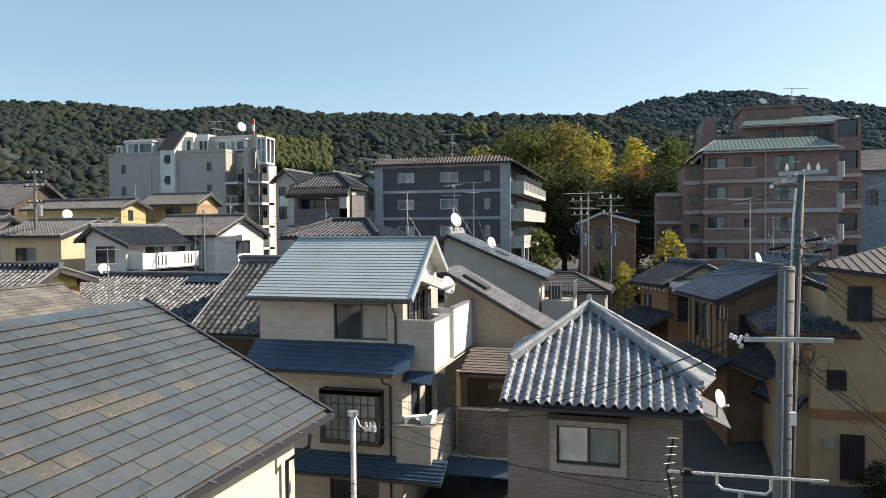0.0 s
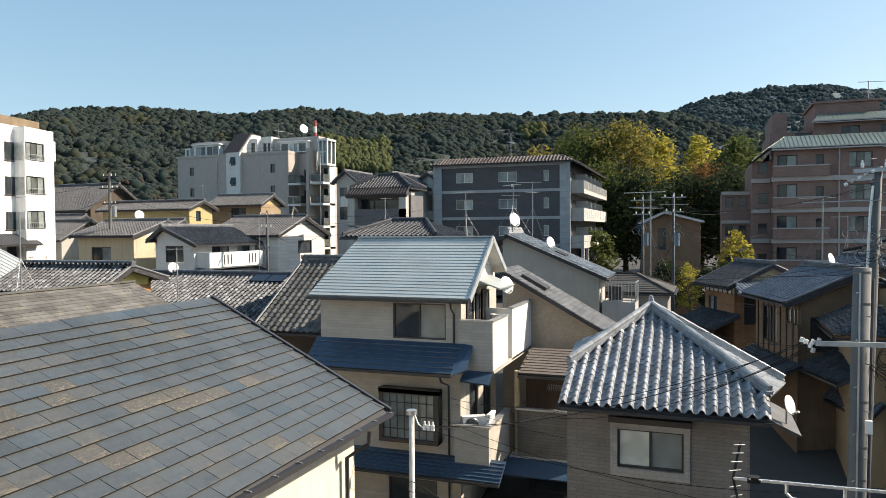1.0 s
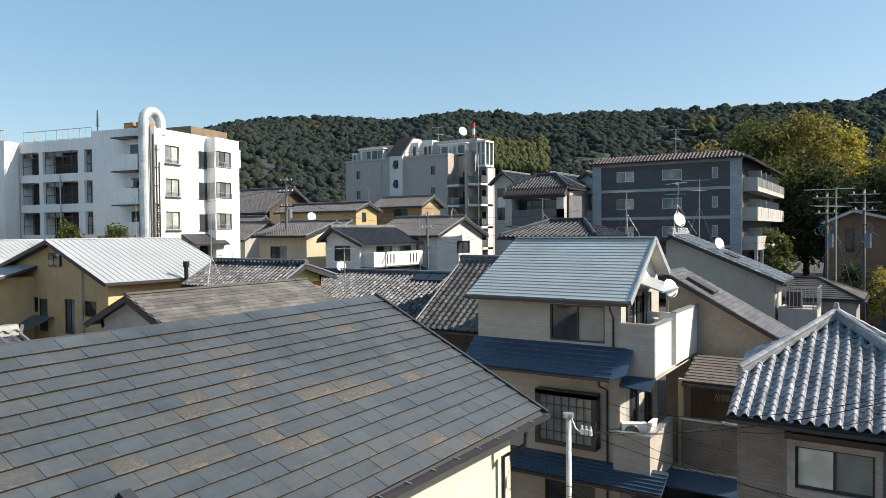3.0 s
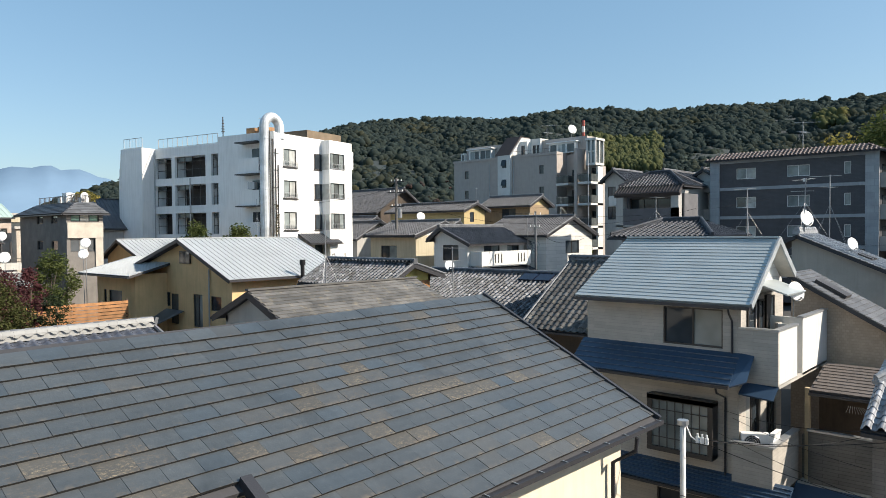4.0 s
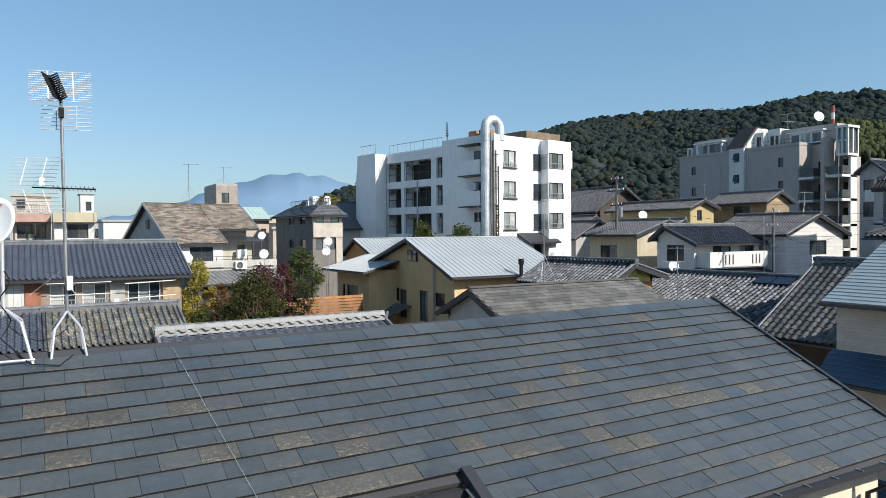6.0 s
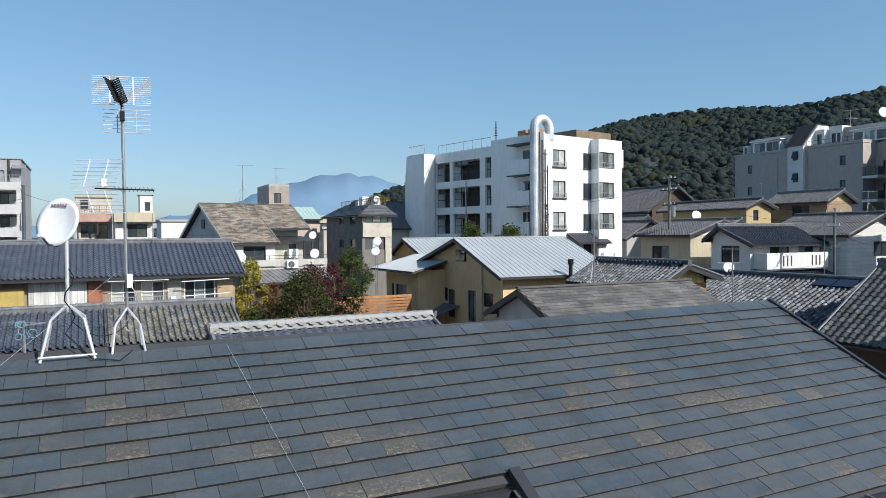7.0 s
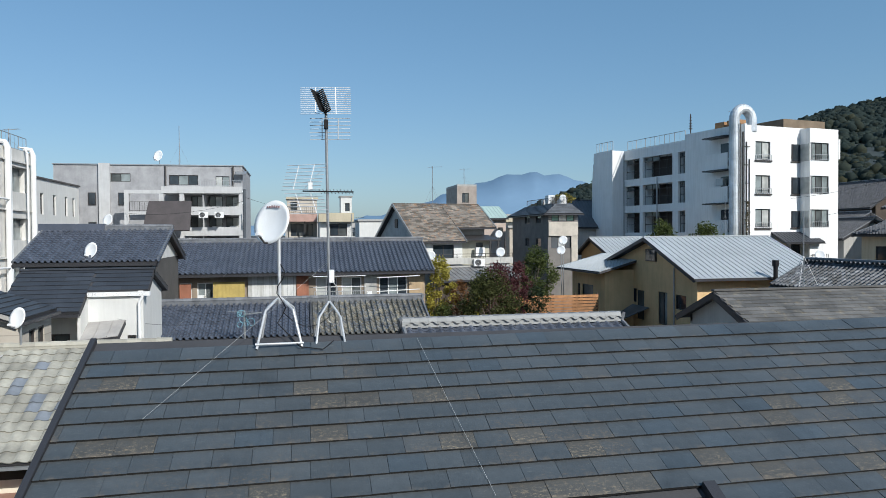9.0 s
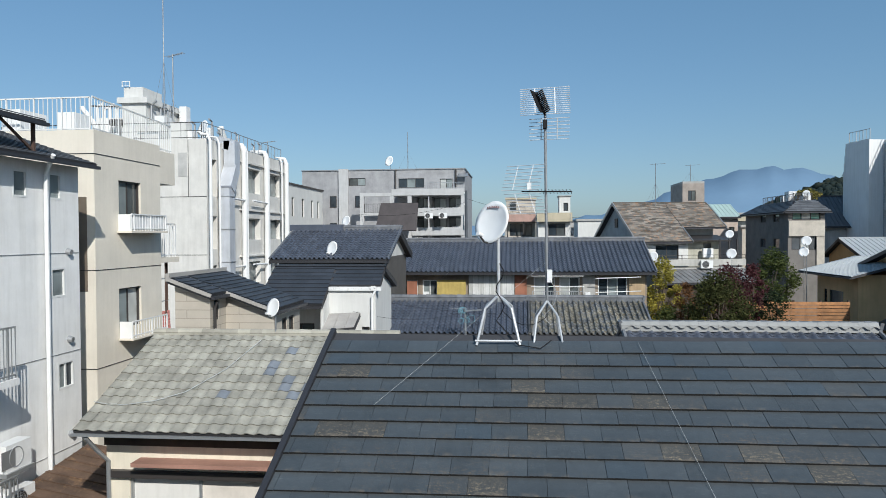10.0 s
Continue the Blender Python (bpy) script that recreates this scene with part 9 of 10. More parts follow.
def build_near_yagi():
    h = thing("long_yagi_aerial", "long bright aluminium comb aerial on a mast close by", "antenna", (0.85, 6.44, 0), group="television aerials")
    a, b = Vector((0.25, 6.5, 7.84)), Vector((1.50, 6.32, 7.92))
    bright = mat("bright_aluminium", (0.66, 0.67, 0.68), 0.35, 0.7, var=0.1, scale=9)
    Mesh().beam(a, b, 0.022, 0.022).make("boom", bright, h)
    for k in range(15):
        p = a + (b - a) * (0.12 + 0.86 * k / 14)
        Mesh().tube([p + Vector((-0.03, -0.075, 0.03)), p + Vector((0.03, 0.075, -0.03))], 0.005, 5).make("director", bright, h)
    Mesh().box(0.36, 0.46, 6.44, 6.52, 7.83, 7.88).make("feed_box", BLACK, h)
    for sg in (-1, 1):
        q = Mesh()
        q.tube([a, a + Vector((0.06, 0.1 * sg, 0.28 * sg))], 0.012, 6)
        q.make("reflector_arm", BLACK, h)
        for k in range(4):
            p = a + Vector((0.015 + 0.013 * k, 0.02 * sg * k, 0.07 * sg * (k + 1)))
            Mesh().tube([p + Vector((-0.05, -0.15, 0.04)), p + Vector((0.05, 0.15, -0.04))], 0.004, 5).make("reflector_rod", bright, h)
    u = Mesh()
    u.tube([(0.66, 6.44, 7.86), (0.66, 6.44, 7.78), (0.7, 6.44, 7.74), (0.85, 6.43, 7.735), (1.04, 6.4, 7.74), (1.08, 6.39, 7.78), (1.08, 6.39, 7.88)], 0.014, 8)
    u.make("cradle", bright, h)
    m = Mesh()
    m.tube([(0.85, 6.44, 7.74), (0.85, 6.44, 0.0)], 0.02, 8)
    m.make("mast", MAST, h)


def utility_pole(name, foot, top, r0, r1, label, mt):
    h = thing(name, label, "utility pole", foot, group="utility poles")
    m = Mesh()
    m.tube([foot, top], r0, 16, r1)
    m.make("shaft", mt, h, smooth=True)
    return h


def insulator(h, p):
    m = Mesh()
    p = Vector(p)
    m.tube([p, p + Vector((0, 0, 0.1))], 0.035, 8)
    m.tube([p + Vector((0, 0, 0.1)), p + Vector((0, 0, 0.16))], 0.018, 8)
    m.make("insulator", WHITE, h)


def build_near_pole():
    foot, top = Vector((2.15, 12.3, 0)), Vector((2.29, 12.3, 9.37))
    h = utility_pole("concrete_utility_pole", tuple(foot), tuple(top), 0.15, 0.125, "thick grey concrete utility pole with a crossarm and cables", CONCRETE)
    at = lambda z: foot + (top - foot) * (z / 9.37)
    steel = mat("galvanised_arm", (0.42, 0.44, 0.46), 0.45, 0.5, var=0.15, scale=3)
    Mesh().beam((1.62, 12.02, 8.22), (2.86, 11.84, 8.27), 0.07, 0.07).make("crossarm", steel, h)
    for k in range(11):
        z = 5.4 + k * 0.36
        p = at(z)
        sg = 1 if k % 2 else -1
        m = Mesh()
        m.tube([p + Vector((0.04 * sg, -0.09, 0)), p + Vector((0.1 * sg, -0.2, 0))], 0.01, 6)
        m.make("step_bolt", steel, h)
    for z in (5.5, 6.1, 6.6, 7.3, 8.24, 8.8, 9.28):
        m = Mesh()
        m.tube([at(z), at(z) + Vector((0, 0, 0.04))], 0.155 - 0.0027 * z, 16)
        m.make("band", CONCRETE, h)
    q = Mesh()
    q.tube([at(0.1) + Vector((0.19, 0.05, 0)), at(8.1) + Vector((0.15, 0.03, 0)), at(9.2) + Vector((0.15, 0.02, 0))], 0.03, 8)
    q.make("riser_conduit", mat("dark_conduit", (0.1, 0.1, 0.11), 0.6), h)
    q = Mesh()
    q.tube([at(5.0) + Vector((-0.02, -0.15, 0)), at(9.3) + Vector((-0.05, -0.14, 0))], 0.015, 6)
    q.make("earth_pipe", steel, h)
    Mesh().box(2.32, 2.42, 12.15, 12.25, 6.85, 7.05).make("tag_plate", WHITE, h)
    rng = random.Random(5)
    for k in range(7):
        c = Vector((1.52 + rng.uniform(-0.1, 0.16), 12.05 + rng.uniform(-0.06, 0.06), 8.16 + rng.uniform(-0.12, 0.08)))
        m = Mesh()
        m.tube([c, c + Vector((0.02, 0.0, 0.07))], 0.03, 8)
        m.make("insulator", ALU if k % 2 else WHITE, h)
    for k in range(5):
        c = at(8.0) + Vector((0.35 + rng.uniform(-0.1, 0.2), -0.15, rng.uniform(-0.2, 0.05)))
        m = Mesh()
        m.tube([c + Vector((0.1 * math.cos(a), 0.03 * math.sin(a), 0.12 * math.sin(a))) for a in (math.tau * i / 10 for i in range(11))], 0.007, 5)
        m.make("cable_coil", BLACK, h)
    return at


def build_second_pole():
    """The pole behind the near one: insulators at its head, a knot of cables below."""
    foot, top = Vector((3.31, 18.0, 0)), Vector((3.65, 18.0, 11.33))
    h = utility_pole("concrete_utility_pole", tuple(foot), tuple(top), 0.13, 0.08, "slim concrete utility pole with insulators and knotted cables", CONCRETE)
    at = lambda z: foot + (top - foot) * (z / top.z)
    steel = mat("galvanised_arm", (0.42, 0.44, 0.46), 0.45, 0.5, var=0.15, scale=3)
    z = top.z - 0.08
    Mesh().beam(at(z) + Vector((-0.5, -0.1, -0.02)), at(z) + Vector((0.52, -0.12, 0.02)), 0.08, 0.09).make("crossarm", steel, h)
    Mesh().beam(at(z) + Vector((-0.62, -0.1, -0.22)), at(z) + Vector((-0.15, -0.1, -0.2)), 0.05, 0.05).make("crossarm", steel, h)
    for dx in (-0.33, 0.13, 0.33):
        insulator(h, at(z) + Vector((dx, -0.1, 0.06)))
    for k in range(5):
        m = Mesh()
        p = at(z) + Vector((-0.68 + 0.13 * k, -0.12, -0.32 + 0.07 * k))
        m.tube([p, p + Vector((0.06, 0, 0.03))], 0.04, 8)
        m.make("insulator", ALU if k % 2 else WHITE, h)
    Mesh().tube([at(10.55) + Vector((-1.5, -0.1, 0)), at(10.55) + Vector((0.05, -0.1, 0.03))], 0.014, 6).make("thin_rod", steel, h)
    q = Mesh()
    q.tube([at(8.0) + Vector((-0.16, -0.1, 0)), at(10.3) + Vector((-0.14, -0.08, 0)), at(10.9) + Vector((-0.1, -0.05, 0))], 0.03, 8)
    q.make("riser_conduit", WHITE, h)
    for k in range(16):
        zz = 8.0 + 0.25 * k
        m = Mesh()
        sg = 1 if k % 2 else -1
        m.tube([at(zz) + Vector((0.06 * sg, -0.06, 0)), at(zz) + Vector((0.17 * sg, -0.1, 0))], 0.01, 6)
        m.make("step_bolt", steel, h)
    rng = random.Random(5)
    for k in range(30):
        c = at(9.55 + rng.uniform(-0.4, 0.35)) + Vector((rng.uniform(-0.55, 0.65), -0.15 + rng.uniform(-0.1, 0.2), 0))
        rr, n = rng.uniform(0.08, 0.27), 14
        tilt = rng.uniform(-0.6, 0.6)
        m = Mesh()
        m.tube([c + Vector((rr * math.cos(a), rr * 0.4 * math.sin(a + tilt), rr * 0.8 * math.sin(a))) for a in (math.tau * 1.2 * i / n for i in range(n + 1))], rng.choice((0.004, 0.006, 0.009)), 5)
        m.make("cable_coil", (mat("blue_grey_cable", (0.08, 0.12, 0.15), 0.5), BLACK, ALU)[k % 3], h)
    for dx, dz in ((-0.45, 0.0), (0.5, -0.05), (0.3, 0.2)):
        m = Mesh()
        p = at(9.5) + Vector((dx, -0.15, dz))
        m.tube([p - Vector((0.2, 0, 0.03)), p + Vector((0.16, 0, 0.04))], 0.035, 10)
        m.make("splice_closure", BLACK, h)
    return at


def cable(p, q, sag, r=0.008, dark=True, label="thin black overhead cable"):
    p, q = Vector(p), Vector(q)
    m = Mesh()
    n, r = 14, r * 0.7
    m.tube([p + (q - p) * (i / n) - Vector((0, 0, sag * 4 * (i / n) * (1 - i / n))) for i in range(n + 1)], r, 5)
    ob = m.make("overhead_cable", BLACK if dark else mat("pale_cable", (0.45, 0.46, 0.46), 0.6))
    return tagged(ob, label, "cable", "overhead cables")


build_ridge_dish()
build_ridge_aerial()
build_near_yagi()
pole_at = build_near_pole()
pole_two = build_second_pole()
WP = utility_pole("white_service_pole", (-5.07, 11.97, 0), (-5.07, 11.97, 6.62), 0.055, 0.05, "slim white steel service pole beside the slate house", mat("white_pole_paint", (0.62, 0.62, 0.6), 0.55, var=0.2, scale=4, streak=0.4))
m_ = Mesh()
m_.tube([(-5.07, 11.97, 6.58), (-5.07, 11.97, 6.66)], 0.1, 10)
m_.make("pole_cap", GALV, WP)
m_ = Mesh()
m_.tube([(-5.02, 11.95, 6.62), (-4.9, 11.9, 6.42), (-4.78, 11.88, 6.36), (-4.68, 11.9, 6.4)], 0.012, 6)
m_.make("cable_drop", WHITE, WP)
for k in range(3):
    insulator(WP, (-4.78 + 0.08 * k, 11.9, 6.33))
m_ = Mesh()
m_.tube([(-5.03 + 0.1 * math.cos(a), 11.88, 5.25 + 0.1 * math.sin(a)) for a in (math.tau * i / 12 for i in range(13))], 0.007, 5)
m_.make("cable_coil", BLACK, WP)
LP = utility_pole("dark_utility_pole", (-42.9, 42.0, 3), (-42.8, 42.0, 14.6), 0.14, 0.1, "dark utility pole with transformer and crossarms", mat("dark_pole", (0.09, 0.085, 0.08), 0.8))
for z, w in ((14.3, 1.6), (13.4, 1.9), (12.2, 1.4)):
    Mesh().beam((-42.8 - w / 2, 41.9, z), (-42.8 + w / 2, 42.2, z), 0.09, 0.1).make("crossarm", GUTTER, LP)
    for k in range(4):
        insulator(LP, (-42.8 - w / 2 + w * (k + 0.5) / 4, 42.0, z + 0.05))
m_ = Mesh()
m_.tube([(-42.2, 41.8, 11.2), (-42.2, 41.8, 12.0)], 0.2, 12)
m_.make("transformer", MAST, LP)
for (fx, fy, z0, z1, lab) in ((-3.62, 46.9, 1.5, 12.1, "grey utility pole with cables among roofs"), (-1.71, 46.0, 1.5, 12.2, "steel-blue utility pole with cable bundles"), (23.0, 62, 2, 14.6, "grey utility pole by the blue-grey house"),
                              (-55.2, -4.0, 3, 13.5, "utility pole with transformer among roofs"), (-30.0, 44.0, 2.5, 11.5, "thin utility pole before the white houses")):
    U = utility_pole("utility_pole", (fx, fy, z0), (fx, fy, z1), 0.11 if fy > 0 else 0.13, 0.075 if fy > 0 else 0.1, lab, mat("blue_grey_pole", (0.055, 0.065, 0.075), 0.7, var=0.2, streak=0.2))
    for z, w in ((z1 - 0.3, 1.5), (z1 - 1.2, 1.2)):
        Mesh().beam((fx - w / 2, fy - 0.1, z), (fx + w / 2, fy - 0.1, z), 0.06, 0.06).make("crossarm", MAST, U)
        for k in range(3):
            insulator(U, (fx - w / 2 + w * (k + 0.5) / 3, fy - 0.1, z + 0.04))
    if fy > 45 and fx < 0:
        q_ = Mesh()
        q_.tube([(fx + 0.22, fy - 0.25, 8.9), (fx + 0.22, fy - 0.25, 9.7)], 0.15, 12)
        q_.make("transformer", mat("blue_grey_tank", (0.12, 0.17, 0.22), 0.5), U)
        for z, w in ((z1 - 0.75, 1.7),):
            Mesh().beam((fx - w / 2, fy - 0.12, z), (fx + w / 2, fy - 0.05, z), 0.045, 0.045).make("crossarm", MAST, U)
    rg = random.Random(int(fx * 10))
    for k in range(6):
        c = Vector((fx + rg.uniform(-0.4, 0.4), fy - 0.2, z1 - 2.2 + rg.uniform(-0.8, 0.4)))
        m_ = Mesh()
        m_.tube([c + Vector((0.22 * math.cos(a), 0, 0.22 * math.sin(a))) for a in (math.tau * i / 9 for i in range(10))], 0.018, 5)
        m_.make("cable_coil", mat("blue_grey_cable", (0.08, 0.12, 0.15), 0.5), U)

A = pole_at
B = lambda z: pole_two(10 + (z - 10) * 1.46)
for p, q, s, r in ((A(8.2) + Vector((-0.85, -0.2, 0)), (-4.7, 11.9, 6.4), 0.35, 0.01), ((1.5, 12.0, 8.15), (-3.3, 16.9, 5.4), 0.35, 0.009), ((1.5, 12.05, 8.2), (-7.9, 21.9, 4.4), 0.6, 0.01),
                   ((-4.7, 11.9, 6.4), (-3.3, 17.0, 5.55), 0.15, 0.01), ((-4.9, 11.9, 5.3), (1.6, 10.5, 3.6), 0.2, 0.01), ((-5.0, 11.9, 5.2), (2.0, 12.2, 4.6), 0.25, 0.01), ((-7.6, 21.6, 4.3), (-3.2, 17.0, 4.9), 0.1, 0.008),
                   ((-8.0, 21.5, 3.8), (1.7, 12.2, 5.4), 0.3, 0.009), ((-5.0, 11.95, 4.9), (0.9, 17.0, 3.4), 0.2, 0.008),
                   (B(9.4), (9.0, 13.0, 6.2), 0.3, 0.012), (B(9.35), (9.0, 14.5, 5.8), 0.3, 0.01), (B(9.3), (8.5, 12.0, 5.2), 0.35, 0.01), (B(9.5), (9.5, 16, 7.0), 0.3, 0.009), (A(8.0), (8.0, 11.0, 4.4), 0.2, 0.011),
                   (A(7.95), (7.5, 11.0, 4.3), 0.15, 0.01), ((2.8, 11.9, 8.3), (4.2, 9.0, 5.0), 0.1, 0.009), (B(10.6) + Vector((0.2, 0, 0.1)), (14, 20, 9.9), 0.4, 0.009), (B(10.65), (-1.7, 46.0, 11.6), 0.6, 0.009),
                   (B(10.6), (-3.6, 46.9, 11.7), 0.6, 0.009), (B(9.4), (-1.7, 46.0, 10.2), 0.8, 0.012), (B(9.3), (-3.6, 46.9, 9.4), 0.9, 0.012), (B(9.45), (2.6, 33.0, 7.2), 0.5, 0.009), (B(9.2), (4.4, 30.6, 6.7), 0.4, 0.009),
                   (B(9.5), (-4.0, 36, 8.0), 0.5, 0.009), ((-1.7, 46, 11.0), (-12, 71.8, 10.0), 0.6, 0.014), ((-3.6, 46.9, 10.6), (-14, 71.8, 8.6), 0.6, 0.014), ((-1.7, 46, 9.8), (5, 60, 9.6), 0.5, 0.014), ((-1.7, 46, 10.4), (6, 42, 8.3), 0.4, 0.014),
                   ((-42.8, 42, 14.0), (-30, 44, 11.3), 0.6, 0.014), ((-42.8, 42, 13.2), (-30, 44, 10.6), 0.7, 0.016), ((-30, 44, 11.2), (-18, 60, 12.5), 0.6, 0.014), ((-30, 44, 10.6), (-21, 51.9, 11.6), 0.5, 0.016), ((-30, 44, 10.4), (-34, 48, 9.2), 0.2, 0.014),
                   ((-42.8, 42, 13.8), (-62, 40, 13.0), 0.6, 0.016), ((-42.8, 42, 12.6), (-60, 46, 11.5), 0.6, 0.016), ((-55.2, -4, 12.9), (-66, 6, 11.6), 0.5, 0.016), ((-55.2, -4, 12.6), (-70, -16, 12.2), 0.5, 0.016),
                   ((23, 62, 14.2), (10, 40, 9.6), 0.6, 0.014), ((23, 62, 13.0), (30, 75, 12.4), 0.3, 0.014)):
    cable(p, q, s, r)
for p, q, s, r in ((A(8.1), (9.0, 14.0, 3.0), 0.3, 0.008), (A(7.9), (9.2, 15.0, 2.2), 0.35, 0.008), (B(9.6), (12.0, 16.0, 4.0), 0.3, 0.009), (B(9.45), (11.0, 15.0, 3.0), 0.35, 0.009), (B(9.5), (10.0, 14.0, 1.8), 0.3, 0.009),
                   (B(9.5), (1.3, 33.0, 6.8), 0.5, 0.009), (B(9.35), (0.4, 38.0, 6.4), 0.6, 0.009), (B(9.4), (-1.5, 44.0, 8.4), 0.7, 0.009), (B(9.3), (-0.6, 30.0, 6.0), 0.4, 0.008), (B(10.65), (13.0, 40.0, 13.0), 0.5, 0.009),
                   ((1.5, 12.0, 8.1), (-0.5, 17.0, 6.2), 0.12, 0.008), ((1.5, 12.02, 8.18), (-1.4, 20.5, 7.9), 0.3, 0.008), ((1.5, 12.0, 8.12), (-3.0, 24.2, 4.5), 0.5, 0.008), ((-4.7, 11.9, 6.35), (1.5, 12.0, 5.9), 0.25, 0.008),
                   ((-1.7, 46.0, 11.9), (-3.6, 46.9, 11.8), 0.15, 0.016), ((-1.7, 46.0, 9.3), (-3.6, 46.9, 9.2), 0.5, 0.02), ((-1.75, 45.9, 9.0), (-3.2, 44.0, 7.6), 0.5, 0.02), ((-1.75, 45.9, 9.2), (-2.9, 44.0, 8.2), 0.6, 0.02),
                   ((-3.6, 46.9, 11.4), (-11.2, 75.0, 9.2), 0.8, 0.016), ((-3.6, 46.9, 9.8), (-11.3, 74.0, 7.4), 0.8, 0.016), ((-1.7, 46.0, 11.2), (4.0, 75.0, 12.4), 0.7, 0.016), ((-30, 44, 9.9), (-26.0, 50.8, 10.0), 0.4, 0.014),
                   ((-30, 44, 10.9), (-37.5, 48.3, 9.3), 0.4, 0.014), ((-30, 44, 9.7), (-33.0, 48.3, 8.0), 0.3, 0.014), ((-30, 44, 10.2), (-20.0, 34.0, 9.6), 0.6, 0.012), ((-42.8, 42, 13.4), (-39.8, 60.0, 12.4), 0.5, 0.016)):
    cable(p, q, s, r)
cable((-9.57, 1.59, 8.56), (-6.98, 1.97, 7.29), 0.0, 0.0025, False, "thin pale wire lying down the slate roof")
m_ = Mesh()
m_.tube([(-16.14, -6.07, 7.54), (-15.04, -6.49, 7.04), (-14.28, -7.05, 6.7), (-14.0, -7.54, 6.58), (-13.85, -8.14, 6.51), (-13.86, -8.58, 6.51), (-13.92, -8.9, 6.54)], 0.008, 6)
cable((-9.85, -0.22, 8.95), (-9.95, 0.4, 8.85), 0.16, 0.008, True, "slack black cable between the two aerial stands")
tagged(m_.make("overhead_cable", mat("pale_cable", (0.45, 0.46, 0.46), 0.6)), "pale cable drooping across the sandy roof tiles", "cable", "overhead cables")
cable((-10.2, 0.4, 9.6), (-8.39, -1.75, 7.94), 0.0, 0.0025, False, "thin guy wire from the aerial mast")
cable((-10.2, 0.4, 11.0), (-12.6, -3.0, 7.4), 0.0, 0.0025, False, "thin guy wire from the aerial mast")


def air_conditioner(p, turn=0.0, label="white air-conditioner outdoor unit with round fan grille"):
    """Outdoor unit; its fan looks along +x when not turned."""
    h = thing("air_conditioner", label, "air conditioner", p, turn=turn, local=True, group="air conditioners")
    z = p[2]
    Mesh().box(-0.14, 0.14, -0.4, 0.4, z + 0.06, z + 0.6).make("case", WHITE, h)
    g = Mesh()
    for rr in (0.06, 0.12, 0.18, 0.23):
        g.tube([(0.15, -0.1 + rr * math.cos(a), z + 0.33 + rr * math.sin(a)) for a in (math.tau * i / 16 for i in range(17))], 0.008, 4)
    for i in range(6):
        a = math.pi * i / 6
        g.beam((0.15, -0.1 - 0.23 * math.cos(a), z + 0.33 - 0.23 * math.sin(a)), (0.15, -0.1 + 0.23 * math.cos(a), z + 0.33 + 0.23 * math.sin(a)), 0.006, 0.006)
    g.make("fan_grille", FRAME_GREY, h)
    c = Mesh()
    c.tube([(0.12, -0.1, z + 0.33), (0.143, -0.1, z + 0.33)], 0.24, 18)
    c.make("fan_opening", FRAME_DARK, h)
    for y in (-0.3, 0.3):
        Mesh().box(-0.16, 0.16, y - 0.04, y + 0.04, z, z + 0.06).make("foot", BLACK, h)


for p, tn in (((-7.15, 22.2, 3.2), -60), ((-14.6, -11.2, 3.8), 90), ((-51.0, 13.2, 7.52), 0), ((-68.2, -7.2, 11.6), 0), ((-68.2, -8.6, 11.6), 0), ((-68.2, -9.6, 9.2), 0), ((-37.2, 2.6, 6.2), 0), ((-37.25, 4.9, 5.3), 0)):
    air_conditioner(p, tn)


def build_balcony_chair():
    h = thing("folded_deck_chairs", "stack of white slatted chairs leaning on the balcony wall", "chair", (-6.8, 22.5, 2.2))
    Mesh().box(-7.4, -6.62, 22.0, 24.2, 2.1, 2.2).make("platform", DECK_LIGHT, h)
    for k in range(5):
        Mesh().slab([(-6.95 + 0.05 * k, 22.25, 3.1), (-6.95 + 0.05 * k, 22.9, 3.1), (-6.7 + 0.03 * k, 22.9, 3.85), (-6.7 + 0.03 * k, 22.25, 3.85)], 0.025).make("slat_panel", WHITE, h)
    m = Mesh()
    m.box(-6.98, -6.7, 22.25, 22.9, 2.2, 3.12)
    m.make("frame", WHITE, h)


rg = random.Random(8)
LP2 = thing("cable_knot", "knot of thin blue drop cables on a small post", "cable", (-23.55, -1.75, 7.27))
Mesh().tube([(-23.55, -1.75, 2.2), (-23.55, -1.75, 7.5)], 0.035, 8).make("post", GALV, LP2)
Mesh().beam((-23.55, -1.75, 7.45), (-23.5, -1.2, 7.5), 0.04, 0.04).make("arm", GALV, LP2)
for k in range(7):
    c = Vector((-23.5, -1.75 + rg.uniform(-0.25, 0.2), 7.57 + rg.uniform(-0.45, -0.05)))
    m_ = Mesh()
    rr = rg.uniform(0.06, 0.16)
    m_.tube([c + Vector((0, rr * math.cos(a), rr * math.sin(a))) for a in (math.tau * i / 10 for i in range(11))], 0.008, 5)
    m_.make("cable_coil", mat("sky_blue_cable", (0.2, 0.42, 0.5), 0.5), LP2)
for q, s in (((-30.0, -9.5, 8.3), 0.3), ((-21.9, -5.2, 7.6), 0.25), ((-20.0, 0.8, 6.2), 0.1), ((-20.0, 0.2, 6.2), 0.1), ((-20.0, -0.6, 6.2), 0.1), ((-37.0, 3.6, 7.0), 0.4)):
    cable((-23.55, -1.75, 7.42), q, s, 0.007)

build_balcony_chair()

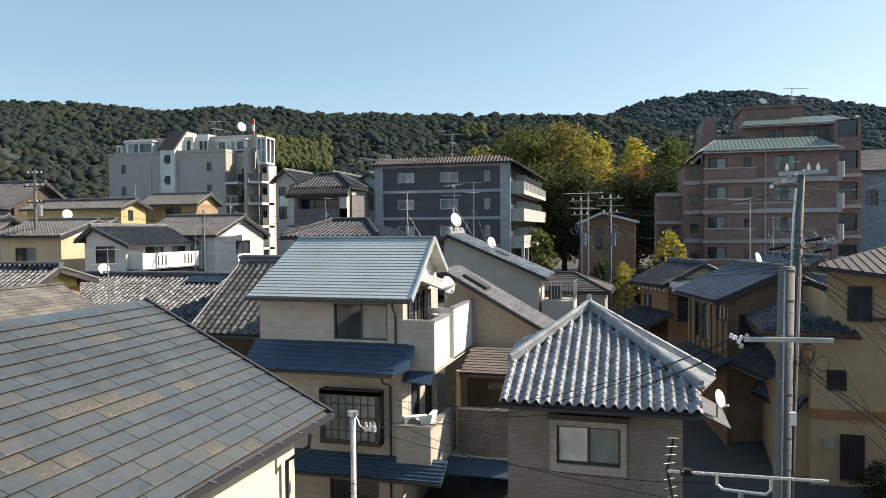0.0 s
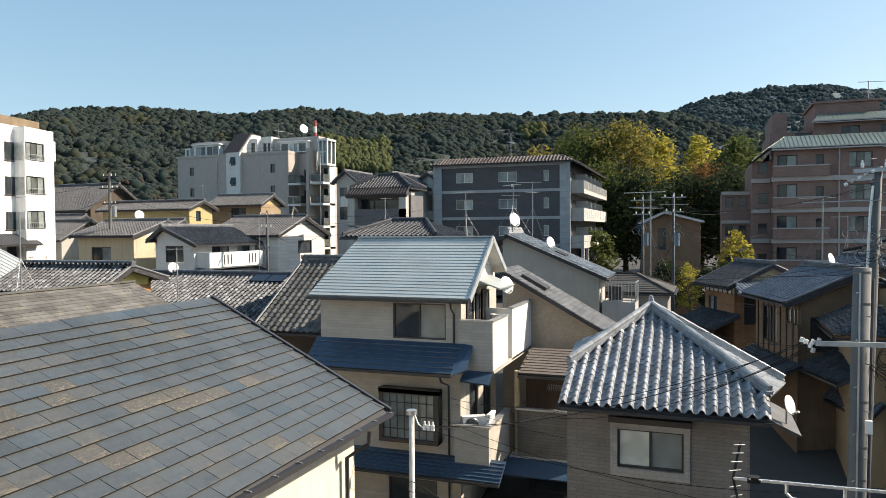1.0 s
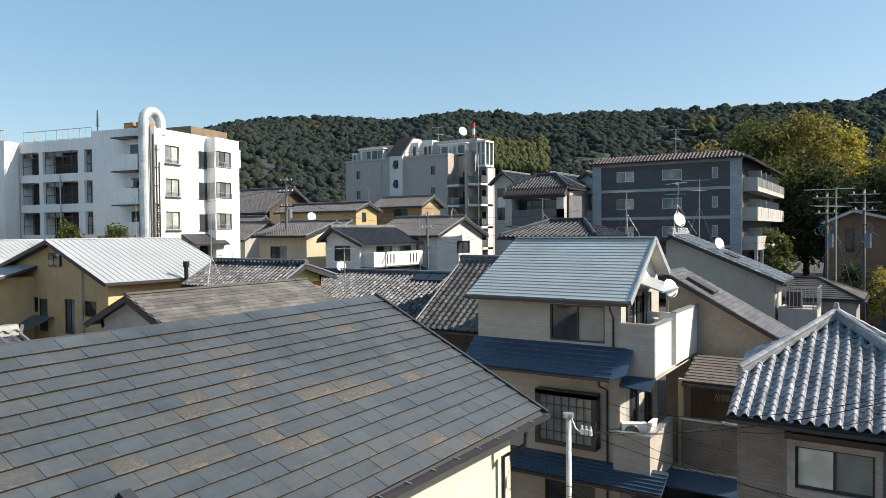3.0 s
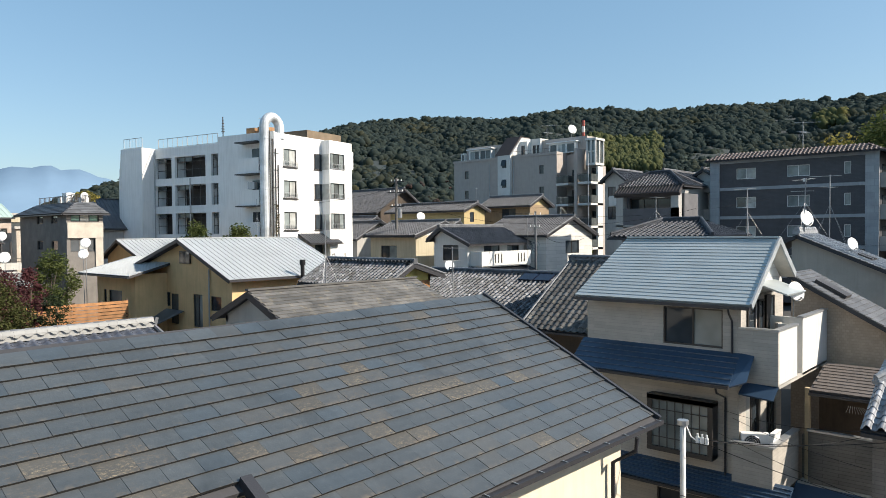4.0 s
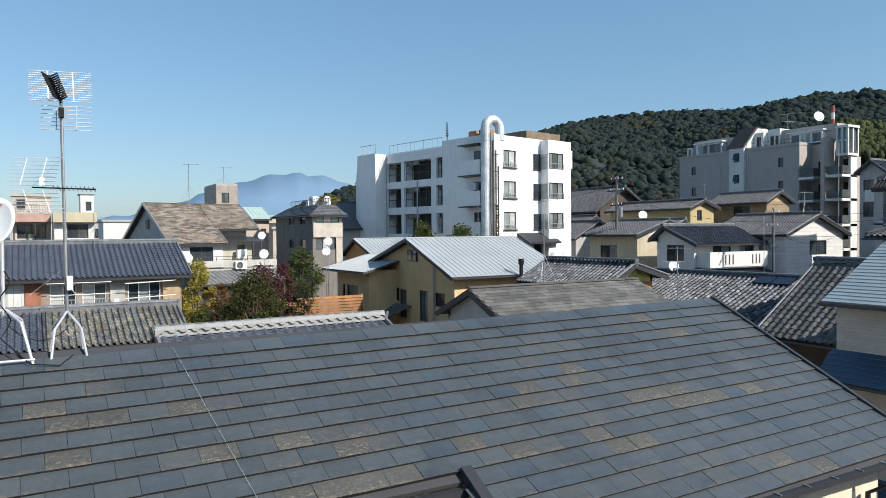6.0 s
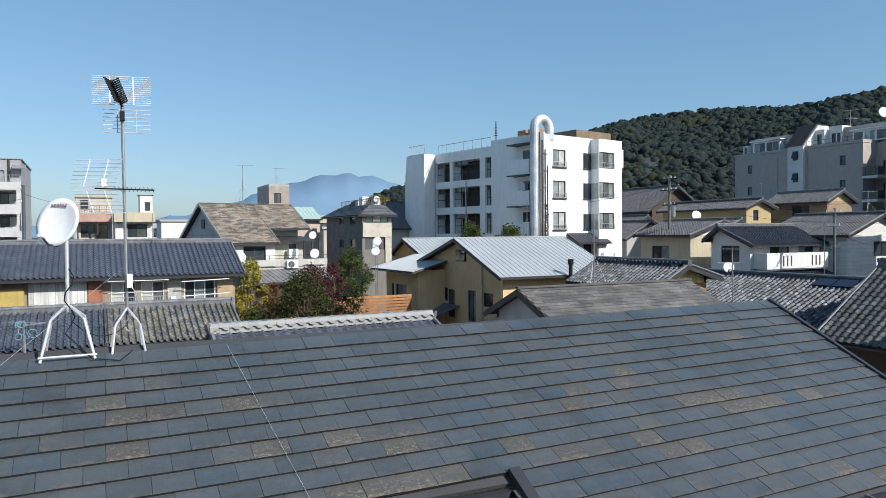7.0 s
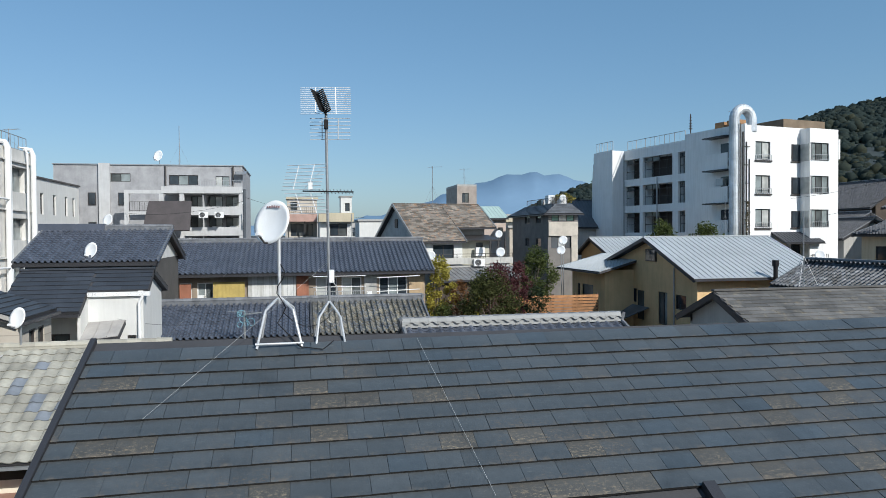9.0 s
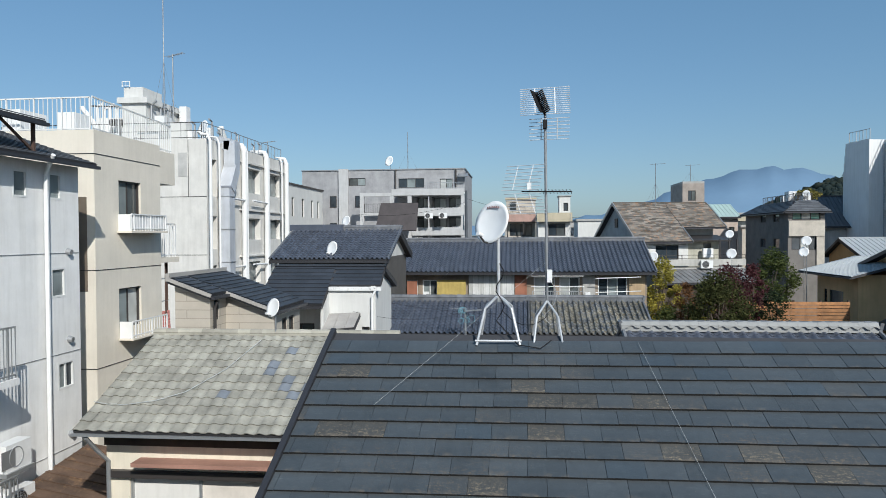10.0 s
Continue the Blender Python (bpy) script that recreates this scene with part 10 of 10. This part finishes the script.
# ---- trees ----
def leaf_mat(name, base, var=0.35):
    m, nt, b, add, link = nodes_of(name)
    r = add("ShaderNodeNewGeometry").outputs["Random Per Island"]
    col = mixer(nt, r, tuple(c * (1 - var) for c in base), tuple(c * (1 + var) for c in base))
    col = mixer(nt, ramp(nt, noise_of(nt, 0.5, 2), 0.35, 0.65), mixer(nt, 1.0, col, (0.75, 0.8, 0.8), "MULTIPLY"), col)
    link(col, b.inputs["Base Color"])
    b.inputs["Roughness"].default_value = 0.9
    b.inputs["Specular IOR Level"].default_value = 0.1
    tr = add("ShaderNodeBsdfTranslucent")
    link(col, tr.inputs["Color"])
    mx = add("ShaderNodeMixShader")
    mx.inputs[0].default_value = 0.42
    link(b.outputs[0], mx.inputs[1]), link(tr.outputs[0], mx.inputs[2])
    link(mx.outputs[0], nt.nodes["Material Output"].inputs["Surface"])
    return m


BARK = mat("bark", (0.11, 0.085, 0.065), 0.9, var=0.3, scale=5, bump=0.5)
GREEN = leaf_mat("green_leaves", (0.11, 0.13, 0.045))
OLIVE = leaf_mat("olive_leaves", (0.24, 0.205, 0.06))
GOLD = leaf_mat("golden_leaves", (0.42, 0.36, 0.075))
WINE = leaf_mat("dark_red_leaves", (0.13, 0.052, 0.056))
RUST = leaf_mat("rust_leaves", (0.2, 0.1, 0.045))
BRONZE = leaf_mat("bronze_leaves", (0.085, 0.09, 0.034), 0.5)
DEEP = leaf_mat("deep_green_leaves", (0.042, 0.058, 0.03))


def tree(label, foot, height, radius, leaf, leaves=1800, size=0.3, trunk=0.35, seed=1, tall=1.0, name="tree"):
    """A tapered trunk with limbs, and a crown of leaf clumps with gaps between."""
    rng = random.Random(seed)
    f = Vector(foot)
    h = thing(name, label, "tree", foot, group="trees")
    t = Mesh()
    top = f + Vector((rng.uniform(-0.06, 0.06) * height, rng.uniform(-0.06, 0.06) * height, height * 0.8))
    fork = f + (top - f) * trunk
    r0 = max(0.05, height * 0.022)
    t.tube([f, fork, top], r0, 8, r0 * 0.25)
    clumps = []
    n = 26
    for k in range(n):
        a = k * 2.4 + rng.uniform(-0.4, 0.4)
        q = (k + 0.5) / n
        zz = height * (trunk + (1 - trunk) * (0.08 + 0.9 * q))
        w = radius * (math.sin(math.pi * min(1, 0.12 + 0.86 * q)) ** 0.75) * rng.uniform(0.45, 1.0)
        c = f + Vector((math.cos(a) * w, math.sin(a) * w, zz))
        clumps.append((c, radius * rng.uniform(0.24, 0.42)))
        if k % 2 == 0:
            s = f + (top - f) * (trunk + (0.8 - trunk) * q * 0.8)
            t.tube([s, s + (c - s) * 0.5 + Vector((0, 0, 0.1 * w)), c], r0 * 0.35, 5, r0 * 0.08)
    t.make("trunk", BARK, h)
    m = Mesh()
    for k in range(leaves):
        c, r = clumps[rng.randrange(n)]
        d = Vector((rng.gauss(0, 1), rng.gauss(0, 1), rng.gauss(0, 1) * tall))
        d = d.normalized() * r * rng.uniform(0.35, 1.08)
        p = c + d
        u = Vector((rng.gauss(0, 1), rng.gauss(0, 1), rng.gauss(0, 0.6))).normalized()
        v = u.cross(Vector((rng.gauss(0, 1), rng.gauss(0, 1), rng.gauss(0, 1)))).normalized()
        s = size * rng.uniform(0.6, 1.3)
        m.add([p - u * s, p + v * s * 0.5, p + u * s, p - v * s * 0.5], [(0, 1, 2, 3)])
    m.make("crown", leaf, h)
    return h


TREES = ((-24, 112, 22, 6, OLIVE, 2600, 0.55), (-17, 108, 24.5, 7, GREEN, 3200, 0.55), (-11, 110, 25.2, 7.5, OLIVE, 3600, 0.55), (-6.6, 118, 24.5, 4.6, GOLD, 2200, 0.5), (-0.4, 125, 25, 5, GOLD, 1700, 0.55),
         (5.4, 120, 23.5, 6, GREEN, 2600, 0.55), (-8, 100, 17, 6.5, DEEP, 2600, 0.5), (-2, 104, 16.5, 6.5, DEEP, 2600, 0.5), (3.5, 103, 17.5, 6, DEEP, 2600, 0.5), (-13, 101, 18.5, 6, GREEN, 2400, 0.5), (0, 112, 19, 6, RUST, 1500, 0.5),
         (9, 108, 17, 6, DEEP, 2200, 0.5), (-20, 104, 15, 5, DEEP, 1800, 0.5), (-29, 116, 20, 6, OLIVE, 2600, 0.55))
for i, (x, y, top, r, lf, n, s) in enumerate(TREES):
    g = ground_z(math.hypot(x, y), 0)
    tree({OLIVE: "broad tree turning olive-gold behind the apartments", GREEN: "broad green tree behind the apartments", GOLD: "golden-yellow autumn tree behind the apartments", DEEP: "dark green shaded tree before the hill",
          RUST: "thin rusty-leaved autumn tree"}[lf], (x, y, g), top - g, r, lf, int(n * 2.2), s * 0.62, 0.2, 40 + i, 1.1)
for i, (x, y, top, r, lf, n, s, lab) in enumerate((
        (-39.6, 7.9, 8.6, 0.95, GOLD, 1800, 0.12, "small golden-yellow garden tree"), (-39.2, 9.0, 7.3, 0.8, RUST, 900, 0.11, "low rust-coloured garden shrub"), (-39.6, 11.4, 8.2, 1.1, WINE, 1500, 0.12, "dark red-leaved garden tree"),
        (-40.2, 12.8, 8.3, 0.9, WINE, 1300, 0.12, "dark red-leaved garden tree"), (-43.6, 15.1, 8.9, 1.35, GREEN, 2400, 0.13, "rounded green garden tree"), (-36.2, 9.9, 7.75, 1.75, BRONZE, 4200, 0.12, "dense bronze-green garden tree turning rusty"),
        (-36.3, 9.3, 7.6, 0.55, GOLD, 260, 0.1, "small golden shrub in front of trees"), (-37.0, 7.6, 6.2, 0.9, GREEN, 1000, 0.11, "low green garden shrub"), (-38.6, 13.4, 7.0, 0.8, DEEP, 900, 0.11, "low dark green garden shrub"),
        (-52.4, 29.0, 10.7, 1.8, GREEN, 1500, 0.2, "clipped green tree before the white block"), (-50.4, 31.6, 10.6, 1.7, GREEN, 1500, 0.2, "clipped green tree before the white block"),
        (-11.0, 80, 9.6, 2.2, GREEN, 1200, 0.3, "green tree beside the apartment garage"), (2.6, 62, 9.6, 1.5, GOLD, 900, 0.2, "pale golden autumn shrub by the brown house"), (0.4, 58, 6.8, 1.2, DEEP, 700, 0.22, "dark shrub among the roofs"),
        (-1.0, 54, 7.4, 0.9, GOLD, 400, 0.16, "golden shrub among dark garden hedges"), (-2.6, 55, 7.4, 1.4, DEEP, 900, 0.2, "dark hedge before the brown house"), (1.6, 55, 7.4, 1.5, DEEP, 900, 0.2, "dark hedge before the brown house"), (7.9, 26.4, 1.9, 0.9, DEEP, 700, 0.1, "shaded green shrub at the wall"), (9.4, 26.2, 1.6, 0.9, DEEP, 600, 0.1, "shaded green shrub at the wall"), (-57.8, 22.6, 13.3, 0.8, OLIVE, 500, 0.14, "olive shrub in the roof garden"),
        (-33.5, 57, 9.4, 1.2, GREEN, 600, 0.2, "green shrub beside the white house"))):
    g = ground_z(math.hypot(x, y), 0)
    if top > 13 and r < 1:
        g = 12.4
    near = math.hypot(x, y) < 60
    tree(lab, (x, y, g), top - g, r, lf, n * 3 if near else n, s * 0.6 if near else s, 0.28, 90 + i)


def build_fence():
    h = thing("timber_fence", "orange-brown horizontal board garden fence", "fence", (-42.4, 15.2, 4.6), group="fences")
    for k in range(6):
        Mesh().box(-42.2, -42.15, 12.6, 18.8, 4.9 + k * 0.2, 5.06 + k * 0.2).make("board", WOOD_ORANGE, h)
    for k in range(5):
        y = 12.7 + k * 1.5
        Mesh().box(-42.3, -42.2, y, y + 0.1, 2.6, 6.15).make("post", DARK_WOOD, h)


build_fence()

# ---- roof pieces, one by one ----
def frame_matrix(o, u, v, n):
    return Matrix(((u.x, v.x, n.x, o.x), (u.y, v.y, n.y, o.y), (u.z, v.z, n.z, o.z), (0, 0, 0, 1)))


def slate_material(name, base, stain, amount, rough=0.4, edge=0.5):
    """Cement slate: tone by piece, a worn foot, lichen and rust where they have settled. Local place from the u, v layer."""
    m, nt, b, add, link = nodes_of(name)
    rnd = piece_random(nt)
    col = mixer(nt, rnd, tuple(c * 0.89 for c in base), tuple(c * 1.11 for c in base))
    col = mixer(nt, ramp(nt, noise_of(nt, 1.1, 5), 0.3, 0.7), mixer(nt, 1.0, col, (0.82, 0.84, 0.86), "MULTIPLY"), col)
    col = mixer(nt, ramp(nt, noise_of(nt, 14.0, 5), 0.3, 0.7), mixer(nt, 1.0, col, (0.86, 0.86, 0.86), "MULTIPLY"), col)
    uv = add("ShaderNodeUVMap")
    uv.uv_map = "place"
    sp = add("ShaderNodeSeparateXYZ")
    link(uv.outputs[0], sp.inputs[0])

    def times(p, q):
        mm = add("ShaderNodeMath")
        mm.operation = "MULTIPLY"
        link(p, mm.inputs[0]), link(q, mm.inputs[1])
        return mm.outputs[0]
    band = ramp(nt, sp.outputs[1], 0.10, 0.17)
    col = mixer(nt, band, col, mixer(nt, 1.0, col, (1.1, 1.1, 1.1), "MULTIPLY"))
    area = ramp(nt, noise_of(nt, 0.55, 3), *amount)
    fm = add("ShaderNodeMapping")
    fm.inputs["Scale"].default_value = (2.2, 1.0, 2.2)
    link(add("ShaderNodeNewGeometry").outputs["Position"], fm.inputs[0])
    fleck = ramp(nt, noise_of(nt, 15.0, 8, fm.outputs[0], 0.85), 0.52, 0.6)
    low = ramp(nt, sp.outputs[1], 0.3, 0.03)
    col = mixer(nt, times(times(area, fleck), low), col, stain)
    # darker soot in drifts, fine scratches along the course, grime at the joints
    col = mixer(nt, ramp(nt, noise_of(nt, 0.8, 6, rough=0.7), 0.52, 0.74), col, mixer(nt, 1.0, col, (0.66, 0.66, 0.66), "MULTIPLY"))
    st = add("ShaderNodeMapping")
    st.inputs["Scale"].default_value = (9.0, 1.4, 9.0)
    link(add("ShaderNodeNewGeometry").outputs["Position"], st.inputs[0])
    scratch = ramp(nt, noise_of(nt, 4.0, 6, st.outputs[0], 0.8), 0.57, 0.72)
    col = mixer(nt, scratch, col, mixer(nt, 1.0, col, (1.75, 1.7, 1.6), "MULTIPLY"))
    speck = ramp(nt, noise_of(nt, 60.0, 3, rough=0.8), 0.68, 0.76)
    col = mixer(nt, speck, col, (0.26, 0.24, 0.2))
    joint = ramp(nt, sp.outputs[0], 0.008, 0.0)
    col = mixer(nt, joint, col, mixer(nt, 1.0, col, (0.35, 0.35, 0.35), "MULTIPLY"))
    foot = ramp(nt, sp.outputs[1], 0.075, 0.0)
    dirt = ramp(nt, noise_of(nt, 7.0, 6, rough=0.7), 0.62 - 0.2 * edge, 0.8 - 0.2 * edge)
    col = mixer(nt, times(foot, dirt), col, (0.14, 0.115, 0.085))
    link(col, b.inputs["Base Color"])
    b.inputs["Roughness"].default_value, b.inputs["Specular IOR Level"].default_value = rough, 0.8
    n = add("ShaderNodeBump")
    n.inputs["Strength"].default_value, n.inputs["Distance"].default_value = 0.25, 0.01
    link(noise_of(nt, 30.0, 5), n.inputs["Height"])
    link(n.outputs[0], b.inputs["Normal"])
    return m


def lay_slates():
    zr, s, run, far, near, notch = SLATE_PLAN
    kinds = {"plain": slate_material("weathered_slate", (0.072, 0.081, 0.087), (0.17, 0.125, 0.08), (0.54, 0.7)),
             "mossy": slate_material("lichened_slate", (0.07, 0.068, 0.062), (0.29, 0.235, 0.155), (0.25, 0.55), 0.6, 0.9),
             "dull": slate_material("dull_slate", (0.071, 0.076, 0.078), (0.2, 0.15, 0.095), (0.44, 0.62), 0.5, 0.8),
             "dark": slate_material("replaced_slate", (0.066, 0.08, 0.092), (0.17, 0.14, 0.1), (0.7, 0.9), 0.38, 0.2)}
    EDGE = mat("sooty_slate_edge", (0.018, 0.017, 0.016), 0.9, var=0.3, scale=6)
    tl, tw, zoff, skew = 0.277, 0.412, 0.3, 0.017     # the courses run a degree off the ridge

    def shape(w):
        w -= 0.0015
        a, b = 0.042, 0.012
        return ([(0.0, 0, a - 0.003), (0.003, 0, a), (w - 0.003, 0, a), (w, 0, a - 0.003), (w, tl + 0.03, b), (0, tl + 0.03, b), (0, 0.004, 0.006), (w, 0.004, 0.006), (w, tl + 0.03, b - 0.01), (0, tl + 0.03, b - 0.01)],
                [(0, 1, 2, 3, 4, 5), (6, 7, 3, 2, 1, 0), (7, 8, 4, 3), (9, 6, 0, 5)])

    def finish(verts, faces, places, kind):
        me = bpy.data.meshes.new("slate")
        me.from_pydata(verts, [], faces)
        me.materials.append(kinds[kind])
        me.materials.append(EDGE)
        me.polygons.foreach_set("material_index", [1 if i % 4 == 1 else 0 for i in range(len(faces))])
        uv = me.uv_layers.new(name="place")
        for lp in me.loops:
            uv.data[lp.index].uv = places[lp.vertex_index]
        return me

    def piece(w, kind):
        v, f = shape(w)
        return finish(v, f, [p[:2] for p in v], kind)

    full = {k: piece(tw, k) for k in kinds}
    cosv, sinv = 1 / math.hypot(1, s), s / math.hypot(1, s)
    u, v, n = Vector((0, 1, 0)), Vector((-cosv, 0, sinv)), Vector((sinv, 0, cosv))
    rng = random.Random(21)
    L = run / cosv
    # slates crusted with lichen: (along the ridge, down the slope)
    spots = ((-6.0, 1.9), (-5.9, 2.2), (-5.1, 1.9), (-4.7, 1.66), (-4.06, 2.34), (-3.7, 2.34), (-3.4, 2.34), (-3.2, 2.6), (-2.9, 2.6), (-2.1, 2.58), (-5.3, 2.95), (-4.7, 3.14), (-5.2, 3.25),
             (-7.35, 2.75), (-6.5, 3.0), (-8.8, 2.45), (-9.5, 2.35), (-10.4, 1.43), (-11.7, 1.47), (-11.25, 1.47), (-3.1, 3.95), (-2.5, 4.3), (-2.0, 1.0), (-2.4, 0.53), (-9.6, 2.95),
             (-9.2, 3.02), (-8.85, 3.0), (-8.5, 3.04), (-8.2, 3.06), (-3.7, 2.61), (-10.1, 2.24), (-11.8, 1.15), (-14.1, 1.05), (-13.9, 2.14), (-13.6, 2.14), (-12.3, 2.95))
    count, row, d = 0, 0, 0.033
    rest = {k: ([], [], []) for k in kinds}
    while d < L - 0.12:
        y = near - 0.098 - (tw * 0.5 if row % 2 else 0)
        while y < far - 0.05:
            y0, y1 = max(y, near + 0.04), min(y + tw, far - 0.03)
            y += tw
            if y1 - y0 < 0.06:
                continue
            mid = (y0 + y1) / 2
            lo = min(d + tl + skew * (-2 - mid), L + 0.02)
            limit = notch[0] / cosv if mid < notch[1] else L
            if lo > limit + 0.16:
                continue
            q = rng.random()
            hit = any(y0 <= a < y1 and lo - tl <= b < lo for a, b in spots)
            by = any(abs(mid - a) < 0.75 and lo - tl <= b < lo for a, b in spots)
            kind = "mossy" if hit or q < 0.004 else "dull" if q < 0.06 + 0.34 * by else "dark" if q > 0.93 else "plain"
            o = Vector((0, 0, zr - zoff)) - v * lo + u * y0 + n * (0.012 + rng.uniform(-0.003, 0.003))
            mx = frame_matrix(o, u, v, n) @ Matrix.Rotation(skew + rng.uniform(-0.004, 0.004), 4, "Z")
            if count < 300 and lo > 1.9:
                ob = new("slate", full[kind] if y1 - y0 > tw - 0.01 else piece(y1 - y0, kind))
                ob.parent = SLATE_HOUSE
                ob.matrix_local = mx
                count += 1
            else:
                vs, fs = shape(y1 - y0)
                V, F, P = rest[kind]
                F += [tuple(len(V) + i for i in f) for f in fs]
                V += [tuple(mx @ Vector(p)) for p in vs]
                P += [p[:2] for p in vs]
        d += tl
        row += 1
    for kind, (V, F, P) in rest.items():
        ob = new("slate_covering", finish(V, F, P, kind))
        ob.parent = SLATE_HOUSE
        tagged(ob, kind="stuff")


def tile_mesh(tw, tl, wave, mt, name="roof_tile", curl=0.0):
    k = len(wave)
    front = [(a * tw, -0.08 * tl - curl * math.cos(a * math.tau) * 0.5, h + 0.034) for a, h in wave]
    rear = [(a * tw, tl, h + 0.012) for a, h in wave]
    lip = [(x, y + 0.004, z - 0.022) for x, y, z in front]
    me = bpy.data.meshes.new(name)
    me.from_pydata(front + rear + lip + front, [], [(q, q + 1, k + q + 1, k + q) for q in range(k - 1)] + [(2 * k + q, 2 * k + q + 1, 3 * k + q + 1, 3 * k + q) for q in range(k - 1)])
    me.materials.append(mt)
    me.polygons.foreach_set("use_smooth", [i < k - 1 for i in range(len(me.polygons))])
    return me


def lay_tiles(parent, face, tw, tl, wave, mts, pick, name="roof_tile"):
    """Single tiles over a plane; mts: materials, pick(u, v) chooses one."""
    o, u, v, n, flat = plane_of(face)
    off = Vector(BASE[parent.name])
    meshes = [tile_mesh(tw, tl, wave, mt) for mt in mts]
    rng = random.Random(4)
    us, vs = [a for a, _ in flat], [b for _, b in flat]
    for j in range(int(max(vs) / tl) + 1):
        for i in range(int(max(us) / tw + 0.5)):
            cu, cv = (i + 0.5) * tw, (j + 0.5) * tl
            if not in_poly(cu, min(cv, max(vs) - 0.01), flat):
                continue
            ob = new(name, meshes[pick(cu, cv, rng)])
            ob.parent = parent
            p = o + u * cu + v * (cv - tl * 0.5) + n * rng.uniform(-0.004, 0.004) - off
            ob.matrix_local = frame_matrix(p, u, v, n)


for parent_, face_, tw_, tl_, mt_ in LATER:
    lay_tiles(parent_, face_, tw_, tl_, WAVE, [mt_], lambda a, b, r: 0)
DEEP_WAVE = tuple((a, h * 1.9) for a, h in WAVE)
SILVER_PIECE = mat("silver_tile_piece", (0.3, 0.315, 0.345), 0.34, 0.12, var=0.35, scale=3, fine=12, rand=0.25, bump=0.08, bump_scale=25)
lay_tiles(HIP_HOUSE, HIP_FRONT, 0.257, 0.225, DEEP_WAVE, [SILVER_PIECE], lambda a, b, r: 0)
SAND_A = mat("sandy_tile_piece", (0.36, 0.345, 0.295), 0.8, var=0.28, scale=2, fine=12, rand=0.16, stain=(0.3, 0.29, 0.24), stain_at=(0.5, 0.8))
SAND_B = mat("bluish_spare_tile", (0.2, 0.22, 0.25), 0.7, var=0.2, scale=2, rand=0.15)
BLUISH = [(10, 4), (13, 7), (13, 8), (14, 10), (15, 5), (15, 6), (16, 4), (17, 5), (18, 3), (18, 4)]
LOW = ((-0.5, 0.012), (-0.35, 0.03), (-0.2, 0.034), (-0.05, 0.028), (0.15, 0.007), (0.35, 0.002), (0.5, 0.012))
lay_tiles(SAND_HOUSE, SAND_FACE, 0.254, 0.279, LOW, [SAND_A, SAND_B],
          lambda a, b, r: 1 if (int(a / 0.254), int(b / 0.279)) in BLUISH else 0)
lay_slates()
